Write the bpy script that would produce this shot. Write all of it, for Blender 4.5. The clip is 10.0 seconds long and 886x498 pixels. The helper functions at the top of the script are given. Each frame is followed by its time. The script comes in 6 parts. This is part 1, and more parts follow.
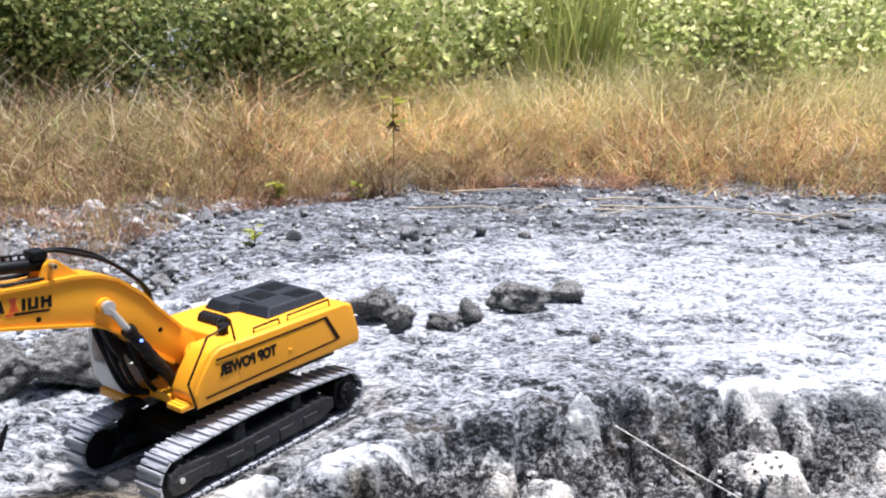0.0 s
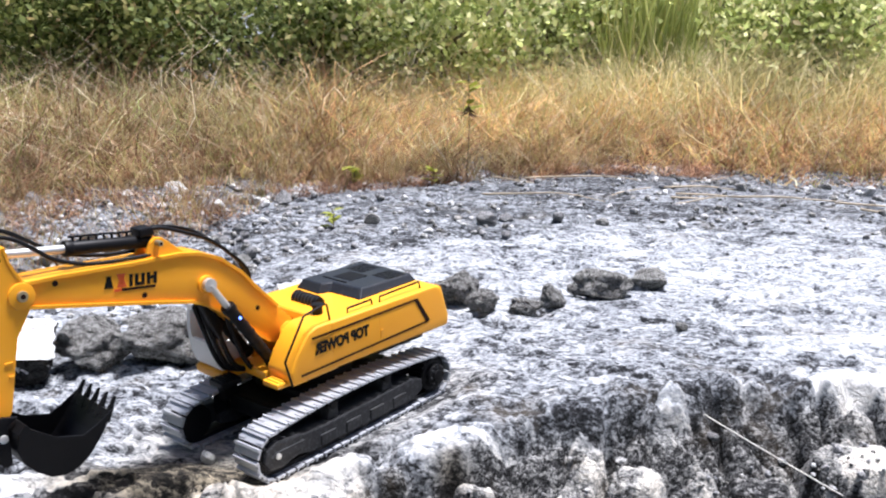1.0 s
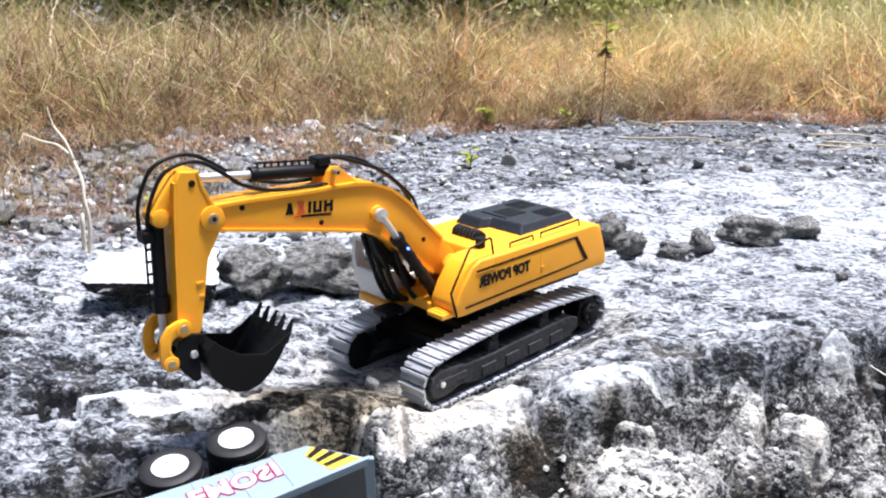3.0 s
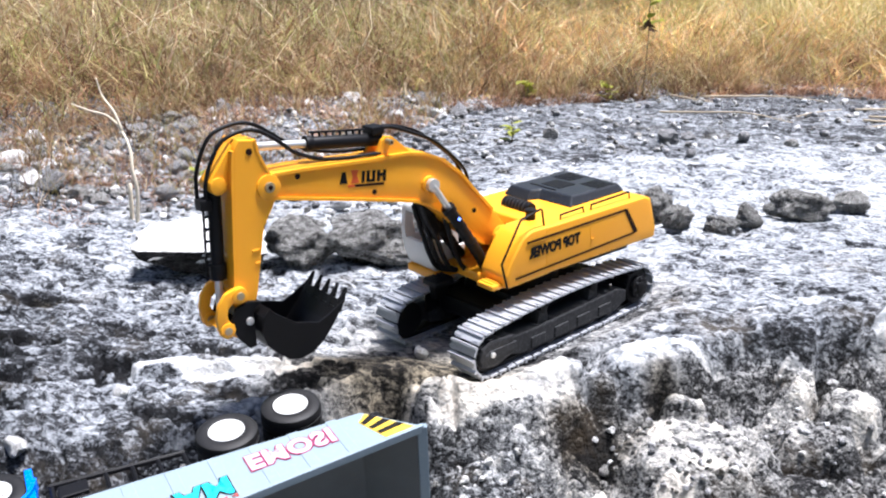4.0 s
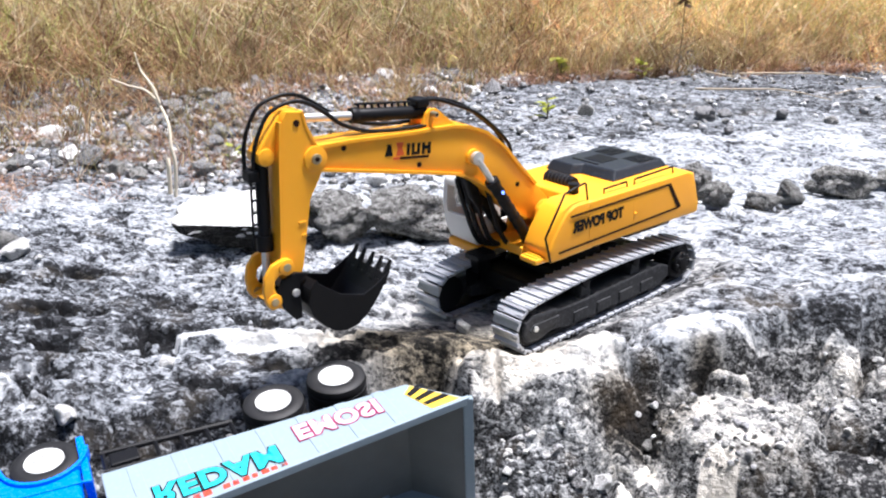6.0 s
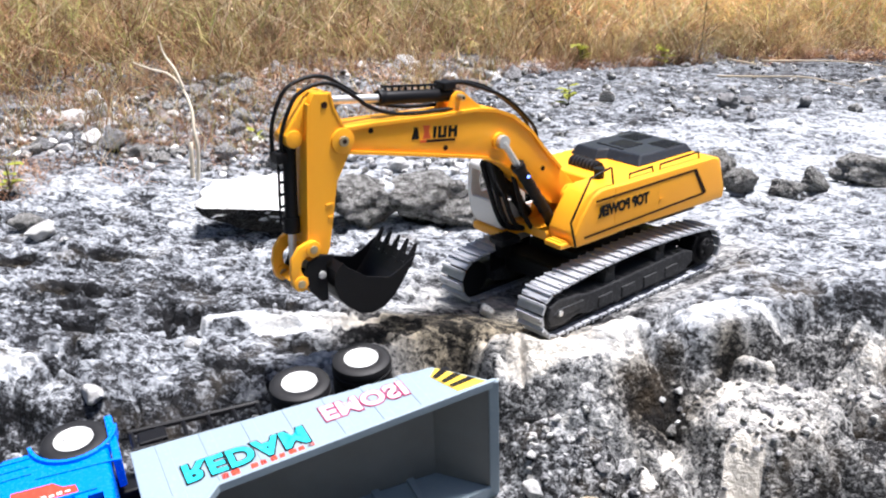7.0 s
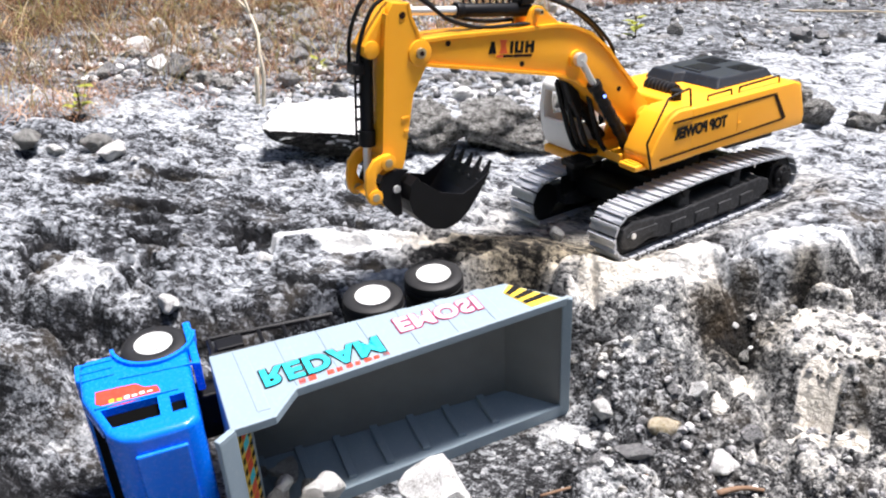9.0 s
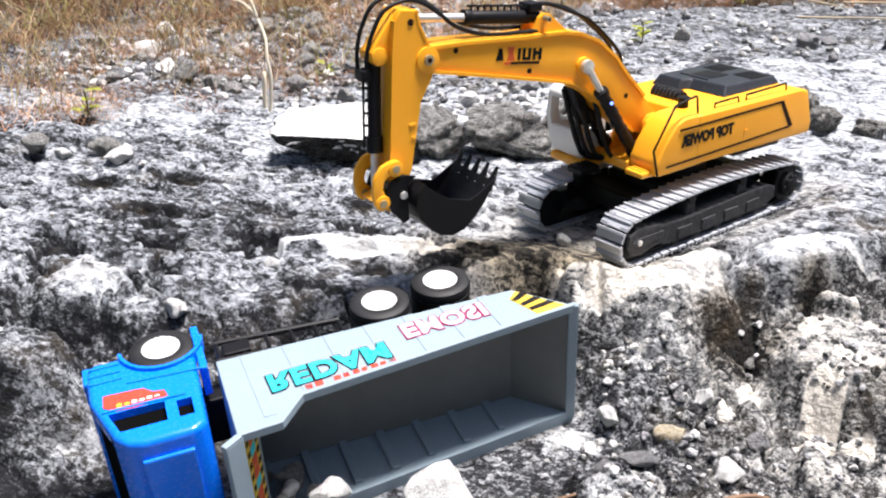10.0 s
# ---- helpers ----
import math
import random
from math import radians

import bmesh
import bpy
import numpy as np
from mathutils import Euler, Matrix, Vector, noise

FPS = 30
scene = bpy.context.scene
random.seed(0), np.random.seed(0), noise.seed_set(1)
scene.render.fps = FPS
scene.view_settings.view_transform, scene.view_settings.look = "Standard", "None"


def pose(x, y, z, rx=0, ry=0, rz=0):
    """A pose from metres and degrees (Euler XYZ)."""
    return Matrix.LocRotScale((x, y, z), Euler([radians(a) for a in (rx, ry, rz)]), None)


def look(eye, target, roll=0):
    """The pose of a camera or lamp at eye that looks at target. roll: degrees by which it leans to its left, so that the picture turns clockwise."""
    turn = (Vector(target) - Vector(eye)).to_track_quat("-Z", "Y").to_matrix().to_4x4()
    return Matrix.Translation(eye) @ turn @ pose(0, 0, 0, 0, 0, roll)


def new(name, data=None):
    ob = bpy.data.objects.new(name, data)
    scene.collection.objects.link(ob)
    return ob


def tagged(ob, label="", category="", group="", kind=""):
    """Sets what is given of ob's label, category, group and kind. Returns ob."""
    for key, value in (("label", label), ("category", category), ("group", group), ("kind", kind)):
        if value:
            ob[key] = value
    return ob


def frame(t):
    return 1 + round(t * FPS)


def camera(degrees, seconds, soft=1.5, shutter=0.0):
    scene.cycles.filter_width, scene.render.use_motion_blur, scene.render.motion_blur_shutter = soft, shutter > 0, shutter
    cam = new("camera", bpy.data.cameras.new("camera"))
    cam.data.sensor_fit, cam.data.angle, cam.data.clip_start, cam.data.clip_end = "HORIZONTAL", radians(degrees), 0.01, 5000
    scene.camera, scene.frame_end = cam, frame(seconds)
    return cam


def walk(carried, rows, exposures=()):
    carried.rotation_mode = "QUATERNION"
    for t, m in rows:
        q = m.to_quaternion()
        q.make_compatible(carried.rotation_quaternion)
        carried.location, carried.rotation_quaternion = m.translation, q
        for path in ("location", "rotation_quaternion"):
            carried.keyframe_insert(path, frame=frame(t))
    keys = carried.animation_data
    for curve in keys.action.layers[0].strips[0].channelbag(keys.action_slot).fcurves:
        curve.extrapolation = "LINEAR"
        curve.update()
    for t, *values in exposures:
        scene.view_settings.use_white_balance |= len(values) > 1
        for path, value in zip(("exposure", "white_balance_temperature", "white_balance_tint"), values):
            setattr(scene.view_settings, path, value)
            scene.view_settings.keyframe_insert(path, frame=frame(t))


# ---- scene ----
cam = camera(50.50, 10.0, 2.1)
PATH = [
    (0, (0.0263, 0.0184, 0.5314), (0.0208, 0.9899, 0.2941), 1.13),
    (0.5, (0.0059, 0.0173, 0.5284), (-0.0269, 0.9864, 0.2839), 1.45),
    (1, (-0.0129, 0.0162, 0.5254), (-0.0809, 0.9817, 0.2741), 1.13),
    (1.5, (-0.0309, 0.0134, 0.5214), (-0.1215, 0.9733, 0.2559), 1.02),
    (2, (-0.0481, 0.0103, 0.5176), (-0.1750, 0.9614, 0.2360), 0.80),
    (2.5, (-0.0642, 0.0061, 0.5146), (-0.2181, 0.9499, 0.2220), 0.89),
    (4, (-0.1008, -0.0060, 0.5063), (-0.3056, 0.9147, 0.1741), 0.91),
    (4.5, (-0.1062, -0.0082, 0.5062), (-0.3175, 0.9098, 0.1707), 0.79),
    (5, (-0.1117, -0.0093, 0.5024), (-0.3294, 0.9051, 0.1611), 0.71),
    (5.5, (-0.1163, -0.0101, 0.4998), (-0.3394, 0.9005, 0.1518), 0.67),
    (7, (-0.1318, -0.0164, 0.4930), (-0.3732, 0.8833, 0.1293), 0.75),
    (7.5, (-0.1374, -0.0185, 0.4863), (-0.3907, 0.8721, 0.1087), 0.68),
    (8, (-0.1449, -0.0224, 0.4760), (-0.4109, 0.8573, 0.0818), 0.54),
    (8.5, (-0.1507, -0.0250, 0.4699), (-0.4270, 0.8482, 0.0684), 0.60),
    (9, (-0.1541, -0.0298, 0.4622), (-0.4374, 0.8343, 0.0464), 0.67),
    (9.5, (-0.1552, -0.0312, 0.4646), (-0.4458, 0.8333, 0.0545), 0.51),
    (10, (-0.1555, -0.0314, 0.4660), (-0.4442, 0.8324, 0.0531), 0.85),
]
walk(cam, [(t, look(eye, target, roll)) for t, eye, target, roll in PATH], [(0, 0.88, 5900, 16), (3, 1.06, 5880, 15), (6, 1.09, 5980, 15), (10, 1.10, 6300, 15)])

# ---- light: a bright, thinly overcast day ----
SUN_EL, SUN_AZ = 77.0, 65.0   # degrees; azimuth from +y towards +x
world = bpy.data.worlds.new("sky")
scene.world = world
world.use_nodes = True
wn = world.node_tree.nodes
wl = world.node_tree.links
sky = wn.new("ShaderNodeTexSky")
sky.sky_type = "NISHITA"
sky.sun_disc = False
sky.sun_elevation = radians(SUN_EL)
sky.sun_rotation = radians(SUN_AZ)
sky.air_density, sky.dust_density, sky.ozone_density = 1.0, 3.0, 1.0
wl.new(sky.outputs[0], wn["Background"].inputs[0])
wn["Background"].inputs[1].default_value = 0.052
sun_data = bpy.data.lights.new("sun", "SUN")
sun_data.energy, sun_data.angle, sun_data.color = 5.0, radians(13), (1.0, 0.96, 0.9)
sun = new("sun", sun_data)
_e, _a = radians(SUN_EL), radians(SUN_AZ)
sun.matrix_world = look((math.sin(_a) * math.cos(_e) * 20, math.cos(_a) * math.cos(_e) * 20, math.sin(_e) * 20), (0, 0, 0))


# ---- materials ----
def ramp(nt, pos_cols):
    r = nt.nodes.new("ShaderNodeValToRGB")
    el = r.color_ramp.elements
    while len(el) < len(pos_cols):
        el.new(0.5)
    for e, (p, c) in zip(el, pos_cols):
        e.position, e.color = p, (*c, 1)
    return r


def noise_node(nt, vec, scale, detail=4, rough=0.6, distort=0.0):
    n = nt.nodes.new("ShaderNodeTexNoise")
    n.inputs["Scale"].default_value, n.inputs["Detail"].default_value = scale, detail
    n.inputs["Roughness"].default_value, n.inputs["Distortion"].default_value = rough, distort
    nt.links.new(vec, n.inputs["Vector"])
    return n


def mix(nt, fac, a, b, mode="MIX"):
    m = nt.nodes.new("ShaderNodeMix")
    m.data_type, m.blend_type = "RGBA", mode
    for sock, v in ((0, fac), (6, a), (7, b)):
        if isinstance(v, (int, float)):
            m.inputs[sock].default_value = v
        elif isinstance(v, tuple):
            m.inputs[sock].default_value = (*v, 1)
        else:
            nt.links.new(v, m.inputs[sock])
    return m.outputs[2]


def base_mat(name, rough=0.5, metal=0.0):
    m = bpy.data.materials.new(name)
    m.use_nodes = True
    nt = m.node_tree
    b = nt.nodes["Principled BSDF"]
    b.inputs["Roughness"].default_value, b.inputs["Metallic"].default_value = rough, metal
    tc = nt.nodes.new("ShaderNodeTexCoord")
    return m, nt, b, tc.outputs["Object"]


def bump(nt, b, height, strength, dist):
    n = nt.nodes.new("ShaderNodeBump")
    n.inputs["Strength"].default_value, n.inputs["Distance"].default_value = strength, dist
    nt.links.new(height, n.inputs["Height"])
    nt.links.new(n.outputs[0], b.inputs["Normal"])


def worn(name, col, col2, rough=0.4, metal=0.0, dust=0.15, dust_col=(0.36, 0.34, 0.31), grain=0.0002, spec=0.5):
    """Moulded or painted surface: two tones at a large scale, pale dust at a small one, uneven gloss, fine grain."""
    m, nt, b, v = base_mat(name, rough, metal)
    n1 = noise_node(nt, v, 25, 3)
    n2 = noise_node(nt, v, 260, 5, 0.7)
    c = mix(nt, n1.outputs[0], col, col2)
    r = ramp(nt, [(0.52, (0, 0, 0)), (0.75, (dust,) * 3)])
    nt.links.new(n2.outputs[0], r.inputs[0])
    c = mix(nt, r.outputs[0], c, dust_col)
    nt.links.new(c, b.inputs["Base Color"])
    rr = nt.nodes.new("ShaderNodeMapRange")
    rr.inputs[3].default_value, rr.inputs[4].default_value = rough - 0.1, rough + 0.18
    nt.links.new(n2.outputs[0], rr.inputs[0])
    nt.links.new(rr.outputs[0], b.inputs["Roughness"])
    b.inputs["Specular IOR Level"].default_value = spec
    bump(nt, b, n2.outputs[0], 0.25, grain)
    return m


YELLOW = worn("yellow_paint", (0.93, 0.405, 0.014), (0.90, 0.38, 0.012), 0.33, 0, 0.06, (0.8, 0.5, 0.15))
BLACK = worn("black_plastic", (0.004, 0.004, 0.005), (0.006, 0.006, 0.007), 0.42, 0, 0.05, (0.05, 0.05, 0.05), spec=0.2)
DUSTY = worn("dusty_black_plastic", (0.010, 0.010, 0.011), (0.03, 0.031, 0.034), 0.55, 0, 0.6, (0.13, 0.13, 0.14), spec=0.35)
HOOD = worn("slate_grey_plastic", (0.011, 0.014, 0.019), (0.016, 0.020, 0.027), 0.4, 0, 0.12, (0.2, 0.2, 0.2))
STEEL = worn("worn_steel", (0.50, 0.52, 0.55), (0.36, 0.37, 0.40), 0.45, 0.35, 0.6, (0.35, 0.35, 0.36))
CHROME = worn("bright_rod", (0.72, 0.72, 0.70), (0.62, 0.62, 0.6), 0.3, 0.6, 0.1)
PIN = worn("pin_metal", (0.55, 0.45, 0.28), (0.45, 0.38, 0.25), 0.35, 0.8, 0.1)
WHITE = worn("white_plastic", (0.84, 0.835, 0.82), (0.78, 0.77, 0.75), 0.4, 0, 0.15)
RUBBER = worn("black_rubber", (0.007, 0.007, 0.008), (0.010, 0.010, 0.011), 0.55, 0, 0.10, (0.10, 0.10, 0.10), spec=0.35)
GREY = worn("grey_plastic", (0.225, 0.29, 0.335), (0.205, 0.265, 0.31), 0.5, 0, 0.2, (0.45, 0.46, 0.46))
# darker copy of the grey: brown dust plus the bed's inner shade
GREY_DUST_SHADE = worn("dusty_shaded_grey_plastic", (0.105, 0.108, 0.103), (0.15, 0.16, 0.165), 0.6, 0, 0.35, (0.20, 0.175, 0.14))
BLUE = worn("blue_plastic", (0.002, 0.185, 0.92), (0.002, 0.165, 0.88), 0.22, 0, 0.06, (0.2, 0.35, 0.6))
DARKSTRIPE = worn("dark_stripe", (0.016, 0.006, 0.004), (0.024, 0.008, 0.005), 0.6, 0, 0.03, spec=0.15)
SHADE_BLACK = worn("inner_shade_black", (0.002, 0.002, 0.002), (0.003, 0.003, 0.003), 0.85, 0, 0.0, spec=0.03)
RED = worn("red_sticker", (0.7, 0.05, 0.02), (0.62, 0.04, 0.02), 0.4, 0, 0.25, (0.7, 0.3, 0.2))
ORANGE = worn("orange_red_sticker", (0.75, 0.12, 0.02), (0.7, 0.1, 0.02), 0.4)
CYAN = worn("cyan_sticker", (0.01, 0.5, 0.62), (0.02, 0.56, 0.66), 0.45)
PINK = worn("pale_pink_sticker", (0.82, 0.54, 0.63), (0.78, 0.48, 0.57), 0.45)
MAGENTA = worn("dark_pink_outline", (0.26, 0.02, 0.09), (0.22, 0.015, 0.07), 0.45)
HUB = worn("pale_hub_plastic", (0.62, 0.62, 0.60), (0.54, 0.54, 0.53), 0.45, 0, 0.3)
HAZARD = worn("hazard_yellow", (0.75, 0.5, 0.03), (0.7, 0.45, 0.03), 0.45)
INK = worn("black_ink", (0.006, 0.006, 0.006), (0.009, 0.008, 0.008), 0.6, 0, 0.03, spec=0.15)


def rock_mat(name, dark, mid, pale, scale=1.0, pale_at=0.56, tint=(0.16, 0.12, 0.07), tint_amount=0.35, relief=0.004):
    """Weathered limestone: mottled at several scales, black lichen specks, faint ochre stains."""
    m, nt, b, v = base_mat(name, 0.85)
    b.inputs["Specular IOR Level"].default_value = 0.25
    big = noise_node(nt, v, 7 * scale, 4, 0.6, 0.2)
    med = noise_node(nt, v, 42 * scale, 4, 0.65)
    fine = noise_node(nt, v, 170 * scale, 4, 0.7)
    tiny = noise_node(nt, v, 620 * scale, 2, 0.7)
    add = nt.nodes.new("ShaderNodeMath")
    add.operation = "MULTIPLY_ADD"
    nt.links.new(big.outputs[0], add.inputs[0])
    add.inputs[1].default_value = 0.45
    half = nt.nodes.new("ShaderNodeMath")
    half.operation = "MULTIPLY_ADD"
    nt.links.new(med.outputs[0], half.inputs[0])
    half.inputs[1].default_value = 0.38
    third = nt.nodes.new("ShaderNodeMath")
    third.operation = "MULTIPLY_ADD"
    nt.links.new(fine.outputs[0], third.inputs[0])
    third.inputs[1].default_value = 0.36
    third.inputs[2].default_value = -0.095
    nt.links.new(third.outputs[0], half.inputs[2])
    nt.links.new(half.outputs[0], add.inputs[2])
    val = add.outputs[0]
    # crisp-edged flakes at two sizes
    off = nt.nodes.new("ShaderNodeVectorMath")
    off.operation = "MULTIPLY_ADD"
    nt.links.new(fine.outputs["Color"], off.inputs[0])
    off.inputs[1].default_value = (0.012, 0.012, 0.012)
    nt.links.new(v, off.inputs[2])
    for size, amount in ((58, 0.13), (150, 0.15)):
        cell = nt.nodes.new("ShaderNodeTexVoronoi")
        cell.inputs["Scale"].default_value = size * scale
        nt.links.new(off.outputs[0], cell.inputs["Vector"])
        sep = nt.nodes.new("ShaderNodeSeparateColor")
        nt.links.new(cell.outputs["Color"], sep.inputs[0])
        k = nt.nodes.new("ShaderNodeMath")
        k.operation = "MULTIPLY_ADD"
        nt.links.new(sep.outputs[0], k.inputs[0])
        k.inputs[1].default_value = amount
        k2 = nt.nodes.new("ShaderNodeMath")
        k2.operation = "ADD"
        nt.links.new(val, k2.inputs[0])
        k2.inputs[1].default_value = -amount / 2
        nt.links.new(k2.outputs[0], k.inputs[2])
        val = k.outputs[0]
    r = ramp(nt, [(0.37, dark), (0.475, mid), (pale_at, tuple(0.55 * a + 0.45 * c for a, c in zip(mid, pale))), (0.66, pale)])
    nt.links.new(val, r.inputs[0])
    stain = noise_node(nt, v, 11 * scale, 4, 0.6)
    sr = ramp(nt, [(0.55, (0, 0, 0)), (0.72, (tint_amount,) * 3)])
    nt.links.new(stain.outputs[0], sr.inputs[0])
    c = mix(nt, sr.outputs[0], r.outputs[0], tint)
    speck = ramp(nt, [(0.56, (0, 0, 0)), (0.64, (0.75, 0.75, 0.75))])
    nt.links.new(tiny.outputs[0], speck.inputs[0])
    c = mix(nt, speck.outputs[0], c, tuple(0.8 * d for d in dark))
    nt.links.new(c, b.inputs["Base Color"])
    h = nt.nodes.new("ShaderNodeMath")
    h.operation = "ADD"
    nt.links.new(med.outputs[0], h.inputs[0])
    nt.links.new(fine.outputs[0], h.inputs[1])
    bump(nt, b, h.outputs[0], 0.9, relief)
    return m


def maths(nt, op, a, b, c=None):
    m = nt.nodes.new("ShaderNodeMath")
    m.operation = op
    for k, v in enumerate((a, b) if c is None else (a, b, c)):
        if isinstance(v, (int, float)):
            m.inputs[k].default_value = v
        else:
            nt.links.new(v, m.inputs[k])
    return m.outputs[0]


def ground_mat():
    """Bare limestone: smooth blue-grey with long pale and dark streaks; broken, gritty and speckled where it is freshly split."""
    m, nt, b, v = base_mat("weathered_limestone", 0.85)
    b.inputs["Specular IOR Level"].default_value = 0.25
    at = {}
    for key in ("chalk_shade", "ochre", "grit"):
        a = nt.nodes.new("ShaderNodeAttribute")
        a.attribute_name = key
        at[key] = a.outputs["Fac"]
    long = nt.nodes.new("ShaderNodeMapping")
    long.inputs["Scale"].default_value = (1.0, 1.7, 1.4)
    long.inputs["Rotation"].default_value = (0, 0, radians(-12))
    nt.links.new(v, long.inputs[0])
    lv = long.outputs[0]
    big = noise_node(nt, lv, 9, 9, 0.66).outputs[0]
    streak = noise_node(nt, lv, 44, 7, 0.68).outputs[0]
    fine = noise_node(nt, v, 150, 5, 0.7)
    jit = nt.nodes.new("ShaderNodeVectorMath")
    jit.operation = "MULTIPLY_ADD"
    nt.links.new(fine.outputs["Color"], jit.inputs[0])
    jit.inputs[1].default_value = (0.0011, 0.0011, 0.0011)
    nt.links.new(v, jit.inputs[2])
    chip = nt.nodes.new("ShaderNodeTexVoronoi")
    chip.inputs["Scale"].default_value = 480
    nt.links.new(jit.outputs[0], chip.inputs["Vector"])
    sepc = nt.nodes.new("ShaderNodeSeparateColor")
    nt.links.new(chip.outputs["Color"], sepc.inputs[0])
    grain = sepc.outputs[0]
    # lumps of grit, each its own tone
    lump = nt.nodes.new("ShaderNodeTexVoronoi")
    lump.inputs["Scale"].default_value = 175
    jit2 = nt.nodes.new("ShaderNodeVectorMath")
    jit2.operation = "MULTIPLY_ADD"
    nt.links.new(fine.outputs["Color"], jit2.inputs[0])
    jit2.inputs[1].default_value = (0.004, 0.004, 0.004)
    nt.links.new(v, jit2.inputs[2])
    nt.links.new(jit2.outputs[0], lump.inputs["Vector"])
    sepl = nt.nodes.new("ShaderNodeSeparateColor")
    nt.links.new(lump.outputs["Color"], sepl.inputs[0])
    # weights: streaks on the smooth rock, grain on the split rock
    val = maths(nt, "MULTIPLY_ADD", big, 0.28, 0.5 - 0.14)
    val = maths(nt, "ADD", val, maths(nt, "MULTIPLY", maths(nt, "SUBTRACT", streak, 0.5), maths(nt, "MULTIPLY_ADD", at["grit"], 0.08, 0.19)))
    val = maths(nt, "ADD", val, maths(nt, "MULTIPLY", maths(nt, "SUBTRACT", fine.outputs[0], 0.5), maths(nt, "MULTIPLY_ADD", at["grit"], 0.16, 0.12)))
    val = maths(nt, "ADD", val, maths(nt, "MULTIPLY", maths(nt, "SUBTRACT", grain, 0.5), maths(nt, "MULTIPLY_ADD", at["grit"], 0.20, 0.04)))
    val = maths(nt, "ADD", val, maths(nt, "MULTIPLY", maths(nt, "SUBTRACT", sepl.outputs[0], 0.5), maths(nt, "MULTIPLY", at["grit"], 0.26)))
    # crisp flakes
    off = nt.nodes.new("ShaderNodeVectorMath")
    off.operation = "MULTIPLY_ADD"
    nt.links.new(fine.outputs["Color"], off.inputs[0])
    off.inputs[1].default_value = (0.0030, 0.0030, 0.0030)
    nt.links.new(lv, off.inputs[2])
    for size, amount in ((42, 0.09), (95, 0.15), (200, 0.14)):
        cell = nt.nodes.new("ShaderNodeTexVoronoi")
        cell.inputs["Scale"].default_value = size
        nt.links.new(off.outputs[0], cell.inputs["Vector"])
        sep = nt.nodes.new("ShaderNodeSeparateColor")
        nt.links.new(cell.outputs["Color"], sep.inputs[0])
        val = maths(nt, "ADD", val, maths(nt, "MULTIPLY", maths(nt, "SUBTRACT", sep.outputs[0], 0.5), amount))
    val = maths(nt, "ADD", val, maths(nt, "MULTIPLY", maths(nt, "SUBTRACT", 0.49, val), maths(nt, "MULTIPLY", at["grit"], 0.38)))
    # thin dark cracks and painted shadow at flake edges, broken up so that no net shows
    crack = nt.nodes.new("ShaderNodeTexVoronoi")
    crack.feature = "DISTANCE_TO_EDGE"
    crack.inputs["Scale"].default_value = 36
    wob = nt.nodes.new("ShaderNodeVectorMath")
    wob.operation = "MULTIPLY_ADD"
    wn2 = noise_node(nt, lv, 38, 5, 0.65)
    nt.links.new(wn2.outputs["Color"], wob.inputs[0])
    wob.inputs[1].default_value = (0.03, 0.02, 0.02)
    nt.links.new(lv, wob.inputs[2])
    nt.links.new(wob.outputs[0], crack.inputs["Vector"])
    line = ramp(nt, [(0.0, (1, 1, 1)), (0.075, (0, 0, 0))])
    nt.links.new(crack.outputs["Distance"], line.inputs[0])
    some = ramp(nt, [(0.42, (0, 0, 0)), (0.56, (1, 1, 1))])
    nt.links.new(noise_node(nt, lv, 21, 4, 0.6).outputs[0], some.inputs[0])
    crack_shade = maths(nt, "MULTIPLY", line.outputs[0], some.outputs[0])
    val = maths(nt, "SUBTRACT", val, maths(nt, "MULTIPLY", crack_shade, 0.09))
    val = maths(nt, "ADD", val, at["chalk_shade"])
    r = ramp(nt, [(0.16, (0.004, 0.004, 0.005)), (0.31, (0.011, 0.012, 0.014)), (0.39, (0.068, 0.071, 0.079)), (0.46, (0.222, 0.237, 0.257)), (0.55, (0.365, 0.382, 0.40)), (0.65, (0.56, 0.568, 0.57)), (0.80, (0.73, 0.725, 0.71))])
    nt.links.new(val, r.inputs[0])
    stain = noise_node(nt, v, 11, 4, 0.6)
    sr = ramp(nt, [(0.55, (0, 0, 0)), (0.72, (0.3, 0.3, 0.3))])
    nt.links.new(stain.outputs[0], sr.inputs[0])
    c = mix(nt, sr.outputs[0], r.outputs[0], (0.17, 0.14, 0.10))
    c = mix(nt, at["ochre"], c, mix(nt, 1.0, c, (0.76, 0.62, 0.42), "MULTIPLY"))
    c = mix(nt, at["grit"], c, mix(nt, 1.0, c, (1.0, 0.975, 0.93), "MULTIPLY"))
    nt.links.new(c, b.inputs["Base Color"])
    h = maths(nt, "ADD", maths(nt, "MULTIPLY", streak, 0.8), maths(nt, "MULTIPLY", fine.outputs[0], 0.6))
    h = maths(nt, "SUBTRACT", h, maths(nt, "MULTIPLY", chip.outputs["Distance"], maths(nt, "MULTIPLY_ADD", at["grit"], 0.22, 0.0)))
    h = maths(nt, "SUBTRACT", h, maths(nt, "MULTIPLY", lump.outputs["Distance"], maths(nt, "MULTIPLY", at["grit"], 0.45)))
    h = maths(nt, "SUBTRACT", maths(nt, "ADD", h, maths(nt, "MULTIPLY", big, 0.5)), maths(nt, "MULTIPLY", crack_shade, 0.18))
    bump(nt, b, h, 1.0, 0.0045)
    return m


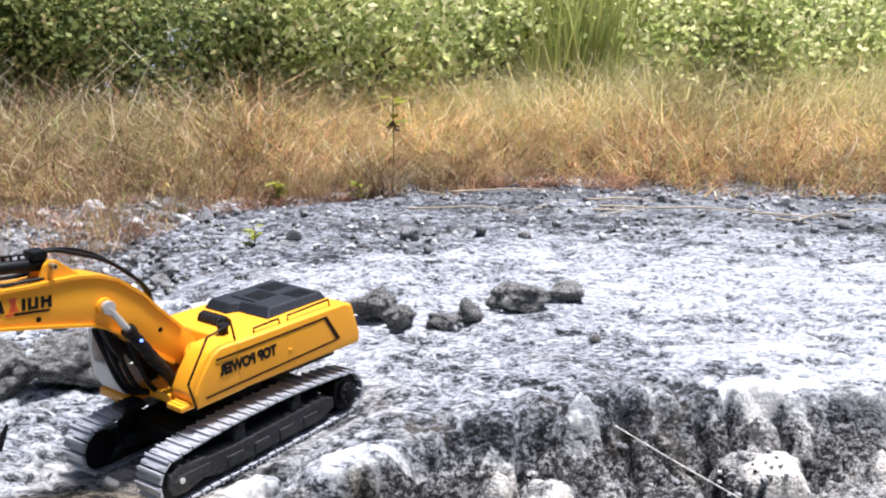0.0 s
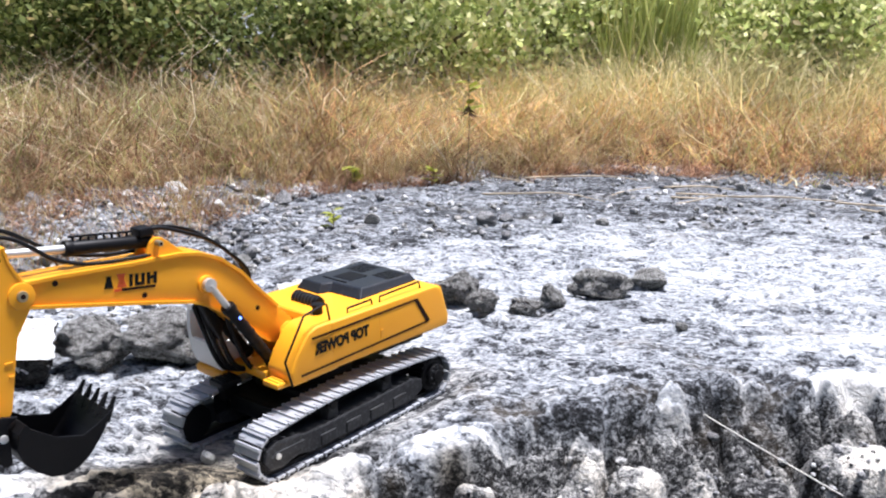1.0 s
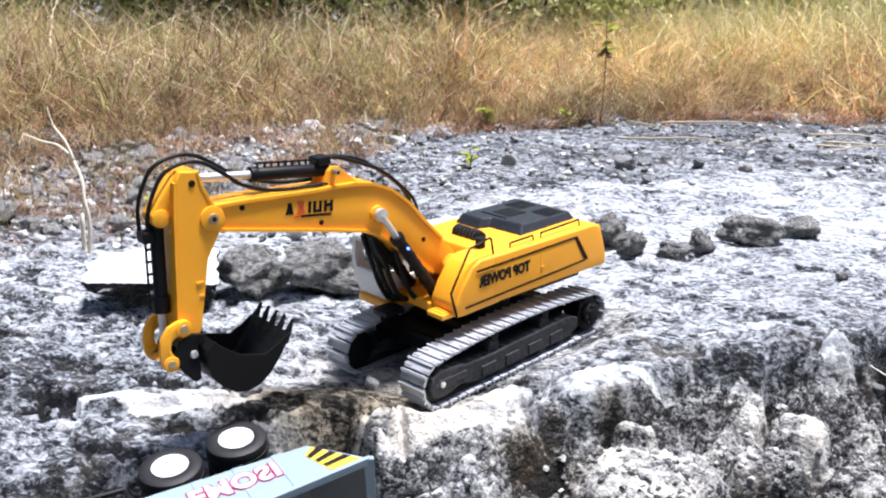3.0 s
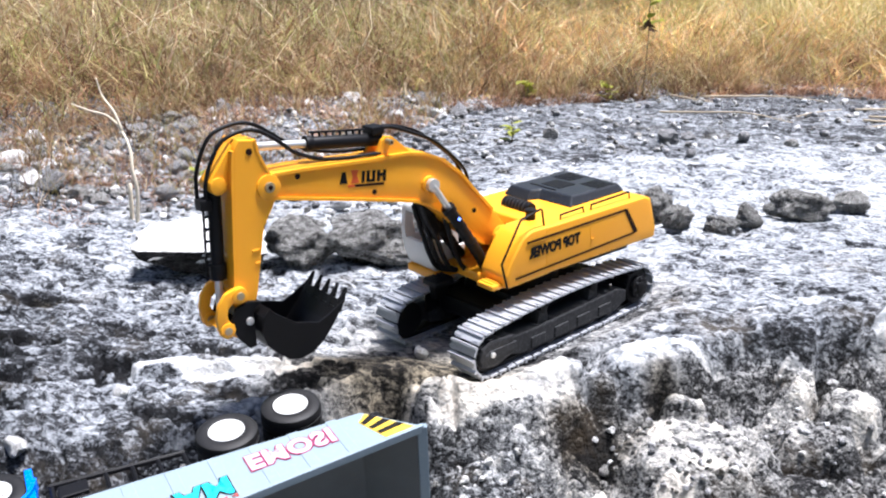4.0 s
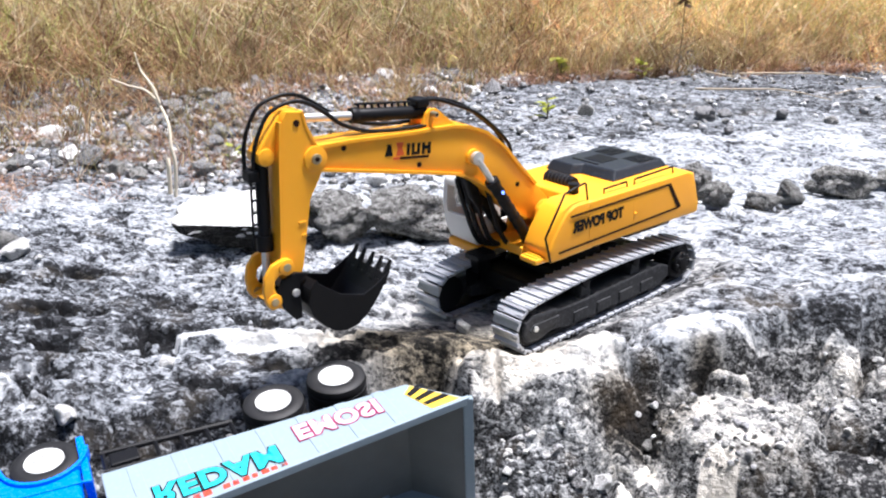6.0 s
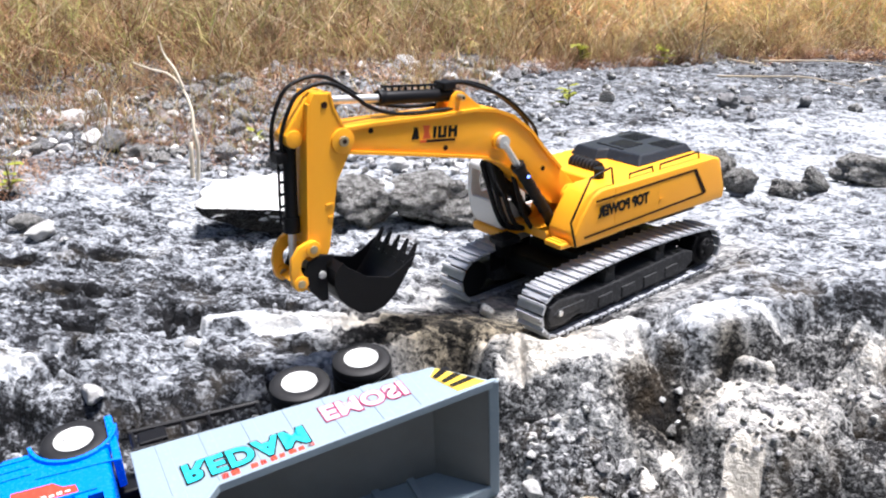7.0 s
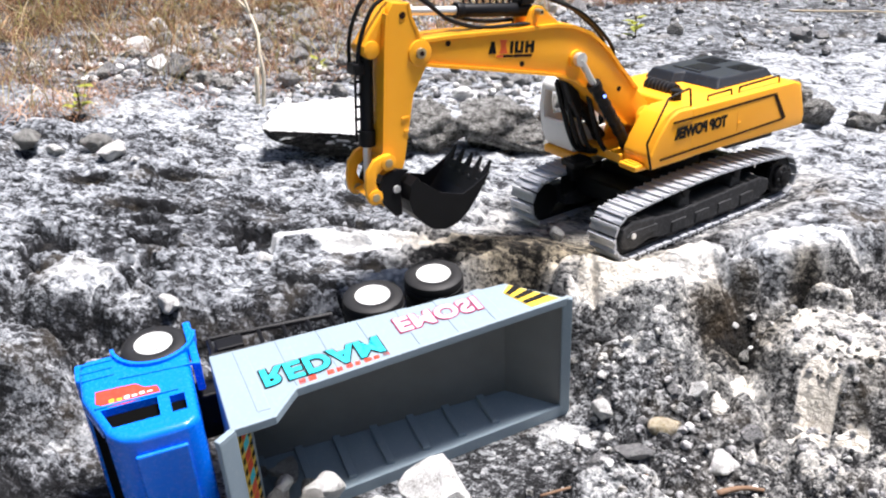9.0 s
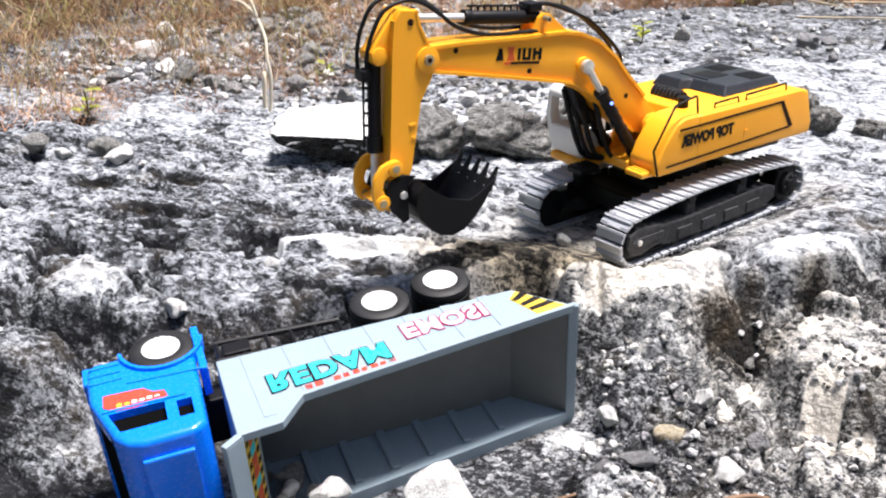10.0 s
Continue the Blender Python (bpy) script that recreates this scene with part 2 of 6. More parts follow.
GROUND = ground_mat()
ROCK_DARK = rock_mat("lichened_rock", (0.012, 0.012, 0.011), (0.24, 0.235, 0.22), (0.78, 0.77, 0.74), 2.0, 0.53, (0.14, 0.1, 0.05), 0.4)
ROCK_LICHEN = rock_mat("black_lichened_rock", (0.004, 0.004, 0.004), (0.12, 0.117, 0.11), (0.78, 0.77, 0.74), 2.0, 0.54, (0.10, 0.07, 0.035), 0.5, 0.005)
ROCK_SHADED = rock_mat("black_shaded_rock", (0.004, 0.004, 0.004), (0.016, 0.015, 0.014), (0.20, 0.19, 0.18), 2.2, 0.58, (0.05, 0.035, 0.02), 0.4, 0.005)
ROCK_WHITE = rock_mat("fresh_white_limestone", (0.30, 0.29, 0.27), (0.74, 0.735, 0.72), (0.86, 0.855, 0.85), 1.0, 0.50, (0.5, 0.42, 0.28), 0.2, 0.002)
ROCK_OCHRE = rock_mat("ochre_limestone", (0.20, 0.13, 0.05), (0.52, 0.42, 0.25), (0.80, 0.76, 0.66), 1.5, 0.5, (0.4, 0.25, 0.08), 0.5, 0.002)
ROCK_GREY = rock_mat("grey_stone", (0.05, 0.052, 0.058), (0.3, 0.3, 0.31), (0.62, 0.61, 0.6), 1.6, 0.55)


def leaf_mat(name, stops, rough=0.6, trans=0.3, clumps=True):
    """Blades and leaves: each its own tone from the stops, some light passing through."""
    m, nt, b, v = base_mat(name, rough)
    g = nt.nodes.new("ShaderNodeNewGeometry")
    r = ramp(nt, stops)
    nt.links.new(g.outputs["Random Per Island"], r.inputs[0])
    n = noise_node(nt, v, 3.0, 3)
    nr = ramp(nt, [(0.3, (0.66, 0.68, 0.7)), (0.7, (1.18, 1.14, 1.1))])
    nt.links.new(n.outputs[0], nr.inputs[0])
    c = mix(nt, 1.0, r.outputs[0], nr.outputs[0], "MULTIPLY")
    if clumps:
        clump = ramp(nt, [(0.36, (0.45, 0.42, 0.40)), (0.5, (0.95, 0.95, 0.95)), (0.62, (1.3, 1.3, 1.25))])
        nt.links.new(noise_node(nt, v, 13.0, 3).outputs[0], clump.inputs[0])
        c = mix(nt, 1.0, c, clump.outputs[0], "MULTIPLY")
    nt.links.new(c, b.inputs["Base Color"])
    b.inputs["Specular IOR Level"].default_value = 0.25
    t = nt.nodes.new("ShaderNodeBsdfTranslucent")
    nt.links.new(c, t.inputs[0])
    s = nt.nodes.new("ShaderNodeMixShader")
    s.inputs[0].default_value = trans
    nt.links.new(b.outputs[0], s.inputs[1])
    nt.links.new(t.outputs[0], s.inputs[2])
    nt.links.new(s.outputs[0], nt.nodes["Material Output"].inputs[0])
    return m


DRY_GRASS = leaf_mat("dry_grass", [(0.0, (0.264, 0.124, 0.0605)), (0.2, (0.686, 0.398, 0.206)), (0.45, (0.949, 0.634, 0.351)), (0.62, (0.606, 0.522, 0.169)), (0.82, (0.895, 0.72, 0.302)), (1.0, (0.95, 0.95, 0.653))], 0.6, 0.4)
BROWN_GRASS = leaf_mat("brown_grass", [(0.0, (0.09, 0.045, 0.025)), (0.25, (0.32, 0.18, 0.10)), (0.5, (0.50, 0.34, 0.19)), (0.7, (0.30, 0.28, 0.10)), (0.85, (0.50, 0.43, 0.19)), (1.0, (0.82, 0.68, 0.48))], 0.6, 0.35)
GRASS_LITTER = leaf_mat("dead_grass", [(0.0, (0.0805, 0.033, 0.0198)), (0.35, (0.287, 0.138, 0.0825)), (0.75, (0.529, 0.308, 0.187)), (1.0, (0.805, 0.594, 0.418))], 0.7, 0.25)
SEED = leaf_mat("seed_stalk", [(0.0, (0.693, 0.567, 0.36)), (1.0, (0.924, 0.824, 0.62))], 0.6, 0.3)
LEAVES = leaf_mat("shrub_leaves", [(0.0, (0.055, 0.0825, 0.022)), (0.3, (0.154, 0.198, 0.055)), (0.65, (0.297, 0.352, 0.11)), (0.9, (0.462, 0.484, 0.187)), (1.0, (0.55, 0.418, 0.209))], 0.65, 0.4, clumps=False)
LEAVES_PALE = leaf_mat("pale_shrub_leaves", [(0.0, (0.192, 0.252, 0.072)), (0.3, (0.504, 0.588, 0.204)), (0.65, (0.768, 0.816, 0.384)), (0.9, (0.912, 0.912, 0.552)), (1.0, (0.864, 0.72, 0.456))], 0.65, 0.6, clumps=False)
SKY_SCREEN = leaf_mat("sky_screen_green", [(0.0, (0.05, 0.07, 0.025)), (1.0, (0.07, 0.09, 0.03))], 0.8, 0.0, clumps=False)
REED = leaf_mat("green_reed", [(0.0, (0.322, 0.38, 0.115)), (0.6, (0.517, 0.575, 0.184)), (1.0, (0.69, 0.644, 0.299))], 0.5, 0.45, clumps=False)
YLEAF = leaf_mat("yellow_green_leaf", [(0.0, (0.3, 0.34, 0.04)), (1.0, (0.5, 0.5, 0.08))], clumps=False)
BROWN_LEAF = leaf_mat("withered_leaf", [(0.0, (0.05, 0.025, 0.015)), (1.0, (0.12, 0.06, 0.03))])
TWIG = worn("dry_twig", (0.42, 0.34, 0.24), (0.5, 0.42, 0.3), 0.8, 0, 0.3, (0.6, 0.55, 0.45))
MEADOW = leaf_mat("olive_grass", [(0.0, (0.432, 0.384, 0.18)), (0.4, (0.672, 0.612, 0.3)), (0.75, (0.816, 0.744, 0.408)), (1.0, (0.912, 0.768, 0.528))], 0.6, 0.5, clumps=False)
PALE_TWIG = worn("bleached_twig", (0.66, 0.57, 0.43), (0.74, 0.66, 0.52), 0.8, 0, 0.3, (0.8, 0.75, 0.65))
CORD = worn("pale_cord", (0.72, 0.70, 0.64), (0.62, 0.60, 0.54), 0.8)
BROWN_TWIG = worn("brown_twig", (0.15, 0.085, 0.05), (0.20, 0.12, 0.07), 0.8, 0, 0.2)
STEM = worn("shrub_stem", (0.10, 0.075, 0.05), (0.16, 0.12, 0.08), 0.85)

# ---- shape helpers ----
def mesh_obj(name, bm, material, smooth=True):
    me = bpy.data.meshes.new(name)
    bm.to_mesh(me)
    bm.free()
    me.materials.append(material)
    if smooth:
        me.polygons.foreach_set("use_smooth", [True] * len(me.polygons))
    return new(name, me)


def part(name, bm, material, parent, label="", smooth=False):
    ob = mesh_obj(name, bm, material, smooth)
    ob.parent = parent
    if label:
        ob["label"] = label
    return ob


def mesh_np(name, verts, faces, material, smooth=True):
    """A mesh from arrays of vertices and of triangles or quads."""
    me = bpy.data.meshes.new(name)
    faces = np.asarray(faces, dtype=np.int32)
    k = faces.shape[1]
    me.vertices.add(len(verts))
    me.vertices.foreach_set("co", np.asarray(verts, dtype=np.float32).ravel())
    me.loops.add(faces.size)
    me.loops.foreach_set("vertex_index", faces.ravel())
    me.polygons.add(len(faces))
    me.polygons.foreach_set("loop_start", np.arange(len(faces), dtype=np.int32) * k)
    me.polygons.foreach_set("use_smooth", [smooth] * len(faces))
    me.update(calc_edges=True)
    me.materials.append(material)
    return me


PERM = np.random.RandomState(7).permutation(4096)


def perlin(x, y, seed=0):
    """Gradient noise in the plane, about -0.7 to 0.7."""
    xi, yi = np.floor(x).astype(int), np.floor(y).astype(int)
    fx, fy = x - xi, y - yi
    ux, uy = fx * fx * fx * (fx * (fx * 6 - 15) + 10), fy * fy * fy * (fy * (fy * 6 - 15) + 10)

    def corner(i, j):
        a = PERM[(PERM[(xi + i + seed * 131) & 4095] + yi + j) & 4095] * (2 * np.pi / 4096)
        return np.cos(a) * (fx - i) + np.sin(a) * (fy - j)

    top = corner(0, 0) * (1 - ux) + corner(1, 0) * ux
    low = corner(0, 1) * (1 - ux) + corner(1, 1) * ux
    return top * (1 - uy) + low * uy


def smooth(a, b, v):
    k = np.clip((v - a) / (b - a), 0, 1)
    return k * k * (3 - 2 * k)


def mound(x, y, cx, cy, rx, ry, turn=0.0):
    c, s = math.cos(radians(turn)), math.sin(radians(turn))
    u, v = (x - cx) * c + (y - cy) * s, -(x - cx) * s + (y - cy) * c
    return np.exp(-((u / rx) ** 2 + (v / ry) ** 2))


# the brink of the rock shelf, as y over x
BRINK_X = [-3.0, -1.3, -0.85, -0.63, -0.45, -0.3, -0.2, -0.13, -0.05, 0.0, 0.1, 0.2, 0.3, 0.45, 0.7, 1.2, 3.0]
BRINK_Y = [0.3, 0.60, 0.70, 0.73, 0.79, 0.86, 0.885, 0.935, 0.985, 1.035, 1.09, 1.13, 1.165, 1.205, 1.22, 1.25, 1.3]

# pose of the tipped truck: to its front, up (its flank), to its wheels; LOW: its lower flank
TR_M = Matrix(((-0.7668, -0.0144, -0.6417, -0.4250), (-0.6354, -0.1251, 0.7620, 0.7670), (-0.0913, 0.9920, 0.0868, 0.0500), (0, 0, 0, 1)))
LOW = -0.126
# pose of the excavator: centre between the idlers, ahead, left, up
EX_M = Matrix(((-0.5752, 0.8163, -0.0534, -0.2408), (-0.8168, -0.5767, -0.0177, 1.0800), (-0.0452, 0.0335, 0.9984, 0.0579), (0, 0, 0, 1)))


def worley(x, y, seed=0):
    """Irregular cells: how far inside its cell a place lies, and a random number for each cell."""
    xi, yi = np.floor(x).astype(int), np.floor(y).astype(int)
    d1, d2, tag = np.full(x.shape, 9.0), np.full(x.shape, 9.0), np.zeros(x.shape)
    for i in (-1, 0, 1):
        for j in (-1, 0, 1):
            h = PERM[(PERM[(xi + i + seed * 57) & 4095] + yi + j) & 4095]
            h2 = PERM[(h + 911) & 4095]
            d = np.hypot(xi + i + h / 4096 - x, yi + j + h2 / 4096 - y)
            closer = d < d1
            d2 = np.where(closer, d1, np.minimum(d2, d))
            tag = np.where(closer, PERM[(h2 + 77) & 4095] / 4096, tag)
            d1 = np.where(closer, d, d1)
    return d2 - d1, tag


def ridge(x, y, seed):
    """Sharp-crested noise, 0 to 1."""
    return 1 - np.minimum(np.abs(perlin(x, y, seed)) * 2.2, 1)


# small hollows left by rain: place, breadth, depth
HOLLOWS = ((-0.903, 1.040, 0.042, 0.020), (-1.042, 0.925, 0.034, 0.015), (-0.995, 0.975, 0.046, 0.016), (-0.864, 0.894, 0.036, 0.016), (-0.62, 1.03, 0.02, 0.008), (-0.935, 1.035, 0.018, 0.016))


# rocks standing out of the ground: place, half length, half breadth, turn, top, fall towards the viewer, height of the sides, chalkiness
OUTCROPS = (
    (-0.232, 0.898, 0.092, 0.046, 28, 0.032, 0.50, 0.055, 0.20),
    (-0.128, 0.944, 0.019, 0.015, 10, 0.036, 0.10, 0.040, -0.06),
    (-0.072, 0.992, 0.060, 0.028, 24, 0.056, 0.25, 0.045, 0.10),
    (-0.040, 0.946, 0.024, 0.011, -8, 0.020, 0.10, 0.030, 0.10),
    (-0.018, 0.890, 0.088, 0.062, 8, -0.002, 0.18, 0.075, 0.10),
    (0.105, 0.962, 0.048, 0.028, 15, -0.012, 0.25, 0.050, 0.02),
    (0.150, 1.024, 0.038, 0.024, 20, 0.004, 0.20, 0.045, 0.10),
    (0.080, 0.885, 0.050, 0.034, -10, -0.040, 0.20, 0.040, -0.02),
    (0.190, 1.090, 0.048, 0.026, 22, -0.014, 0.25, 0.045, 0.09),
    (0.430, 1.098, 0.062, 0.036, 5, 0.008, 0.25, 0.060, 0.13),
    (0.305, 1.066, 0.042, 0.026, -12, -0.026, 0.25, 0.040, 0.00),
    (0.235, 1.000, 0.060, 0.036, 15, -0.040, 0.20, 0.035, 0.03),
    (0.350, 0.990, 0.055, 0.040, 30, -0.050, 0.20, 0.035, -0.02),
    (0.540, 1.060, 0.060, 0.045, -20, -0.020, 0.20, 0.050, 0.04),
    (-0.812, 0.708, 0.056, 0.038, 14, 0.020, 0.30, 0.050, 0.15),
    (-0.738, 0.694, 0.040, 0.024, -18, 0.004, 0.30, 0.035, 0.10),
    (-0.828, 0.612, 0.055, 0.036, 10, -0.012, 0.20, 0.045, 0.03),
    (-0.930, 0.700, 0.050, 0.030, 25, 0.004, 0.20, 0.035, 0.00),
)


def ground_z(x, y):
    """Height of the ground, its chalkiness with painted shade, its ochre and its grit."""
    warp = 0.03 * perlin(x * 6 + 3, y * 6, 1) + 0.016 * perlin(x * 17, y * 17, 2) + 0.008 * perlin(x * 45, y * 45, 3)
    warp = warp * (1 - 0.4 * smooth(-0.1, 0.1, x)) + smooth(-0.05, 0.15, x) * (0.025 * np.abs(perlin(x * 10 + 4, y * 4, 61)) + 0.014 * perlin(x * 26, y * 20, 62) - 0.006)
    z = 0.048 + 0.016 * mound(x, y, 0.22, 1.2, 0.28, 0.22)
    z = z - 0.040 * smooth(-0.05, -0.75, x) * (1 - smooth(1.75, 2.1, y)) + 0.014 * mound(x, y, -0.6, 0.92, 0.12, 0.07)
    s = np.interp(x, BRINK_X, BRINK_Y) + warp - y
    right = smooth(-0.24, -0.10, x)
    left_drop = 0.030 * smooth(-0.005, 0.05, s) + 0.090 * smooth(0.0, 0.14, s)
    right_drop = 0.045 * smooth(-0.008, 0.018, s) + 0.060 * smooth(0.01, 0.10, s) + 0.030 * smooth(0.10, 0.30, s)
    z = z - right * right_drop - (1 - right) * left_drop
    z = z - 0.026 * mound(x, y, -0.125, 0.897, 0.036, 0.020, 25) - 0.018 * mound(x, y, 0.05, 0.975, 0.07, 0.016, 18)
    # upright joints in the cliff
    for cx, cy, w in ((0.263, 1.125, 0.006), (0.365, 1.150, 0.008), (0.405, 1.165, 0.005), (0.12, 1.060, 0.005), (0.475, 1.16, 0.007)):
        z = z - 0.034 * mound(x, y, cx, cy, w, 0.045, 6)
    # long low dip behind the row of boulders
    z = z - 0.012 * mound(x, y, -0.55, 1.19, 0.3, 0.02, 18)
    low = smooth(-0.012, 0.03, s)
    # broken blocks below the brink, smaller plates on the shelf
    wx, wy = x + 0.02 * perlin(x * 14, y * 14, 31), y + 0.02 * perlin(x * 14 + 5, y * 14, 32)
    f1, t1 = worley(wx * 11, wy * 13, 3)
    f2, t2 = worley(wx * 27 + 4, wy * 34, 4)
    block = (t1 - 0.5) * 0.022 * smooth(0.0, 0.22, f1) - 0.011 * np.exp(-f1 / 0.07) + (t2 - 0.5) * 0.009 * smooth(0, 0.2, f2) - 0.005 * np.exp(-f2 / 0.09)
    near_low = low * (1 - smooth(0.30, 0.5, s))
    z = z + block * near_low
    plate = (t2 - 0.5) * 0.006 * smooth(0, 0.15, f2) - 0.004 * np.exp(-f2 / 0.08) - 0.005 * np.exp(-f1 / 0.05)
    rim = smooth(-0.10, 0.0, s) * (1 - low)
    left = smooth(-0.30, -0.60, x) * (1 - smooth(1.0, 1.35, y)) * (1 - low)
    z = z + plate * np.clip(rim * 0.9 + 0.25 * left, 0, 1)
    # small flakes lying on the smooth rock
    f3, t3 = worley(wx * 42 + 0.2 * y, wy * 85, 6)
    flake = (t3 - 0.5) * 0.0050 * smooth(0, 0.12, f3) - 0.0022 * np.exp(-f3 / 0.08)
    z = z + flake * (1 - low) * (0.35 + 0.65 * left) * (1 - smooth(1.5, 2.0, y))
    # clefts
    cleft = np.abs(perlin(x * 5.5 + 9, y * 9, 5) + 0.25 * perlin(x * 21, y * 21, 6))
    z = z - (0.006 + 0.014 * low) * np.exp(-(cleft / 0.03) ** 2)
    near = 1 - smooth(1.5, 3.0, y)
    coarse = smooth(-0.15, 0.3, perlin(x * 3.3 + 1, y * 3.9, 14) + 0.35 * perlin(x * 9, y * 11, 15))
    rough = 0.20 + 0.22 * coarse + 0.75 * low + 0.1 * left
    n = 0.010 * perlin(x * 5, y * 5, 8) + 0.006 * perlin(x * 13, y * 15, 9)
    # flat ledges with crisp risers, longer than deep, and hollows sunk between them
    q = (perlin(x * 3.0 + 2, y * 8.5, 16) + 0.35 * perlin(x * 9, y * 24, 17) + 0.06 * perlin(x * 31, y * 60, 18)) * 3.6
    ledge = 0.0065 * (np.floor(q) + smooth(0.36, 0.64, q - np.floor(q)))
    flat = 1 - low
    front = smooth(-0.40, -0.62, x) * (1 - smooth(0.86, 1.02, y)) * flat
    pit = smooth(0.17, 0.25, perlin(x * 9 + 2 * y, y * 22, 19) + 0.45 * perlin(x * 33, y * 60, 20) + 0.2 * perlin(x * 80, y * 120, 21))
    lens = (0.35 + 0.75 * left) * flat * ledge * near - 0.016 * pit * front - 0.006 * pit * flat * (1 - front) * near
    step = 0.0055 * smooth(-0.03, 0.03, perlin(x * 8, y * 13, 51) + 0.3 * perlin(x * 31, y * 37, 53)) + 0.0035 * smooth(-0.04, 0.04, perlin(x * 23, y * 36, 52) + 0.25 * perlin(x * 70, y * 80, 54))
    fine = (0.35 + 0.65 * low) * step - low * (0.0050 * (ridge(x * 21, y * 27, 10) ** 2 - 0.3) + 0.0036 * (ridge(x * 47, y * 58, 11) ** 2 - 0.3)) + 0.0040 * perlin(x * 40, y * 60, 46) + 0.0026 * perlin(x * 95, y * 105, 12) + 0.0020 * perlin(x * 190, y * 200, 13)
    z = z + n + rough * fine * (0.45 + 0.55 * near) + lens
    z = z + 0.010 * mound(x, y, -0.56, 0.880, 0.12, 0.014, 5) - 0.026 * mound(x, y, -0.79, 0.815, 0.055, 0.020, 12) - 0.022 * mound(x, y, -0.885, 0.775, 0.045, 0.014, 15)
    # thin beds of rock step down the brink
    band = smooth(-0.06, 0.0, s) * (1 - smooth(0.13, 0.2, s)) * (1 - 0.65 * smooth(-0.24, -0.1, x))
    qz = z / 0.0085 + 1.2 * perlin(x * 7, y * 7, 81) + 0.5 * perlin(x * 30, y * 30, 82)
    z = z + 0.9 * band * 0.0085 * (np.floor(qz) + smooth(0.30, 0.62, qz - np.floor(qz)) - qz + 0.5)
    # outcrops with cracks at their feet
    grain = 0.16 * perlin(x * 22, y * 22, 83) + 0.12 * perlin(x * 55, y * 55, 84) + 0.06 * perlin(x * 120, y * 120, 85)
    skin = 0.009 * perlin(x * 26, y * 30, 86) + 0.0045 * perlin(x * 70, y * 80, 87) + 0.0022 * perlin(x * 170, y * 180, 88)
    skin = skin - 0.004 * (ridge(x * 34, y * 40, 89) ** 3) - 0.003 * (ridge(x * 75, y * 80, 90) ** 3)
    top_tone, knob = np.zeros_like(x), np.zeros_like(x)
    for cx, cy, rx, ry, turn, top, fall, side, tone in OUTCROPS:
        c, n_ = math.cos(radians(turn)), math.sin(radians(turn))
        u, v = ((x - cx) * c + (y - cy) * n_) / rx, (-(x - cx) * n_ + (y - cy) * c) / ry
        r = (np.abs(u) ** 2.6 + np.abs(v) ** 2.6 + 1e-9) ** (1 / 2.6) * (1 + grain)
        z = z - 0.014 * np.exp(-((r - 1.15) / 0.13) ** 2)
        dome = top + fall * np.minimum(y - cy, 0.4 * ry) - side * (0.16 * r ** 2 + 0.84 * smooth(0.72, 1.28, r)) + skin * (0.6 + 0.8 * smooth(0.6, 1.0, r))
        over = (dome > z) & (r < 1.6)
        # tops take their chalkiness, the feet a slightly darker tone
        top_tone = np.where(over, tone * (1 - smooth(0.55, 0.95, r + 0.5 * grain)) - 0.05 * smooth(0.8, 1.1, r), top_tone)
        knob = np.where(over, 1 - smooth(0.85, 1.15, r), knob)
        z = np.where(over, dome, z)
    z = z - 0.022 * mound(x, y, -0.060, 0.962, 0.013, 0.008)
    # small hollows left by rain
    for cx, cy, rx, dp in HOLLOWS:
        m = mound(x, y, cx, cy, rx, rx * 0.5) + 0.12 * perlin(x * 60, y * 70, 25)
        z = z - dp * smooth(0.25, 0.7, m)
    # the tracks stand on the rock
    inv = EX_M.inverted()
    ex = inv[0][0] * x + inv[0][1] * y + inv[0][2] * 0.03 + inv[0][3]
    ey = inv[1][0] * x + inv[1][1] * y + inv[1][2] * 0.03 + inv[1][3]
    bed = EX_M[2][3] - 0.0305 + EX_M[2][0] * ex + EX_M[2][1] * ey
    under = (1 - smooth(0.15, 0.20, np.abs(ex))) * (1 - smooth(0.09, 0.125, np.abs(ey)))
    z = z * (1 - under) + under * (bed - 0.002 + 0.12 * (z - bed).clip(-0.02, 0.015))
    # the tipped truck lies in a hollow
    inv = TR_M.inverted()
    tx = inv[0][0] * x + inv[0][1] * y + inv[0][2] * -0.08 + inv[0][3]
    tz = inv[2][0] * x + inv[2][1] * y + inv[2][2] * -0.08 + inv[2][3]
    floor = TR_M[2][3] + TR_M[2][0] * tx + TR_M[2][1] * (LOW - 0.012) + TR_M[2][2] * tz
    inside = smooth(-0.135, -0.105, tx) * (1 - smooth(0.345, 0.375, tx)) * smooth(-0.19, -0.165, tz) * (1 - smooth(0.025, 0.055, tz))
    z = np.where(z > floor, z * (1 - inside) + inside * floor, z)
    edge = 0.30 * perlin(x * 38, y * 44, 71) + 0.22 * perlin(x * 95, y * 110, 72)

    def patch(cx, cy, rx, ry, turn=0.0):
        return smooth(0.42, 0.56, mound(x, y, cx, cy, rx, ry, turn) + edge)

    strip_y = np.interp(x, [-0.66, -0.56, -0.52, -0.48, -0.44], [0.871, 0.867, 0.877, 0.892, 0.898]) + 0.020 * perlin(x * 18, y * 3, 74)
    vein = smooth(0.38, 0.55, np.exp(-((y - strip_y) / (0.0095 + 0.004 * np.sin(x * 31))) ** 2) * smooth(-0.69, -0.64, x) * (1 - smooth(-0.45, -0.40, x)) + 0.55 * edge)
    chalk_shade = top_tone + 0.26 * patch(-0.232, 0.895, 0.088, 0.036, 30)
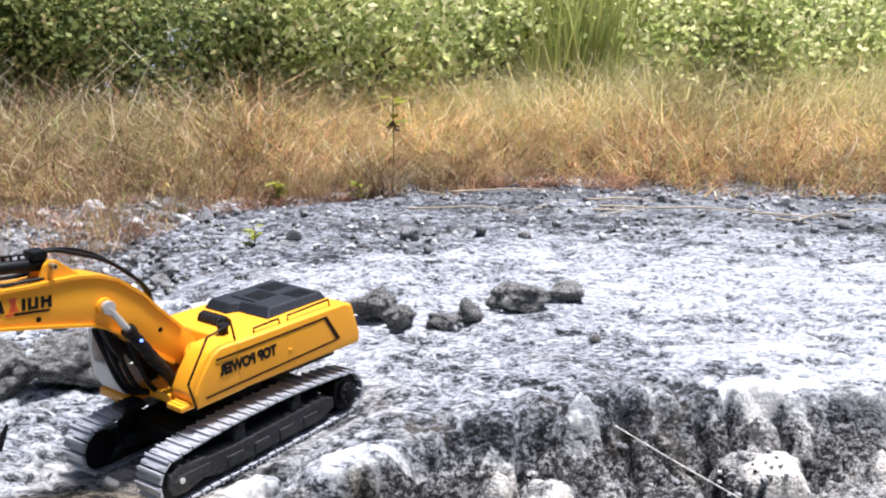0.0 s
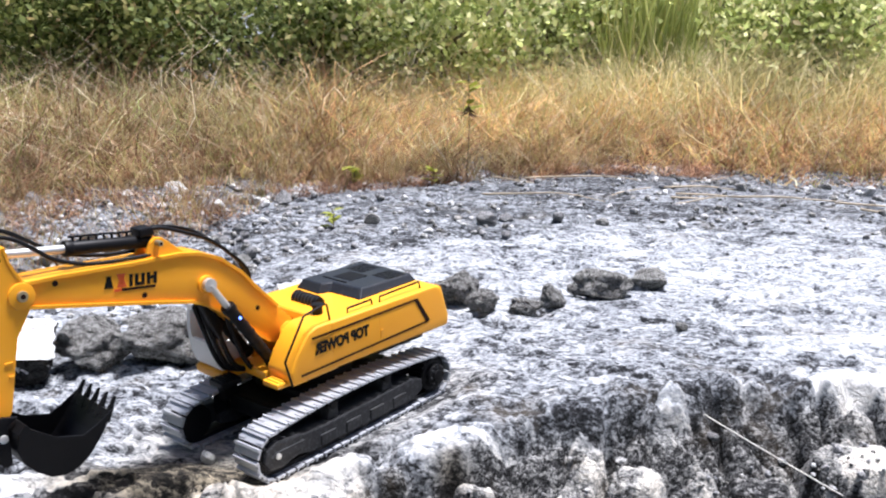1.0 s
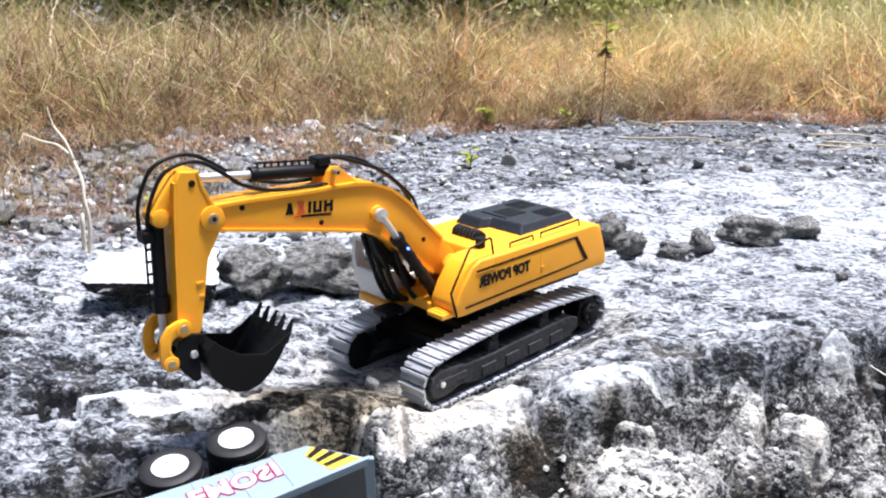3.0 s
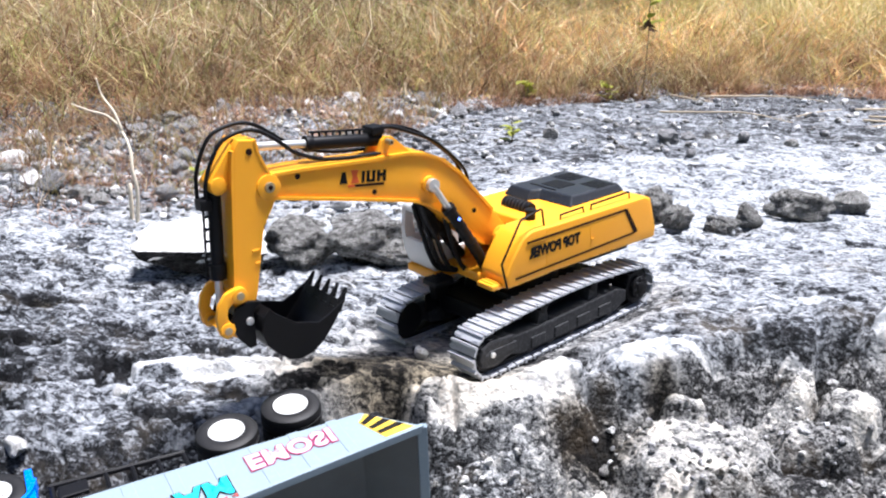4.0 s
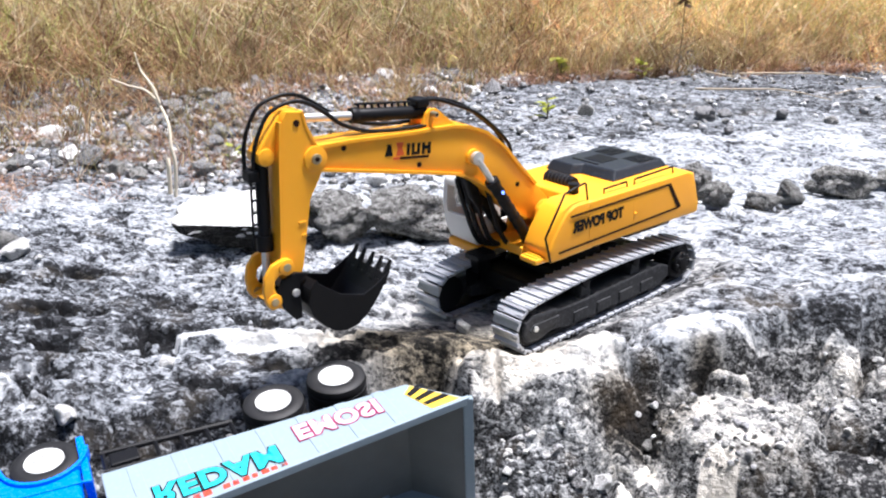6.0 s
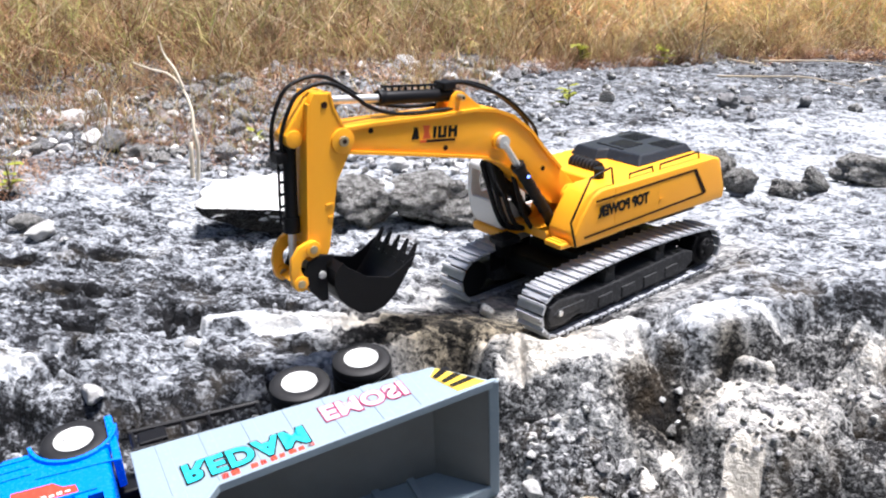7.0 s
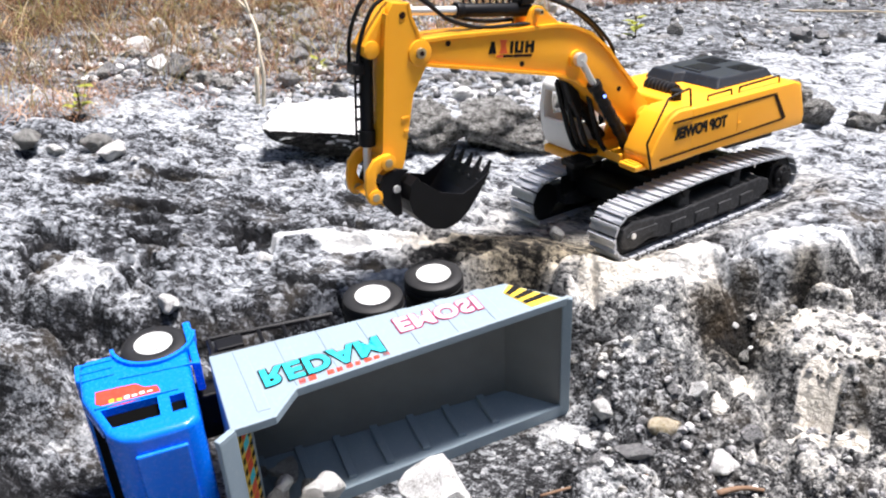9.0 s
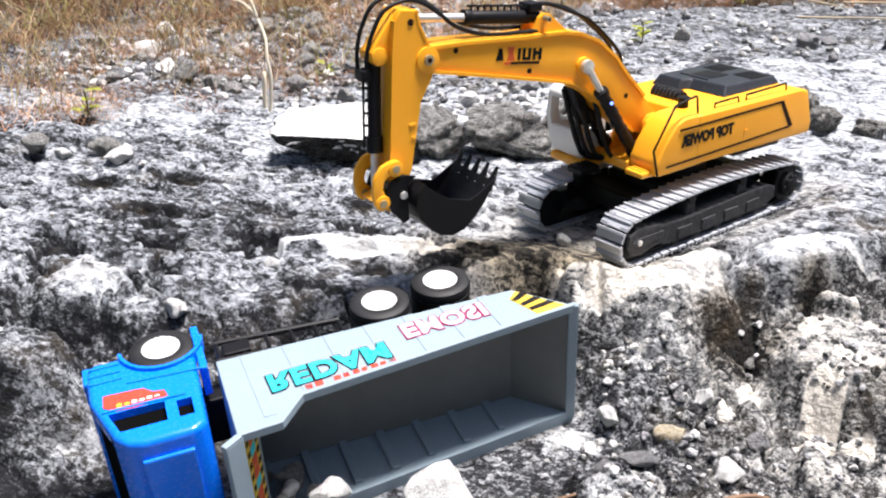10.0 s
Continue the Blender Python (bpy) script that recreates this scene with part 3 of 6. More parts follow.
    chalk_shade = chalk_shade + 0.62 * patch(-0.047, 0.828, 0.024, 0.020) + 0.62 * patch(-0.010, 0.802, 0.018, 0.028, -15) + 0.55 * patch(-0.052, 0.785, 0.020, 0.012) + 0.36 * patch(-0.115, 0.842, 0.014, 0.016) + 0.36 * patch(-0.135, 0.812, 0.012, 0.022) + 0.24 * patch(-0.01, 0.862, 0.02, 0.010)
    chalk_shade = chalk_shade + 0.24 * patch(-0.085, 0.998, 0.030, 0.014, 20) + 0.16 * patch(-0.035, 1.006, 0.03, 0.010, 10) + 0.3 * patch(0.44, 1.085, 0.05, 0.03) + 0.24 * patch(0.47, 1.235, 0.10, 0.03, 12) + 0.2 * patch(0.55, 1.39, 0.06, 0.03, 8) + 0.13 * patch(-0.45, 0.95, 0.06, 0.012, 15)
    chalk_shade = chalk_shade + 0.05 * mound(x, y, -0.32, 1.25, 0.32, 0.2) + 0.05 * mound(x, y, -0.5, 1.65, 0.35, 0.3) - 0.05 * smooth(-0.05, 0.1, x) * smooth(-0.08, 0.02, s) - 0.09 * smooth(-0.45, -0.6, x) * low - 0.10 * mound(x, y, -0.85, 0.50, 0.16, 0.08) - 0.06 * mound(x, y, -0.20, 0.73, 0.12, 0.09)
    # slope below the brink darkened: dark grit, and its shade in the colour
    chalk_shade = chalk_shade + 0.14 * smooth(0.34, 0.44, perlin(x * 9 + 3, y * 14, 73) + 0.6 * edge) * (1 - 0.5 * flat) * smooth(-0.75, -0.5, x) - 0.085 * low
    chalk_shade = chalk_shade + 0.12 * near_low * smooth(0.82, 0.86, t1) * smooth(0.05, 0.2, f1) + 0.16 * (near_low + rim) * smooth(0.86, 0.88, t2) * smooth(0.03, 0.12, f2)
    chalk_shade = chalk_shade - 0.03 * smooth(-0.2, -0.5, x) * smooth(1.0, 1.2, y) * (1 - smooth(1.5, 1.8, y)) - 0.015 * smooth(-0.2, 0.1, x) * flat
    verge = y - np.interp(x, [-4, -1.3, -0.95, -0.6, -0.39, 0.03, 0.26, 0.6, 1.0, 4], [1.2, 1.32, 1.42, 1.58, 1.69, 1.93, 2.05, 2.25, 2.2, 2.1]) + 0.16 * perlin(x * 3, y * 5, 44) + 0.08 * perlin(x * 10, y * 16, 45)
    chalk_shade = chalk_shade - 0.075 * smooth(-0.02, 0.12, verge) + 0.03 * mound(x, y, -0.95, 1.2, 0.3, 0.25)
    # pits darkened: soil in them, and their shade put into the colour
    chalk_shade = chalk_shade + 0.07 * perlin(x * 2.6 + 7, y * 5.0, 41) - 0.20 * pit * np.clip(front + 0.4 * flat * near, 0, 1) * (1 - knob) - 0.05 * left * (1 - knob) - 0.03 * flat
    chalk_shade = chalk_shade + 0.05 * smooth(0.25, 0.5, x) * flat * (1 - smooth(1.8, 2.1, y))
    # brown earth around the tracks, with contact shade in the colour
    earth_shade = (1 - smooth(0.17, 0.25, np.abs(ex))) * (1 - smooth(0.10, 0.17, np.abs(ey + 0.3 * edge * 0.1)))
    # the cavity and the small hole toned darker
    chalk_shade = chalk_shade - 0.20 * mound(x, y, -0.125, 0.895, 0.036, 0.022, 30) - 0.02 * earth_shade + 0.10 * mound(x, y, -0.37, 1.0, 0.10, 0.05, 20) - 0.09 * mound(x, y, -0.27, 0.64, 0.14, 0.07) - 0.075 * mound(x, y, -0.78, 0.92, 0.30, 0.18) + 0.02 * mound(x, y, 0.3, 1.6, 0.4, 0.2) - 0.02 * mound(x, y, 0.3, 1.25, 0.35, 0.15) - 0.20 * mound(x, y, -0.060, 0.962, 0.014, 0.009) - 0.05 * mound(x, y, 0.14, 1.14, 0.16, 0.07, 18)
    chalk_shade = chalk_shade - 0.05 * mound(x, y, -0.37, 0.90, 0.10, 0.04, 15)
    ochre = 0.30 * earth_shade + 0.8 * mound(x, y, -0.33, 0.91, 0.11, 0.05, 22) + 0.7 * mound(x, y, -0.42, 0.895, 0.08, 0.04, 15) + 0.9 * mound(x, y, -0.060, 0.962, 0.02, 0.014) + 0.8 * mound(x, y, -0.13, 0.89, 0.05, 0.025, 30) + 0.25 * right * near_low
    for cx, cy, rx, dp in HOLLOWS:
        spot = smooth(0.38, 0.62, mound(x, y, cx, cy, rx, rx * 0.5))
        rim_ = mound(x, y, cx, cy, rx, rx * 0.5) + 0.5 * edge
        # ochre floor, and a darker ring round each hollow
        ochre, chalk_shade = ochre + 1.3 * spot, chalk_shade - 0.05 * spot - 0.10 * (smooth(0.18, 0.34, rim_) - smooth(0.6, 0.8, rim_))
    chalk_shade = chalk_shade * (1 - vein) + (0.17 + 0.10 * perlin(x * 30, y * 50, 75)) * vein
    return z, chalk_shade + 0.028, np.minimum(ochre, 1), low * (1 - 0.6 * smooth(-0.30, -0.45, x))


def axis(stops):
    """Grid lines: from stop to stop with the step growing evenly from one spacing to the next."""
    out = [stops[0][0]]
    for (a, da), (b, db) in zip(stops, stops[1:]):
        n = max(1, round((b - a) / (0.5 * (da + db))))
        k = (np.arange(n) + 1) / n
        w = k * (2 * da + (db - da) * k)
        out += list(a + (b - a) * w / w[-1])
    return np.array(out)


gx = axis([(-300, 60), (-12, 1.2), (-3, 0.06), (-1.15, 0.005), (-0.95, 0.0026), (0.25, 0.0024), (0.45, 0.0028), (0.8, 0.006), (3, 0.06), (12, 1.2), (300, 60)])
gy = axis([(-300, 60), (-10, 1.2), (-0.5, 0.05), (0.42, 0.006), (0.54, 0.0028), (1.15, 0.0024), (1.7, 0.006), (3.2, 0.02), (6, 0.1), (14, 1.2), (300, 60)])
GX, GY = np.meshgrid(gx, gy)
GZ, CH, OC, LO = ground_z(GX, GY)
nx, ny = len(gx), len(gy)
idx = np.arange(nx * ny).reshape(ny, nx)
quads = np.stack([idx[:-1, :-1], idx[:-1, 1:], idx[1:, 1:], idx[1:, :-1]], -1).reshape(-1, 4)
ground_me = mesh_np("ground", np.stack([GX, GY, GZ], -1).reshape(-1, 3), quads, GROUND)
for key, val in (("chalk_shade", CH), ("ochre", OC), ("grit", LO)):
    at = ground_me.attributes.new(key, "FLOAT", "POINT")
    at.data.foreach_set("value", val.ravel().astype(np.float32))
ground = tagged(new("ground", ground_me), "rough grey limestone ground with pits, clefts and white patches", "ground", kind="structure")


def gz(x, y):
    return float(ground_z(np.array([float(x)]), np.array([float(y)]))[0][0])

# ---- grass, shrubs ----
def blades(rng, px, py, pz, length, width, lean, segs=3, droop=0.6, kink=0.0):
    """Many tapering, bent blades as one array of triangles."""
    n = len(px)
    turn = rng.uniform(0, 2 * np.pi, n)
    bend = rng.uniform(0, 2 * np.pi, n)
    side = np.stack([np.cos(turn), np.sin(turn), np.zeros(n)], -1)
    out = np.stack([np.cos(bend), np.sin(bend), np.zeros(n)], -1)
    V, Fc = [], []
    drift = np.zeros((n, 3))
    for k in range(segs + 1):
        u = k / segs
        c = np.stack([px, py, pz], -1) + out * (lean * length * (0.35 * u + 0.65 * u * u))[:, None]
        c[:, 2] += length * (u - droop * lean * u * u * 0.5)
        c += drift
        drift = drift + rng.normal(0, 1, (n, 3)) * (kink * length)[:, None] * np.array([1, 1, 0.45])
        w = (width * (1 - u) ** 0.6)[:, None] * 0.5
        V += [c - side * w, c + side * w] if k < segs else [c]
    V = np.stack(V, 1)
    per = 2 * segs + 1
    base = (np.arange(n) * per)[:, None]
    for k in range(segs - 1):
        a = 2 * k
        Fc += [base + np.array([a, a + 1, a + 3]), base + np.array([a, a + 3, a + 2])]
    a = 2 * (segs - 1)
    Fc.append(base + np.array([a, a + 1, a + 2]))
    return V.reshape(-1, 3), np.concatenate(Fc)


EDGE_X = [-4, -1.9, -1.6, -1.4, -1.2, -1.0, -0.75, -0.5, -0.1, 0.25, 0.6, 0.9, 1.4, 4]
EDGE_Y = [1.35, 1.62, 1.74, 1.90, 2.08, 2.28, 2.42, 2.53, 2.75, 2.95, 2.9, 2.8, 2.75, 2.7]
rng = np.random.RandomState(11)


def grass_patch(name, N, mat, label, reach, low_len, high_len, lean0, lean1, w0, w1, power=1.35, x0=-3.2, x1=3.4, kink=0.12):
    """Blades sown behind the rock's edge, in tufts, thinner towards the rock."""
    px = rng.uniform(x0, x1, N)
    edge = np.interp(px, EDGE_X, EDGE_Y) + 0.12 * perlin(px * 4, px * 0 + 0.5, 21) + 0.06 * perlin(px * 13, px * 0 + 0.5, 22)
    depth = rng.uniform(0, 1, N) ** power * reach * (1 + 0.5 * perlin(px * 1.7, px * 0 + 2.5, 26))
    py = edge + depth - 0.06
    tuft = 0.5 + 0.9 * perlin(px * 6, py * 6, 23) + 0.6 * perlin(px * 17, py * 17, 24)
    keep = (tuft > rng.uniform(0.1, 1.0, N) * (1 - 0.35 * smooth(0.0, 0.9, depth))) & (rng.uniform(0, 1, N) < 0.2 + smooth(0.0, 0.35, depth))
    # the outer ends thin out unevenly
    keep &= (3.3 - np.abs(px)) * 1.6 + perlin(px * 2, py * 2, 29) > rng.uniform(0, 1, N)
    px, py, depth, tuft = px[keep], py[keep], depth[keep], tuft[keep]
    pz = ground_z(px, py)[0] - 0.004
    length = (low_len + (high_len - low_len) * smooth(-0.05, 0.55, depth)) * rng.uniform(0.4, 1.45, len(px)) * (0.55 + 0.65 * np.clip(tuft, 0, 1.3)) * (1 + 0.35 * perlin(px * 2.3, py * 2.3, 28))
    v, f = blades(rng, px, py, pz, length, rng.uniform(w0, w1, len(px)), rng.uniform(lean0, lean1, len(px)), 4, 0.6, kink)
    return tagged(new(name, mesh_np(name, v, f, mat)), label, "grass", kind="stuff")


for name, share, mat, x0, x1, tone in (("dry_grass", 0.64, DRY_GRASS, -0.75, 3.4, "straw-coloured"), ("brown_grass", 0.40, BROWN_GRASS, -3.2, -0.55, "brownish")):
    grass_patch(name, int(44000 * share), mat, "tall dry " + tone + " grass along the rock's edge", 2.1, 0.03, 0.26, 0.2, 1.6, 0.0016, 0.0042, 1.35, x0, x1)
    grass_patch(name, int(64000 * share), mat, "tangled kinked " + tone + " straw among tall dry grass", 2.0, 0.02, 0.20, 0.6, 2.6, 0.0014, 0.0040, 1.1, x0, x1, 0.22)
    grass_patch(name, int(6500 * share), mat, "broad bent " + tone + " blades among tall dry grass", 2.0, 0.05, 0.26, 0.3, 1.8, 0.0050, 0.0085, 1.1, x0, x1, 0.14)
grass_patch("grass_litter", 62000, GRASS_LITTER, "reddish brown dead grass at the foot of the straw", 1.7, 0.03, 0.13, 0.6, 2.4, 0.0020, 0.0060, 1.5, kink=0.2)
grass_patch("pale_stalks", 6000, SEED, "pale seeding stalks standing over the dry grass", 1.9, 0.08, 0.32, 0.1, 1.4, 0.0024, 0.0046, kink=0.17)
grass_patch("green_grass", 16000, REED, "green blades growing among the dry grass", 2.2, 0.04, 0.22, 0.2, 1.4, 0.0022, 0.0048, 1.0)


def scatter(name, n, mat, label, x0, x1, reach, len0, len1, lean0, lean1, kink, seed):
    """Single blades and small tufts strewn over the rock in front of the grass."""
    lx = rng.uniform(x0, x1, n)
    ly = np.interp(lx, EDGE_X, EDGE_Y) - rng.uniform(0, 1, n) ** 1.5 * (reach * (1 - smooth(-1.0, -0.4, lx)) + 0.22) + 0.06
    keep = perlin(lx * 6, ly * 8, seed) + 0.5 * perlin(lx * 17, ly * 20, seed + 1) > 0.02
    lx, ly = lx[keep], ly[keep]
    v, f = blades(rng, lx, ly, ground_z(lx, ly)[0] - 0.002, rng.uniform(len0, len1, len(lx)), rng.uniform(0.0009, 0.0022, len(lx)), rng.uniform(lean0, lean1, len(lx)), 4, 0.6, kink)
    tagged(new(name, mesh_np(name, v, f, mat)), label, "grass", kind="stuff")


scatter("leaf_litter", 34000, GRASS_LITTER, "brown dead grass scattered over rubble and rock", -1.9, 0.6, 0.75, 0.015, 0.05, 0.8, 2.4, 0.14, 27)
scatter("thin_grass", 11000, BROWN_GRASS, "thin tufts of dry grass among the rubble", -1.9, 0.3, 0.7, 0.05, 0.17, 0.2, 1.2, 0.1, 33)
mx = rng.uniform(-0.4, 3.2, 24000)
my = 3.55 + rng.uniform(0, 0.75, 24000) + 0.25 * np.clip(mx - 0.8, 0, 3)
v, f = blades(rng, mx, my, ground_z(mx, my)[0], rng.uniform(0.16, 0.38, 24000) * (0.65 + 0.6 * smooth(-0.2, 0.8, mx)), rng.uniform(0.003, 0.006, 24000), rng.uniform(0.3, 1.3, 24000), 4, 0.6, 0.14)
tagged(new("olive_grass", mesh_np("olive_grass", v, f, MEADOW)), "tall olive-yellow grass in front of the shrubs", "grass", kind="stuff")


def shrub(x, y, z, r, h, seed, n_leaf=2600, mat=LEAVES, label="dense green leafy shrub behind the dry grass", size=0.030):
    """Bush: a handful of bent stems and many separate leaves in clumps along them."""
    rg = np.random.RandomState(seed)
    top = tagged(new("shrub"), label, "shrub", "shrubs behind the grass")
    top.location = (x, y, z)
    bm = bmesh.new()
    tips = []
    for k in range(9):
        a, s = rg.uniform(0, 2 * np.pi), rg.uniform(0.3, 1.0)
        prev, pr = Vector((0.08 * math.cos(a), 0.08 * math.sin(a), -0.02)), 0.010
        for j in range(1, 6):
            u = j / 5
            c = Vector((math.cos(a) * r * s * u ** 1.3 + rg.normal(0, 0.03), math.sin(a) * r * s * u ** 1.3 + rg.normal(0, 0.03), h * u * (1 - 0.25 * s * u)))
            rad = 0.010 * (1 - 0.75 * u)
            tube(bm, [prev, c], [pr, rad], 5)
            prev, pr = c, rad
            if j > 1:
                tips.append(c)
    part("branchwork", bm, STEM, top)
    tips = np.array(tips)
    c = tips[rg.randint(0, len(tips), n_leaf)] + rg.normal(0, 1, (n_leaf, 3)) * np.array([r * 0.22, r * 0.22, h * 0.13])
    c[:, 2] = np.abs(c[:, 2] - 0.05)
    a = rg.normal(0, 1, (n_leaf, 3)) + np.array([0, -0.2, 0.0])
    a /= np.linalg.norm(a, axis=1)[:, None]
    b = np.cross(a, rg.normal(0, 1, (n_leaf, 3)))
    b /= np.linalg.norm(b, axis=1)[:, None]
    nrm = np.cross(a, b)
    L = (size * rg.uniform(0.6, 1.5, n_leaf))[:, None]
    W = L * 0.3
    V = np.stack([c, c + a * L * 0.45 + b * W + nrm * L * 0.08, c + a * L, c + a * L * 0.45 - b * W + nrm * L * 0.08], 1).reshape(-1, 3)
    i = (np.arange(n_leaf) * 4)[:, None]
    ob = new("foliage", mesh_np("foliage", V, np.concatenate([i + np.array([0, 1, 2]), i + np.array([0, 2, 3])]), mat))
    ob.parent = top
    return top


def tube(bm, pts, radii, n=8, cap=True):
    """A round tube through the points, with a radius at each (or one radius)."""
    pts = [Vector(p) for p in pts]
    if not isinstance(radii, (list, tuple)):
        radii = [radii] * len(pts)
    rings, up = [], None
    for k, (p, r) in enumerate(zip(pts, radii)):
        d = (pts[min(k + 1, len(pts) - 1)] - pts[max(k - 1, 0)]).normalized()
        if up is None:
            up = d.orthogonal().normalized()
        up = (up - d * up.dot(d)).normalized()
        w = d.cross(up)
        rings.append([bm.verts.new(p + (up * math.cos(2 * math.pi * j / n) + w * math.sin(2 * math.pi * j / n)) * r) for j in range(n)])
    for a, b in zip(rings, rings[1:]):
        for j in range(n):
            bm.faces.new((a[j], a[(j + 1) % n], b[(j + 1) % n], b[j]))
    if cap:
        bm.faces.new(rings[0][::-1])
        bm.faces.new(rings[-1])
    return rings


rs = random.Random(5)
for k in range(34):
    row, col = divmod(k, 17)
    sx = -3.3 + 6.9 * col / 16 + rs.uniform(-0.15, 0.15)
    sy = 4.15 + 0.7 * row + rs.uniform(-0.2, 0.2) + 0.35 * max(0.0, sx - 0.8)
    shrub(sx, sy, gz(sx, sy), rs.uniform(0.42, 0.6), rs.uniform(0.60, 0.85) + 0.6 * row, 40 + k, 7500 if abs(sx) < 2.6 else 2500, LEAVES_PALE if sx > -0.75 else LEAVES, ("pale yellow-green" if sx > -0.75 else "dense green") + " leafy shrub behind the dry grass")
# clump of tall green reeds
rx, ry = 0.55 + rng.normal(0, 0.09, 260), 4.0 + rng.normal(0, 0.07, 260)
v, f = blades(rng, rx, ry, ground_z(rx, ry)[0], rng.uniform(0.5, 1.05, 260), rng.uniform(0.008, 0.015, 260), rng.uniform(0.05, 0.35, 260), 5, 0.6, 0.02)
tagged(new("reed_clump", mesh_np("reed_clump", v, f, REED)), "tall yellow-green reed clump in front of the shrubs", "reeds", kind="stuff")

# ---- solid shapes ----
def box(bm, x0, x1, y0, y1, z0, z1, bev=0.0):
    t = bmesh.new()
    bmesh.ops.create_cube(t, size=1)
    t.transform(Matrix.Translation(((x0 + x1) / 2, (y0 + y1) / 2, (z0 + z1) / 2)) @ Matrix.Diagonal((x1 - x0, y1 - y0, z1 - z0, 1)))
    join(bm, t, bev)


def join(bm, t, bev=0.0, segs=2, m=None):
    """Bevels the edges of t, then adds it to bm."""
    if bev:
        sharp = [e for e in t.edges if len(e.link_faces) == 2 and e.calc_face_angle(0) > 0.5]
        bmesh.ops.bevel(t, geom=sharp, offset=bev, segments=segs, affect="EDGES", profile=0.6, clamp_overlap=True)
    if m is not None:
        t.transform(m)
    me = bpy.data.meshes.new("tmp")
    t.to_mesh(me)
    t.free()
    bm.from_mesh(me)
    bpy.data.meshes.remove(me)


def prism(bm, poly, y0, y1, bev=0.0, segs=2):
    """The outline poly in x and z, from y0 to y1."""
    t = bmesh.new()
    a = [t.verts.new((x, y0, z)) for x, z in poly]
    b = [t.verts.new((x, y1, z)) for x, z in poly]
    t.faces.new(a)
    t.faces.new(b[::-1])
    for k in range(len(poly)):
        j = (k + 1) % len(poly)
        t.faces.new((a[k], b[k], b[j], a[j]))
    bmesh.ops.recalc_face_normals(t, faces=t.faces)
    join(bm, t, bev, segs)


def rod(bm, a, b, r, n=16, r2=None, bev=0.0):
    t = bmesh.new()
    tube(t, [a, b], [r, r if r2 is None else r2], n)
    bmesh.ops.recalc_face_normals(t, faces=t.faces)
    join(bm, t, bev)


def curve_pts(pts, n=6):
    """A smooth line through the points."""
    p = [Vector(q) for q in pts]
    p = [2 * p[0] - p[1]] + p + [2 * p[-1] - p[-2]]
    out = []
    for a, b, c, d in zip(p, p[1:], p[2:], p[3:]):
        for k in range(n):
            u = k / n
            out.append(0.5 * (2 * b + (c - a) * u + (2 * a - 5 * b + 4 * c - d) * u * u + (3 * b - a - 3 * c + d) * u ** 3))
    return out + [p[-2]]


def hose(bm, pts, r, n=8):
    tube(bm, curve_pts(pts), r, n)


def strip(bm, line, y0, y1, thick, bev=0.0):
    """A flange of even thickness along a line in x and z, from y0 to y1."""
    up, dn = [], []
    for k, (x, z) in enumerate(line):
        a, b = line[max(k - 1, 0)], line[min(k + 1, len(line) - 1)]
        d = Vector((b[0] - a[0], b[1] - a[1])).normalized()
        up.append((x - d.y * thick / 2, z + d.x * thick / 2))
        dn.append((x + d.y * thick / 2, z - d.x * thick / 2))
    prism(bm, up + dn[::-1], y0, y1, bev)


def cut(bm, cutters):
    """bm with the cutters' solids taken out of it."""
    def obj(b):
        me = bpy.data.meshes.new("tmp")
        b.to_mesh(me)
        b.free()
        return new("tmp", me)
    bmesh.ops.recalc_face_normals(bm, faces=bm.faces)
    base = obj(bm)
    tools = []
    for c in cutters:
        bmesh.ops.recalc_face_normals(c, faces=c.faces)
        t = obj(c)
        mod = base.modifiers.new("cut", "BOOLEAN")
        mod.operation, mod.solver, mod.object = "DIFFERENCE", "EXACT", t
        tools.append(t)
    me = bpy.data.meshes.new_from_object(base.evaluated_get(bpy.context.evaluated_depsgraph_get()))
    out = bmesh.new()
    out.from_mesh(me)
    for o in (base, *tools):
        old = o.data
        bpy.data.objects.remove(o)
        bpy.data.meshes.remove(old)
    bpy.data.meshes.remove(me)
    return out


def lettering(text, size, spread=0.0, depth=0.0002, shear=0.0, tight=1.0):
    """The words as a flat mesh in x and y, centred, in the built-in font."""
    cu = bpy.data.curves.new("text", "FONT")
    cu.body, cu.size, cu.offset, cu.extrude, cu.shear, cu.space_character = text, size, spread, depth, shear, tight
    cu.align_x, cu.align_y, cu.resolution_u = "CENTER", "CENTER", 3
    ob = new("tmp", cu)
    me = bpy.data.meshes.new_from_object(ob.evaluated_get(bpy.context.evaluated_depsgraph_get()))
    bm = bmesh.new()
    bm.from_mesh(me)
    bpy.data.objects.remove(ob)
    bpy.data.curves.remove(cu)
    bpy.data.meshes.remove(me)
    return bm

# ---- toy excavator: x ahead, y to its left, z up; origin between the idlers ----
excavator = tagged(new("toy_excavator"), "yellow toy excavator with black bucket and grey tracks standing on rock", "toy excavator")
excavator.matrix_world = EX_M
SWING = pose(0, 0, 0, 0, 0, -4)


def epart(name, bm, mat, parent=None, label="", smooth=False):
    """A part of the swung upper works."""
    bm.transform(SWING)
    return part(name, bm, mat, parent or excavator, label, smooth)


def auto_smooth(ob, deg=35):
    me = ob.data
    me.polygons.foreach_set("use_smooth", [True] * len(me.polygons))
    bm = bmesh.new()
    bm.from_mesh(me)
    for e in bm.edges:
        e.smooth = len(e.link_faces) == 2 and e.calc_face_angle(9) < radians(deg)
    bm.to_mesh(me)
    bm.free()
    return ob


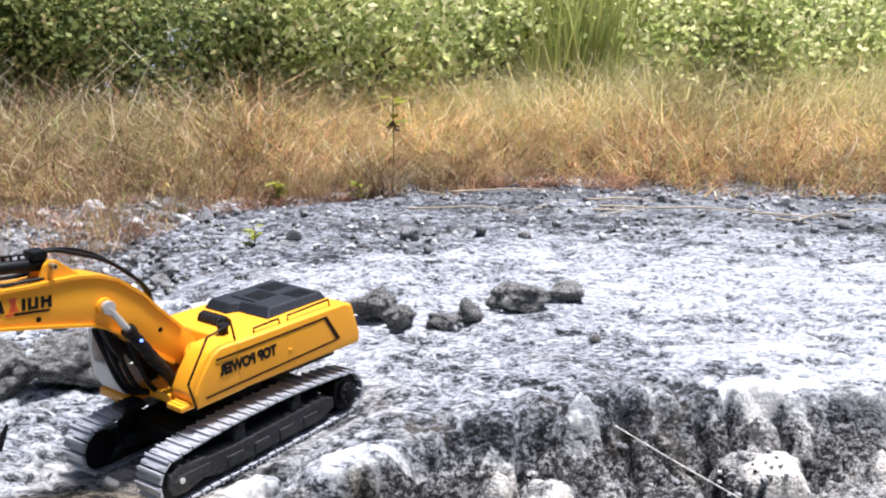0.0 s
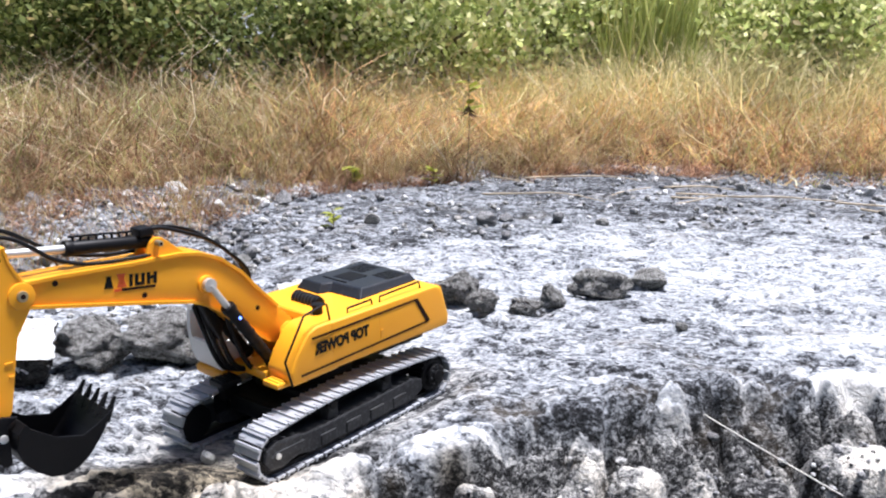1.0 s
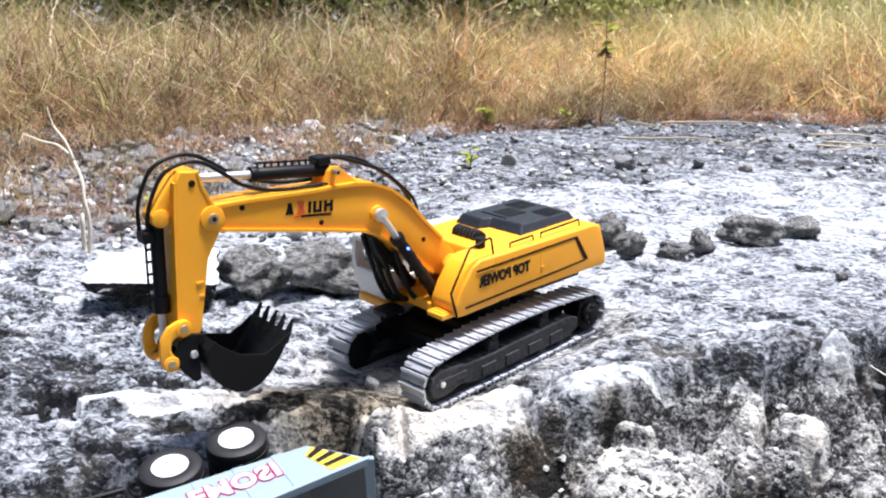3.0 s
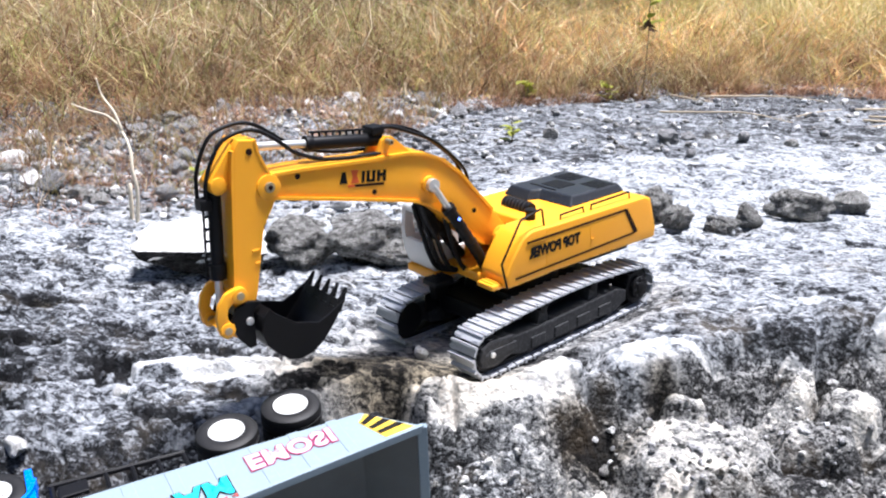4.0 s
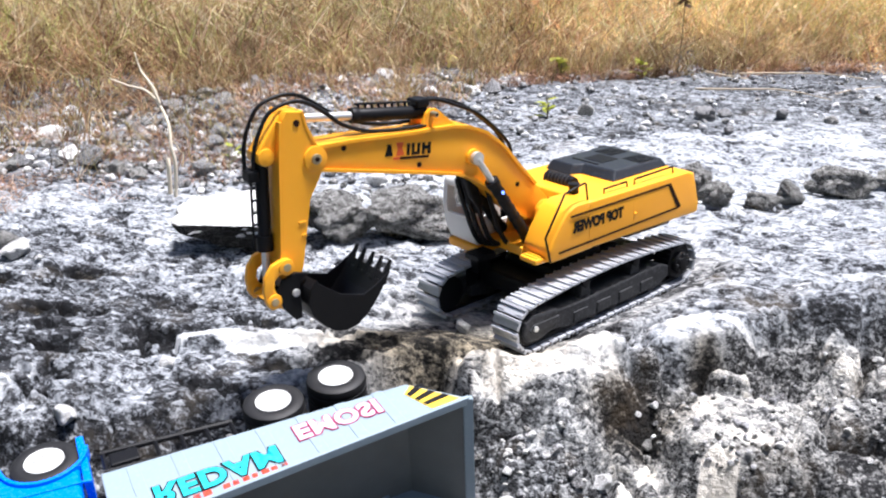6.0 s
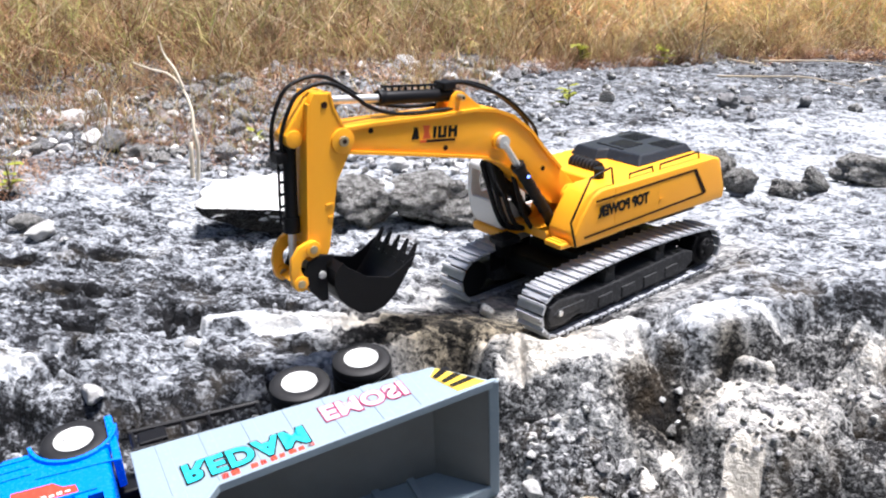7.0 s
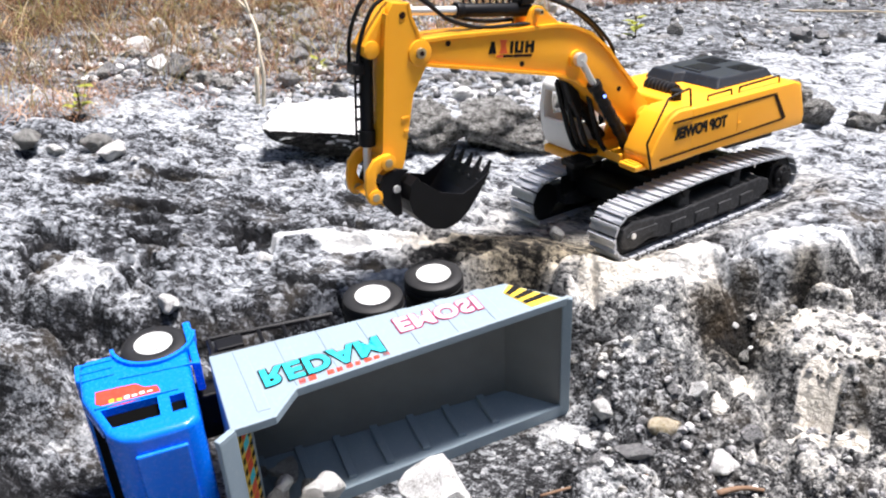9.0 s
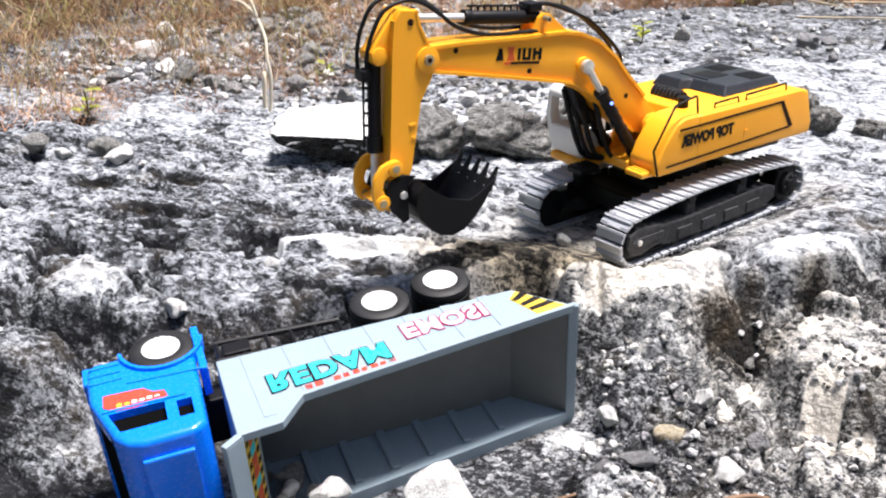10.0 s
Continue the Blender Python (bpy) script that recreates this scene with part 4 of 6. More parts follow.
# undercarriage
bm = bmesh.new()
box(bm, -0.062, 0.062, -0.040, 0.040, 0.006, 0.036, 0.006)
carbody = part("undercarriage", bm, BLACK, excavator)
for sx in (-1, 1):
    for sy in (-1, 1):
        bm = bmesh.new()
        prism(bm, [(sx * 0.02, 0.034), (sx * 0.085, 0.022), (sx * 0.085, -0.004), (sx * 0.02, 0.006)], sy * 0.03, sy * 0.052, 0.002)
        part("frame_arm", bm, BLACK, carbody)
    bm = bmesh.new()
    box(bm, min(sx * 0.05, sx * 0.098), max(sx * 0.05, sx * 0.098), -0.046, 0.046, 0.004, 0.026, 0.005)
    part("cross_member", bm, BLACK, carbody)
bm = bmesh.new()
rod(bm, (0, 0, 0.034), (0, 0, 0.050), 0.046, 40)
rod(bm, (0, 0, 0.050), (0, 0, 0.060), 0.040, 40)
auto_smooth(part("turntable", bm, BLACK, excavator))

SHOES = 50


def track_path(s):
    """Place and heading on the loop at s from 0 to 1: along the top to the front, round the idler, back along the ground."""
    L, R, OFF = 0.1328, 0.0262, 0.0038
    top, arc = 2 * L * 1.004, math.pi * R
    total = top + 2 * L + 2 * arc
    d = (s % 1.0) * total
    if d < top:
        u = d / top
        x, z = OFF - L + 2 * L * u, R + 0.0085 * math.sin(math.pi * u) ** 0.8
        slope = 0.0085 * math.pi * math.cos(math.pi * u) * 0.9 / (2 * L)
        return x, z, -math.atan(slope)
    d -= top
    if d < arc:
        a = d / R
        return OFF + L + R * math.sin(a), R * math.cos(a), a
    d -= arc
    if d < 2 * L:
        return OFF + L - d, -R, math.pi
    a = (d - 2 * L) / R
    return OFF - L - R * math.sin(a), -R * math.cos(a), math.pi + a


bm = bmesh.new()
box(bm, -0.0062, 0.0056, -0.0195, 0.0195, -0.0012, 0.0012, 0.0004)
box(bm, -0.0060, -0.0032, -0.0195, 0.0195, 0.0012, 0.0038)
box(bm, 0.0012, 0.0036, -0.0195, -0.0095, 0.0012, 0.0022)
box(bm, 0.0012, 0.0036, 0.0095, 0.0195, 0.0012, 0.0022)
shoe_me = bpy.data.meshes.new("track_shoe")
bm.to_mesh(shoe_me)
bm.free()
shoe_me.materials.append(STEEL)

for side, sy in (("near", 1), ("far", -1)):
    yc = sy * 0.0665
    # belt of links inside the shoes
    bm = bmesh.new()
    t = bmesh.new()
    ring = []
    for k in range(72):
        x, z, a = track_path(k / 72)
        nx_, nz_ = math.sin(a), math.cos(a)
        ring.append([t.verts.new((x - nx_ * h, yc + w, z - nz_ * h)) for w, h in ((-0.010, 0.001), (0.010, 0.001), (0.010, 0.006), (-0.010, 0.006))])
    for k in range(72):
        a, b = ring[k], ring[(k + 1) % 72]
        for j in range(4):
            t.faces.new((a[j], a[(j + 1) % 4], b[(j + 1) % 4], b[j]))
    bmesh.ops.recalc_face_normals(t, faces=t.faces)
    join(bm, t)
    track = part("track", bm, BLACK, excavator, "black link chain under pale steel shoes")
    for k in range(SHOES):
        x, z, a = track_path((k + 0.3) / SHOES)
        ob = new("track_shoe", shoe_me)
        ob.parent = track
        ob.matrix_local = pose(x, yc, z, 0, math.degrees(a), 0)
    # side frame with idler guard, ribs and rollers
    bm = bmesh.new()
    o = sy * 0.0835
    i = sy * 0.050
    prism(bm, [(-0.103, 0.004), (-0.085, 0.010), (0.060, 0.007), (0.100, 0.009), (0.108, 0.002), (0.108, -0.012), (0.085, -0.017), (-0.085, -0.017), (-0.103, -0.010)], i, o, 0.002)
    prism(bm, [(0.100, 0.012), (0.138, 0.016), (0.150, 0.010), (0.154, -0.002), (0.148, -0.014), (0.132, -0.017), (0.100, -0.010)], sy * 0.060, sy * 0.0855, 0.003)
    prism(bm, [(0.098, 0.004), (0.140, 0.005), (0.146, 0.0), (0.140, -0.006), (0.098, -0.004)], sy * 0.083, sy * 0.0868, 0.001)
    for x in (-0.060, -0.02, 0.02, 0.06):
        box(bm, x - 0.012, x + 0.012, min(sy * 0.08, sy * 0.0852), max(sy * 0.08, sy * 0.0852), -0.016, -0.002, 0.0015)
    for x in (-0.045, 0.045):
        prism(bm, [(x - 0.010, 0.006), (x + 0.010, 0.006), (x + 0.006, 0.024), (x - 0.006, 0.024)], sy * 0.054, sy * 0.078, 0.0015)
    frame_ob = part("track_frame", bm, DUSTY, excavator, "black moulded frame dusted grey")
    bm = bmesh.new()
    box(bm, -0.112, 0.112, min(sy * 0.050, sy * 0.055), max(sy * 0.050, sy * 0.055), 0.002, 0.025, 0.001)
    part("inner_guard", bm, BLACK, frame_ob)
    for x in (-0.072, -0.036, 0.0, 0.036, 0.072):
        bm = bmesh.new()
        rod(bm, (x, sy * 0.054, -0.0145), (x, sy * 0.082, -0.0145), 0.0075, 14, bev=0.001)
        auto_smooth(part("roller", bm, BLACK, frame_ob))
    for x in (-0.045, 0.045):
        bm = bmesh.new()
        rod(bm, (x, sy * 0.058, 0.024), (x, sy * 0.080, 0.024), 0.006, 14, bev=0.001)
        auto_smooth(part("carrier_roller", bm, BLACK, frame_ob))
    bm = bmesh.new()
    rod(bm, (0.1366, sy * 0.056, 0), (0.1366, sy * 0.079, 0), 0.021, 28, bev=0.0015)
    auto_smooth(part("idler_wheel", bm, BLACK, excavator))
    bm = bmesh.new()
    rod(bm, (0.1366, sy * 0.085, 0.0), (0.1366, sy * 0.0885, 0.0), 0.0034, 12, bev=0.0006)
    auto_smooth(part("idler_bolt", bm, CHROME, excavator, "bright idler bolt"))
    bm = bmesh.new()
    rod(bm, (-0.1290, sy * 0.056, 0), (-0.1290, sy * 0.080, 0), 0.0215, 28, bev=0.001)
    rod(bm, (-0.1290, sy * 0.080, 0), (-0.1290, sy * 0.0865, 0), 0.0150, 28, bev=0.0015)
    rod(bm, (-0.1290, sy * 0.0865, 0), (-0.1290, sy * 0.0885, 0), 0.0080, 20, bev=0.0008)
    sprocket = auto_smooth(part("sprocket", bm, BLACK, excavator))
    for k in range(20):
        a = 2 * math.pi * k / 20
        bm = bmesh.new()
        rod(bm, (-0.1290 + 0.0205 * math.cos(a), sy * 0.062, 0.0205 * math.sin(a)), (-0.1290 + 0.0205 * math.cos(a), sy * 0.078, 0.0205 * math.sin(a)), 0.0026, 6)
        part("sprocket_tooth", bm, BLACK, sprocket)
    for k in range(8):
        a = 2 * math.pi * k / 8
        bm = bmesh.new()
        c = (-0.1290 + 0.0118 * math.cos(a), 0.0118 * math.sin(a))
        rod(bm, (c[0], sy * 0.0862, c[1]), (c[0], sy * 0.0882, c[1]), 0.0016, 6)
        part("sprocket_bolt", bm, DUSTY, sprocket)

# house
bm = bmesh.new()
prism(bm, [(0.030, 0.0615), (-0.161, 0.0615), (-0.163, 0.075), (-0.152, 0.115), (-0.140, 0.119), (0.030, 0.119)], -0.0735, 0.0752, 0.0045, 3)
prism(bm, [(0.088, 0.0585), (0.020, 0.0605), (0.020, 0.119), (0.050, 0.119), (0.063, 0.113), (0.080, 0.092), (0.090, 0.074)], 0.030, 0.0745, 0.004, 3)
prism(bm, [(0.084, 0.060), (0.050, 0.060), (0.050, 0.095), (0.068, 0.098), (0.082, 0.083)], 0.034, 0.060, 0.003)
prism(bm, [(0.040, 0.0600), (0.020, 0.0600), (0.020, 0.117), (0.034, 0.117), (0.040, 0.110)], -0.072, -0.030, 0.003)
box(bm, 0.020, 0.094, -0.032, 0.032, 0.0565, 0.068, 0.003)
house = auto_smooth(epart("body", bm, YELLOW, label="glossy yellow engine house with rounded edges"))
bm = bmesh.new()
box(bm, 0.080, 0.103, 0.038, 0.066, 0.0575, 0.0640, 0.0025)
for k in range(3):
    box(bm, 0.0855 + k * 0.0055, 0.0880 + k * 0.0055, 0.041, 0.063, 0.0640, 0.0652)
epart("step", bm, YELLOW)
bm = bmesh.new()
box(bm, -0.142, -0.06, -0.045, 0.048, 0.044, 0.0613, 0.003)
epart("counterweight_base", bm, DUSTY)

# panel stripe on each side of the house
for sy in (1, -1):
    y0, y1 = (0.0751, 0.0758) if sy > 0 else (-0.0742, -0.0734)
    bm = bmesh.new()
    strip(bm, [(0.058, 0.1070), (-0.104, 0.1098)], y0, y1, 0.0024)
    strip(bm, [(0.076, 0.0685), (-0.122, 0.0768)], y0, y1, 0.0022)
    prism(bm, [(-0.102, 0.1108), (-0.1075, 0.1108), (-0.1275, 0.0775), (-0.1215, 0.0760)], y0, y1)
    epart("stripe", bm, DARKSTRIPE, house, "thin dark brown outline stripe")
bm = lettering("TOP POWER", 0.0152, 0.0009, 0.0002, 0, 0.98)
bm.transform(Matrix.Translation((0.0142, 0.0757, 0.0932)) @ Matrix.Rotation(radians(0.3), 4, "Y") @ Matrix.Rotation(radians(90), 4, "X") @ Matrix.Diagonal((0.93, 1.12, 1, 1)))
epart("lettering", bm, INK, house, "mirrored black words TOP POWER")
bm = bmesh.new()
box(bm, -0.0440, -0.0436, 0.0744, 0.0754, 0.074, 0.104)
box(bm, -0.0490, -0.0440, 0.0750, 0.0766, 0.0865, 0.0880, 0.0004)
epart("door_seam", bm, YELLOW, house)

# hood
bm = bmesh.new()
t = bmesh.new()
lo = [(-0.026, -0.060), (-0.026, -0.016), (-0.040, -0.010), (-0.042, 0.043), (-0.142, 0.040), (-0.142, -0.062)]
hi = [(-0.034, -0.054), (-0.034, -0.018), (-0.048, -0.013), (-0.052, 0.036), (-0.136, 0.034), (-0.136, -0.056)]
a = [t.verts.new((x, y, 0.1185)) for x, y in lo]
b = [t.verts.new((x, y, 0.1290 + 0.018 * (x + 0.133))) for x, y in hi]
t.faces.new(a[::-1]), t.faces.new(b)
for k in range(6):
    t.faces.new((a[k], a[(k + 1) % 6], b[(k + 1) % 6], b[k]))
bmesh.ops.recalc_face_normals(t, faces=t.faces)
join(bm, t, 0.002)
hood = epart("hood", bm, HOOD, label="slate grey engine hood with vents")
bm = bmesh.new()
box(bm, -0.092, -0.064, -0.030, 0.002, 0.1292, 0.1307, 0.0003)
epart("hood_panel", bm, BLACK, hood)
for k in range(7):
    for y0 in (-0.045, 0.004):
        bm = bmesh.new()
        box(bm, -0.0985 - k * 0.0045, -0.1010 - k * 0.0045, y0, y0 + 0.030, 0.1280, 0.1301 - 0.0001 * k)
        epart("vent_slat", bm, BLACK, hood)
bm = bmesh.new()
box(bm, -0.057, -0.054, -0.040, 0.004, 0.1297, 0.1314, 0.0004)
epart("hood_handle", bm, BLACK, hood)
# air filter and intake behind the boom
bm = bmesh.new()
rod(bm, (0.000, -0.026, 0.121), (0.000, 0.020, 0.121), 0.0080, 24, bev=0.001)
air_filter = auto_smooth(epart("air_filter", bm, BLACK))
for k in range(7):
    bm = bmesh.new()
    rod(bm, (0.000, -0.024 + k * 0.0060, 0.121), (0.000, -0.0218 + k * 0.0060, 0.121), 0.0093, 24)
    auto_smooth(epart("filter_rib", bm, DUSTY, air_filter))
bm = bmesh.new()
rod(bm, (0.020, 0.040, 0.117), (0.020, 0.040, 0.128), 0.006, 18, bev=0.001)
rod(bm, (0.020, 0.040, 0.128), (0.020, 0.040, 0.131), 0.0072, 18, bev=0.001)
auto_smooth(epart("intake", bm, BLACK))
bm = bmesh.new()
box(bm, 0.026, 0.052, -0.022, 0.010, 0.094, 0.108, 0.002)
epart("valve_block", bm, BLACK)

# rails
def rail(name, pts, r=0.0013):
    b = bmesh.new()
    tube(b, pts, r, 8)
    return auto_smooth(epart(name, b, BLACK, label="thin black wire rail"), 60)


rail("handrail", [(0.090, 0.0765, 0.061), (0.0975, 0.0765, 0.092), (0.066, 0.074, 0.136), (0.033, 0.071, 0.1405), (0.030, 0.070, 0.139), (0.026, 0.069, 0.118)])
rail("guard_rail", [(-0.003, 0.066, 0.117), (-0.003, 0.066, 0.1245), (-0.040, 0.066, 0.1255), (-0.042, 0.066, 0.117)])
rail("guard_rail", [(-0.053, 0.066, 0.117), (-0.054, 0.066, 0.1255), (-0.120, 0.066, 0.1275), (-0.122, 0.066, 0.117)])
rail("guard_rail", [(-0.110, -0.060, 0.117), (-0.110, -0.060, 0.127), (-0.135, -0.060, 0.127), (-0.135, -0.060, 0.117)])

# cab on the right side
CAB_AT = Matrix.Translation((-0.033, 0, -0.004))
bm = bmesh.new()
profile = [(0.076, 0.0605), (0.142, 0.0605), (0.149, 0.078), (0.1525, 0.108), (0.149, 0.136), (0.140, 0.145), (0.084, 0.147), (0.076, 0.140)]
prism(bm, profile, -0.084, -0.030, 0.004, 3)
inner, c1, c2, c3 = bmesh.new(), bmesh.new(), bmesh.new(), bmesh.new()
prism(inner, [(0.080, 0.066), (0.138, 0.066), (0.144, 0.08), (0.147, 0.108), (0.144, 0.134), (0.137, 0.140), (0.086, 0.141), (0.080, 0.136)], -0.080, -0.034)
prism(c1, [(0.114, 0.096), (0.133, 0.096), (0.1360, 0.110), (0.134, 0.128), (0.114, 0.133)], -0.10, -0.02)
prism(c2, [(0.085, 0.086), (0.106, 0.086), (0.106, 0.133), (0.085, 0.133)], -0.10, -0.02)
box(c3, 0.13, 0.17, -0.075, -0.040, 0.096, 0.130)
cab_bm = cut(bm, [inner, c1, c2, c3])
cab_bm.transform(CAB_AT)
cab = auto_smooth(epart("cab", cab_bm, WHITE, label="white open-framed operator cab"))
bm = bmesh.new()
box(bm, 0.074, 0.146, -0.083, -0.029, 0.0500, 0.0603, 0.003)
bm.transform(CAB_AT)
epart("cab_base", bm, YELLOW, cab)
bm = bmesh.new()
box(bm, 0.086, 0.110, -0.072, -0.042, 0.066, 0.080, 0.003)
box(bm, 0.086, 0.093, -0.072, -0.042, 0.080, 0.118, 0.003)
bm.transform(CAB_AT)
epart("seat", bm, BLACK, cab)
bm = bmesh.new()
box(bm, 0.100, 0.128, -0.032, -0.006, 0.0465, 0.054, 0.002)
for k in range(5):
    box(bm, 0.102 + 0.0052 * k, 0.1045 + 0.0052 * k, -0.030, -0.008, 0.054, 0.0555)
epart("foot_plate", bm, BLACK)
bm = bmesh.new()
box(bm, 0.092, 0.112, -0.042, -0.028, 0.022, 0.047, 0.002)
epart("cab_mount", bm, BLACK)

# boom
YB0, YB1 = -0.0155, 0.0165
top_line = [(0.333, 0.2298), (0.301, 0.2290), (0.262, 0.2262), (0.224, 0.2235), (0.199, 0.2228), (0.174, 0.2215), (0.151, 0.2170), (0.1275, 0.2065), (0.103, 0.1858), (0.0858, 0.1644), (0.059, 0.1343), (0.041, 0.1150)]
low_line = [(0.340, 0.2085), (0.293, 0.1977), (0.247, 0.1872), (0.2024, 0.1767), (0.165, 0.1673), (0.150, 0.1600), (0.1336, 0.1490), (0.1087, 0.1255), (0.074, 0.0962), (0.050, 0.0840)]
bm = bmesh.new()
prism(bm, [(0.350, 0.2150), (0.348, 0.2255)] + top_line + [(0.033, 0.100), (0.040, 0.087)] + low_line[::-1], YB0, YB1, 0.001)
boom = auto_smooth(epart("boom", bm, YELLOW, label="curved yellow boom with raised flanges"))
for x, z, r, e in ((0.3387, 0.2195, 0.0125, 0.003), (0.1480, 0.1830, 0.0095, 0.004), (0.046, 0.098, 0.014, 0.002)):
    bm = bmesh.new()
    rod(bm, (x, YB0 - e, z), (x, YB1 + e, z), r, 24, bev=0.001)
    auto_smooth(epart("boss", bm, YELLOW, boom))
for line, thick in ((top_line, 0.0034), (low_line, 0.0032)):
    bm = bmesh.new()
    strip(bm, line[:-1], YB0 - 0.0024, YB1 + 0.0024, thick)
    auto_smooth(epart("flange", bm, YELLOW, boom))
for y in (-0.010, 0.011):
    bm = bmesh.new()
    prism(bm, [(0.2120, 0.2215), (0.2030, 0.2400), (0.1975, 0.2440), (0.1900, 0.2425), (0.1640, 0.2195)], y - 0.0025, y + 0.0025, 0.0008)
    epart("cylinder_bracket", bm, YELLOW, boom)
for x, z, r in ((0.3387, 0.2195, 0.0052), (0.1480, 0.1830, 0.0048), (0.1965, 0.2385, 0.003)):
    bm = bmesh.new()
    rod(bm, (x, YB0 - 0.0055, z), (x, YB1 + 0.0055, z), r, 16, bev=0.0008)
    pin = auto_smooth(epart("pin", bm, PIN, boom, "brass-coloured pin head"))
    bm = bmesh.new()
    rod(bm, (x, YB1 + 0.0053, z), (x, YB1 + 0.0062, z), r * 0.5, 6)
    epart("pin_socket", bm, DARKSTRIPE, pin)
for x, z in ((0.2183, 0.1888), (0.3061, 0.2231), (0.0854, 0.1390)):
    bm = bmesh.new()
    rod(bm, (x, YB1 - 0.002, z), (x, YB1 + 0.0006, z), 0.0028, 14)
    epart("plug", bm, DARKSTRIPE, boom, "small dark red plug")
# maker's mark as plain shapes
SL = -7.5
def boom_mark(x0, x1, z0, z1, mat, name, slant=0.0):
    b = bmesh.new()
    prism(b, [(x0, z0), (x1, z0), (x1 - slant, z1), (x0 - slant, z1)], 0, 0.0006)
    b.transform(Matrix.Translation((0.2325, YB1 + 0.0001, 0.2085)) @ Matrix.Rotation(radians(SL), 4, "Y"))
    epart(name, b, mat, boom)
for x0, x1, sl in ((-0.0300, -0.0265, 0), (-0.0225, -0.0190, 0), (-0.0265, -0.0225, 0), (-0.0165, -0.0130, 0), (-0.0095, -0.0060, 0), (-0.0035, 0.0000, 0), (0.0170, 0.0215, -0.003), (0.0225, 0.0265, 0.003)):
    h = (0.0035 - 0.0018, 0.0035 + 0.0018) if (x0, x1) == (-0.0265, -0.0225) else (-0.0035, 0.0085)
    boom_mark(x0, x1, h[0] - 0.003, h[1] - 0.003, INK, "mark", sl)
boom_mark(-0.0130, -0.0095, -0.0065, -0.0035, INK, "mark")
boom_mark(0.0030, 0.0085, -0.0065, 0.0070, ORANGE, "mark", -0.005)
boom_mark(0.0085, 0.0130, -0.0065, 0.0070, ORANGE, "mark", 0.004)
boom_mark(-0.028, 0.008, -0.0105, -0.0080, DARKSTRIPE, "mark")
boom_mark(0.008, 0.016, -0.0105, -0.0080, ORANGE, "mark")

# boom lugs on the house
bm = bmesh.new()
for y in (-0.024, 0.020):
    prism(bm, [(0.075, 0.066), (0.015, 0.066), (0.025, 0.105), (0.046, 0.114), (0.060, 0.106)], y, y + 0.006, 0.0015)
auto_smooth(epart("boom_lug", bm, YELLOW))

# boom cylinders
for y in (0.0245, -0.0235):
    bm = bmesh.new()
    a, b = Vector((0.148, y, 0.183)), Vector((0.078, y, 0.074))
    d = (b - a).normalized()
    rod(bm, a + d * 0.036, b, 0.0066, 18, bev=0.001)
    rod(bm, a + d * 0.034, a + d * 0.042, 0.0080, 18, bev=0.001)
    rod(bm, b - d * 0.006, b + d * 0.002, 0.0078, 18, bev=0.001)
    for k in range(5):
        rod(bm, a + d * (0.052 + 0.013 * k), a + d * (0.055 + 0.013 * k), 0.0072, 18)
    cyl = auto_smooth(epart("boom_cylinder", bm, BLACK))
    bm = bmesh.new()
    rod(bm, a, a + d * 0.04, 0.0038, 14)
    rod(bm, a - Vector((0, 0.003, 0)), a + Vector((0, 0.003, 0)), 0.0075, 18, bev=0.0008)
    auto_smooth(epart("piston_rod", bm, CHROME, cyl, "bright piston rod"))

# stick cylinder on the boom
bm = bmesh.new()
a, b = Vector((0.350, 0.0005, 0.2575)), Vector((0.1965, 0.0005, 0.2385))
d = (b - a).normalized()
rod(bm, a + d * 0.066, b, 0.0068, 18, bev=0.001)
rod(bm, a + d * 0.064, a + d * 0.072, 0.0080, 18, bev=0.001)
up = Vector((0, 0, 1))
for k in range(8):
    c = a + d * (0.074 + 0.008 * k) + up * 0.0068
    rod(bm, c, c + up * 0.005, 0.0013, 6)
rod(bm, a + d * 0.070 + up * 0.0112, a + d * 0.136 + up * 0.0112, 0.0012, 8)
stick_cyl = auto_smooth(epart("stick_cylinder", bm, BLACK))
bm = bmesh.new()
rod(bm, a, a + d * 0.07, 0.0042, 14)
auto_smooth(epart("piston_rod", bm, CHROME, stick_cyl, "bright piston rod"))

# stick
bm = bmesh.new()
near_plate = [(0.3690, 0.2620), (0.3735, 0.2300), (0.3845, 0.1150), (0.3800, 0.1010), (0.3690, 0.1020), (0.3625, 0.1150), (0.3476, 0.1810), (0.3316, 0.2060), (0.3380, 0.2335), (0.3462, 0.2531), (0.3485, 0.2665), (0.3640, 0.2690)]
prism(bm, near_plate, -0.0135, 0.0150, 0.001)
stick = auto_smooth(epart("stick", bm, YELLOW, label="yellow dipper stick with folded edges"))
for x, z, r, e in ((0.3865, 0.2285, 0.0085, 0.013), (0.3387, 0.2195, 0.0100, 0.0182), (0.3822, 0.1205, 0.0075, 0.0185)):
    bm = bmesh.new()
    rod(bm, (x, -e, z), (x, e, z), r, 20, bev=0.001)
    auto_smooth(epart("boss", bm, YELLOW, stick))
bm = bmesh.new()
strip(bm, [(0.3710, 0.2600), (0.3750, 0.2300), (0.3860, 0.1160)], -0.0165, 0.0182, 0.0028)
auto_smooth(epart("front_flange", bm, YELLOW, stick))
bm = bmesh.new()
strip(bm, [(0.3310, 0.2060), (0.3372, 0.2335), (0.3455, 0.2531), (0.3478, 0.2670)], -0.0165, 0.0182, 0.0024)
auto_smooth(epart("rear_flange", bm, YELLOW, stick))
bm = bmesh.new()
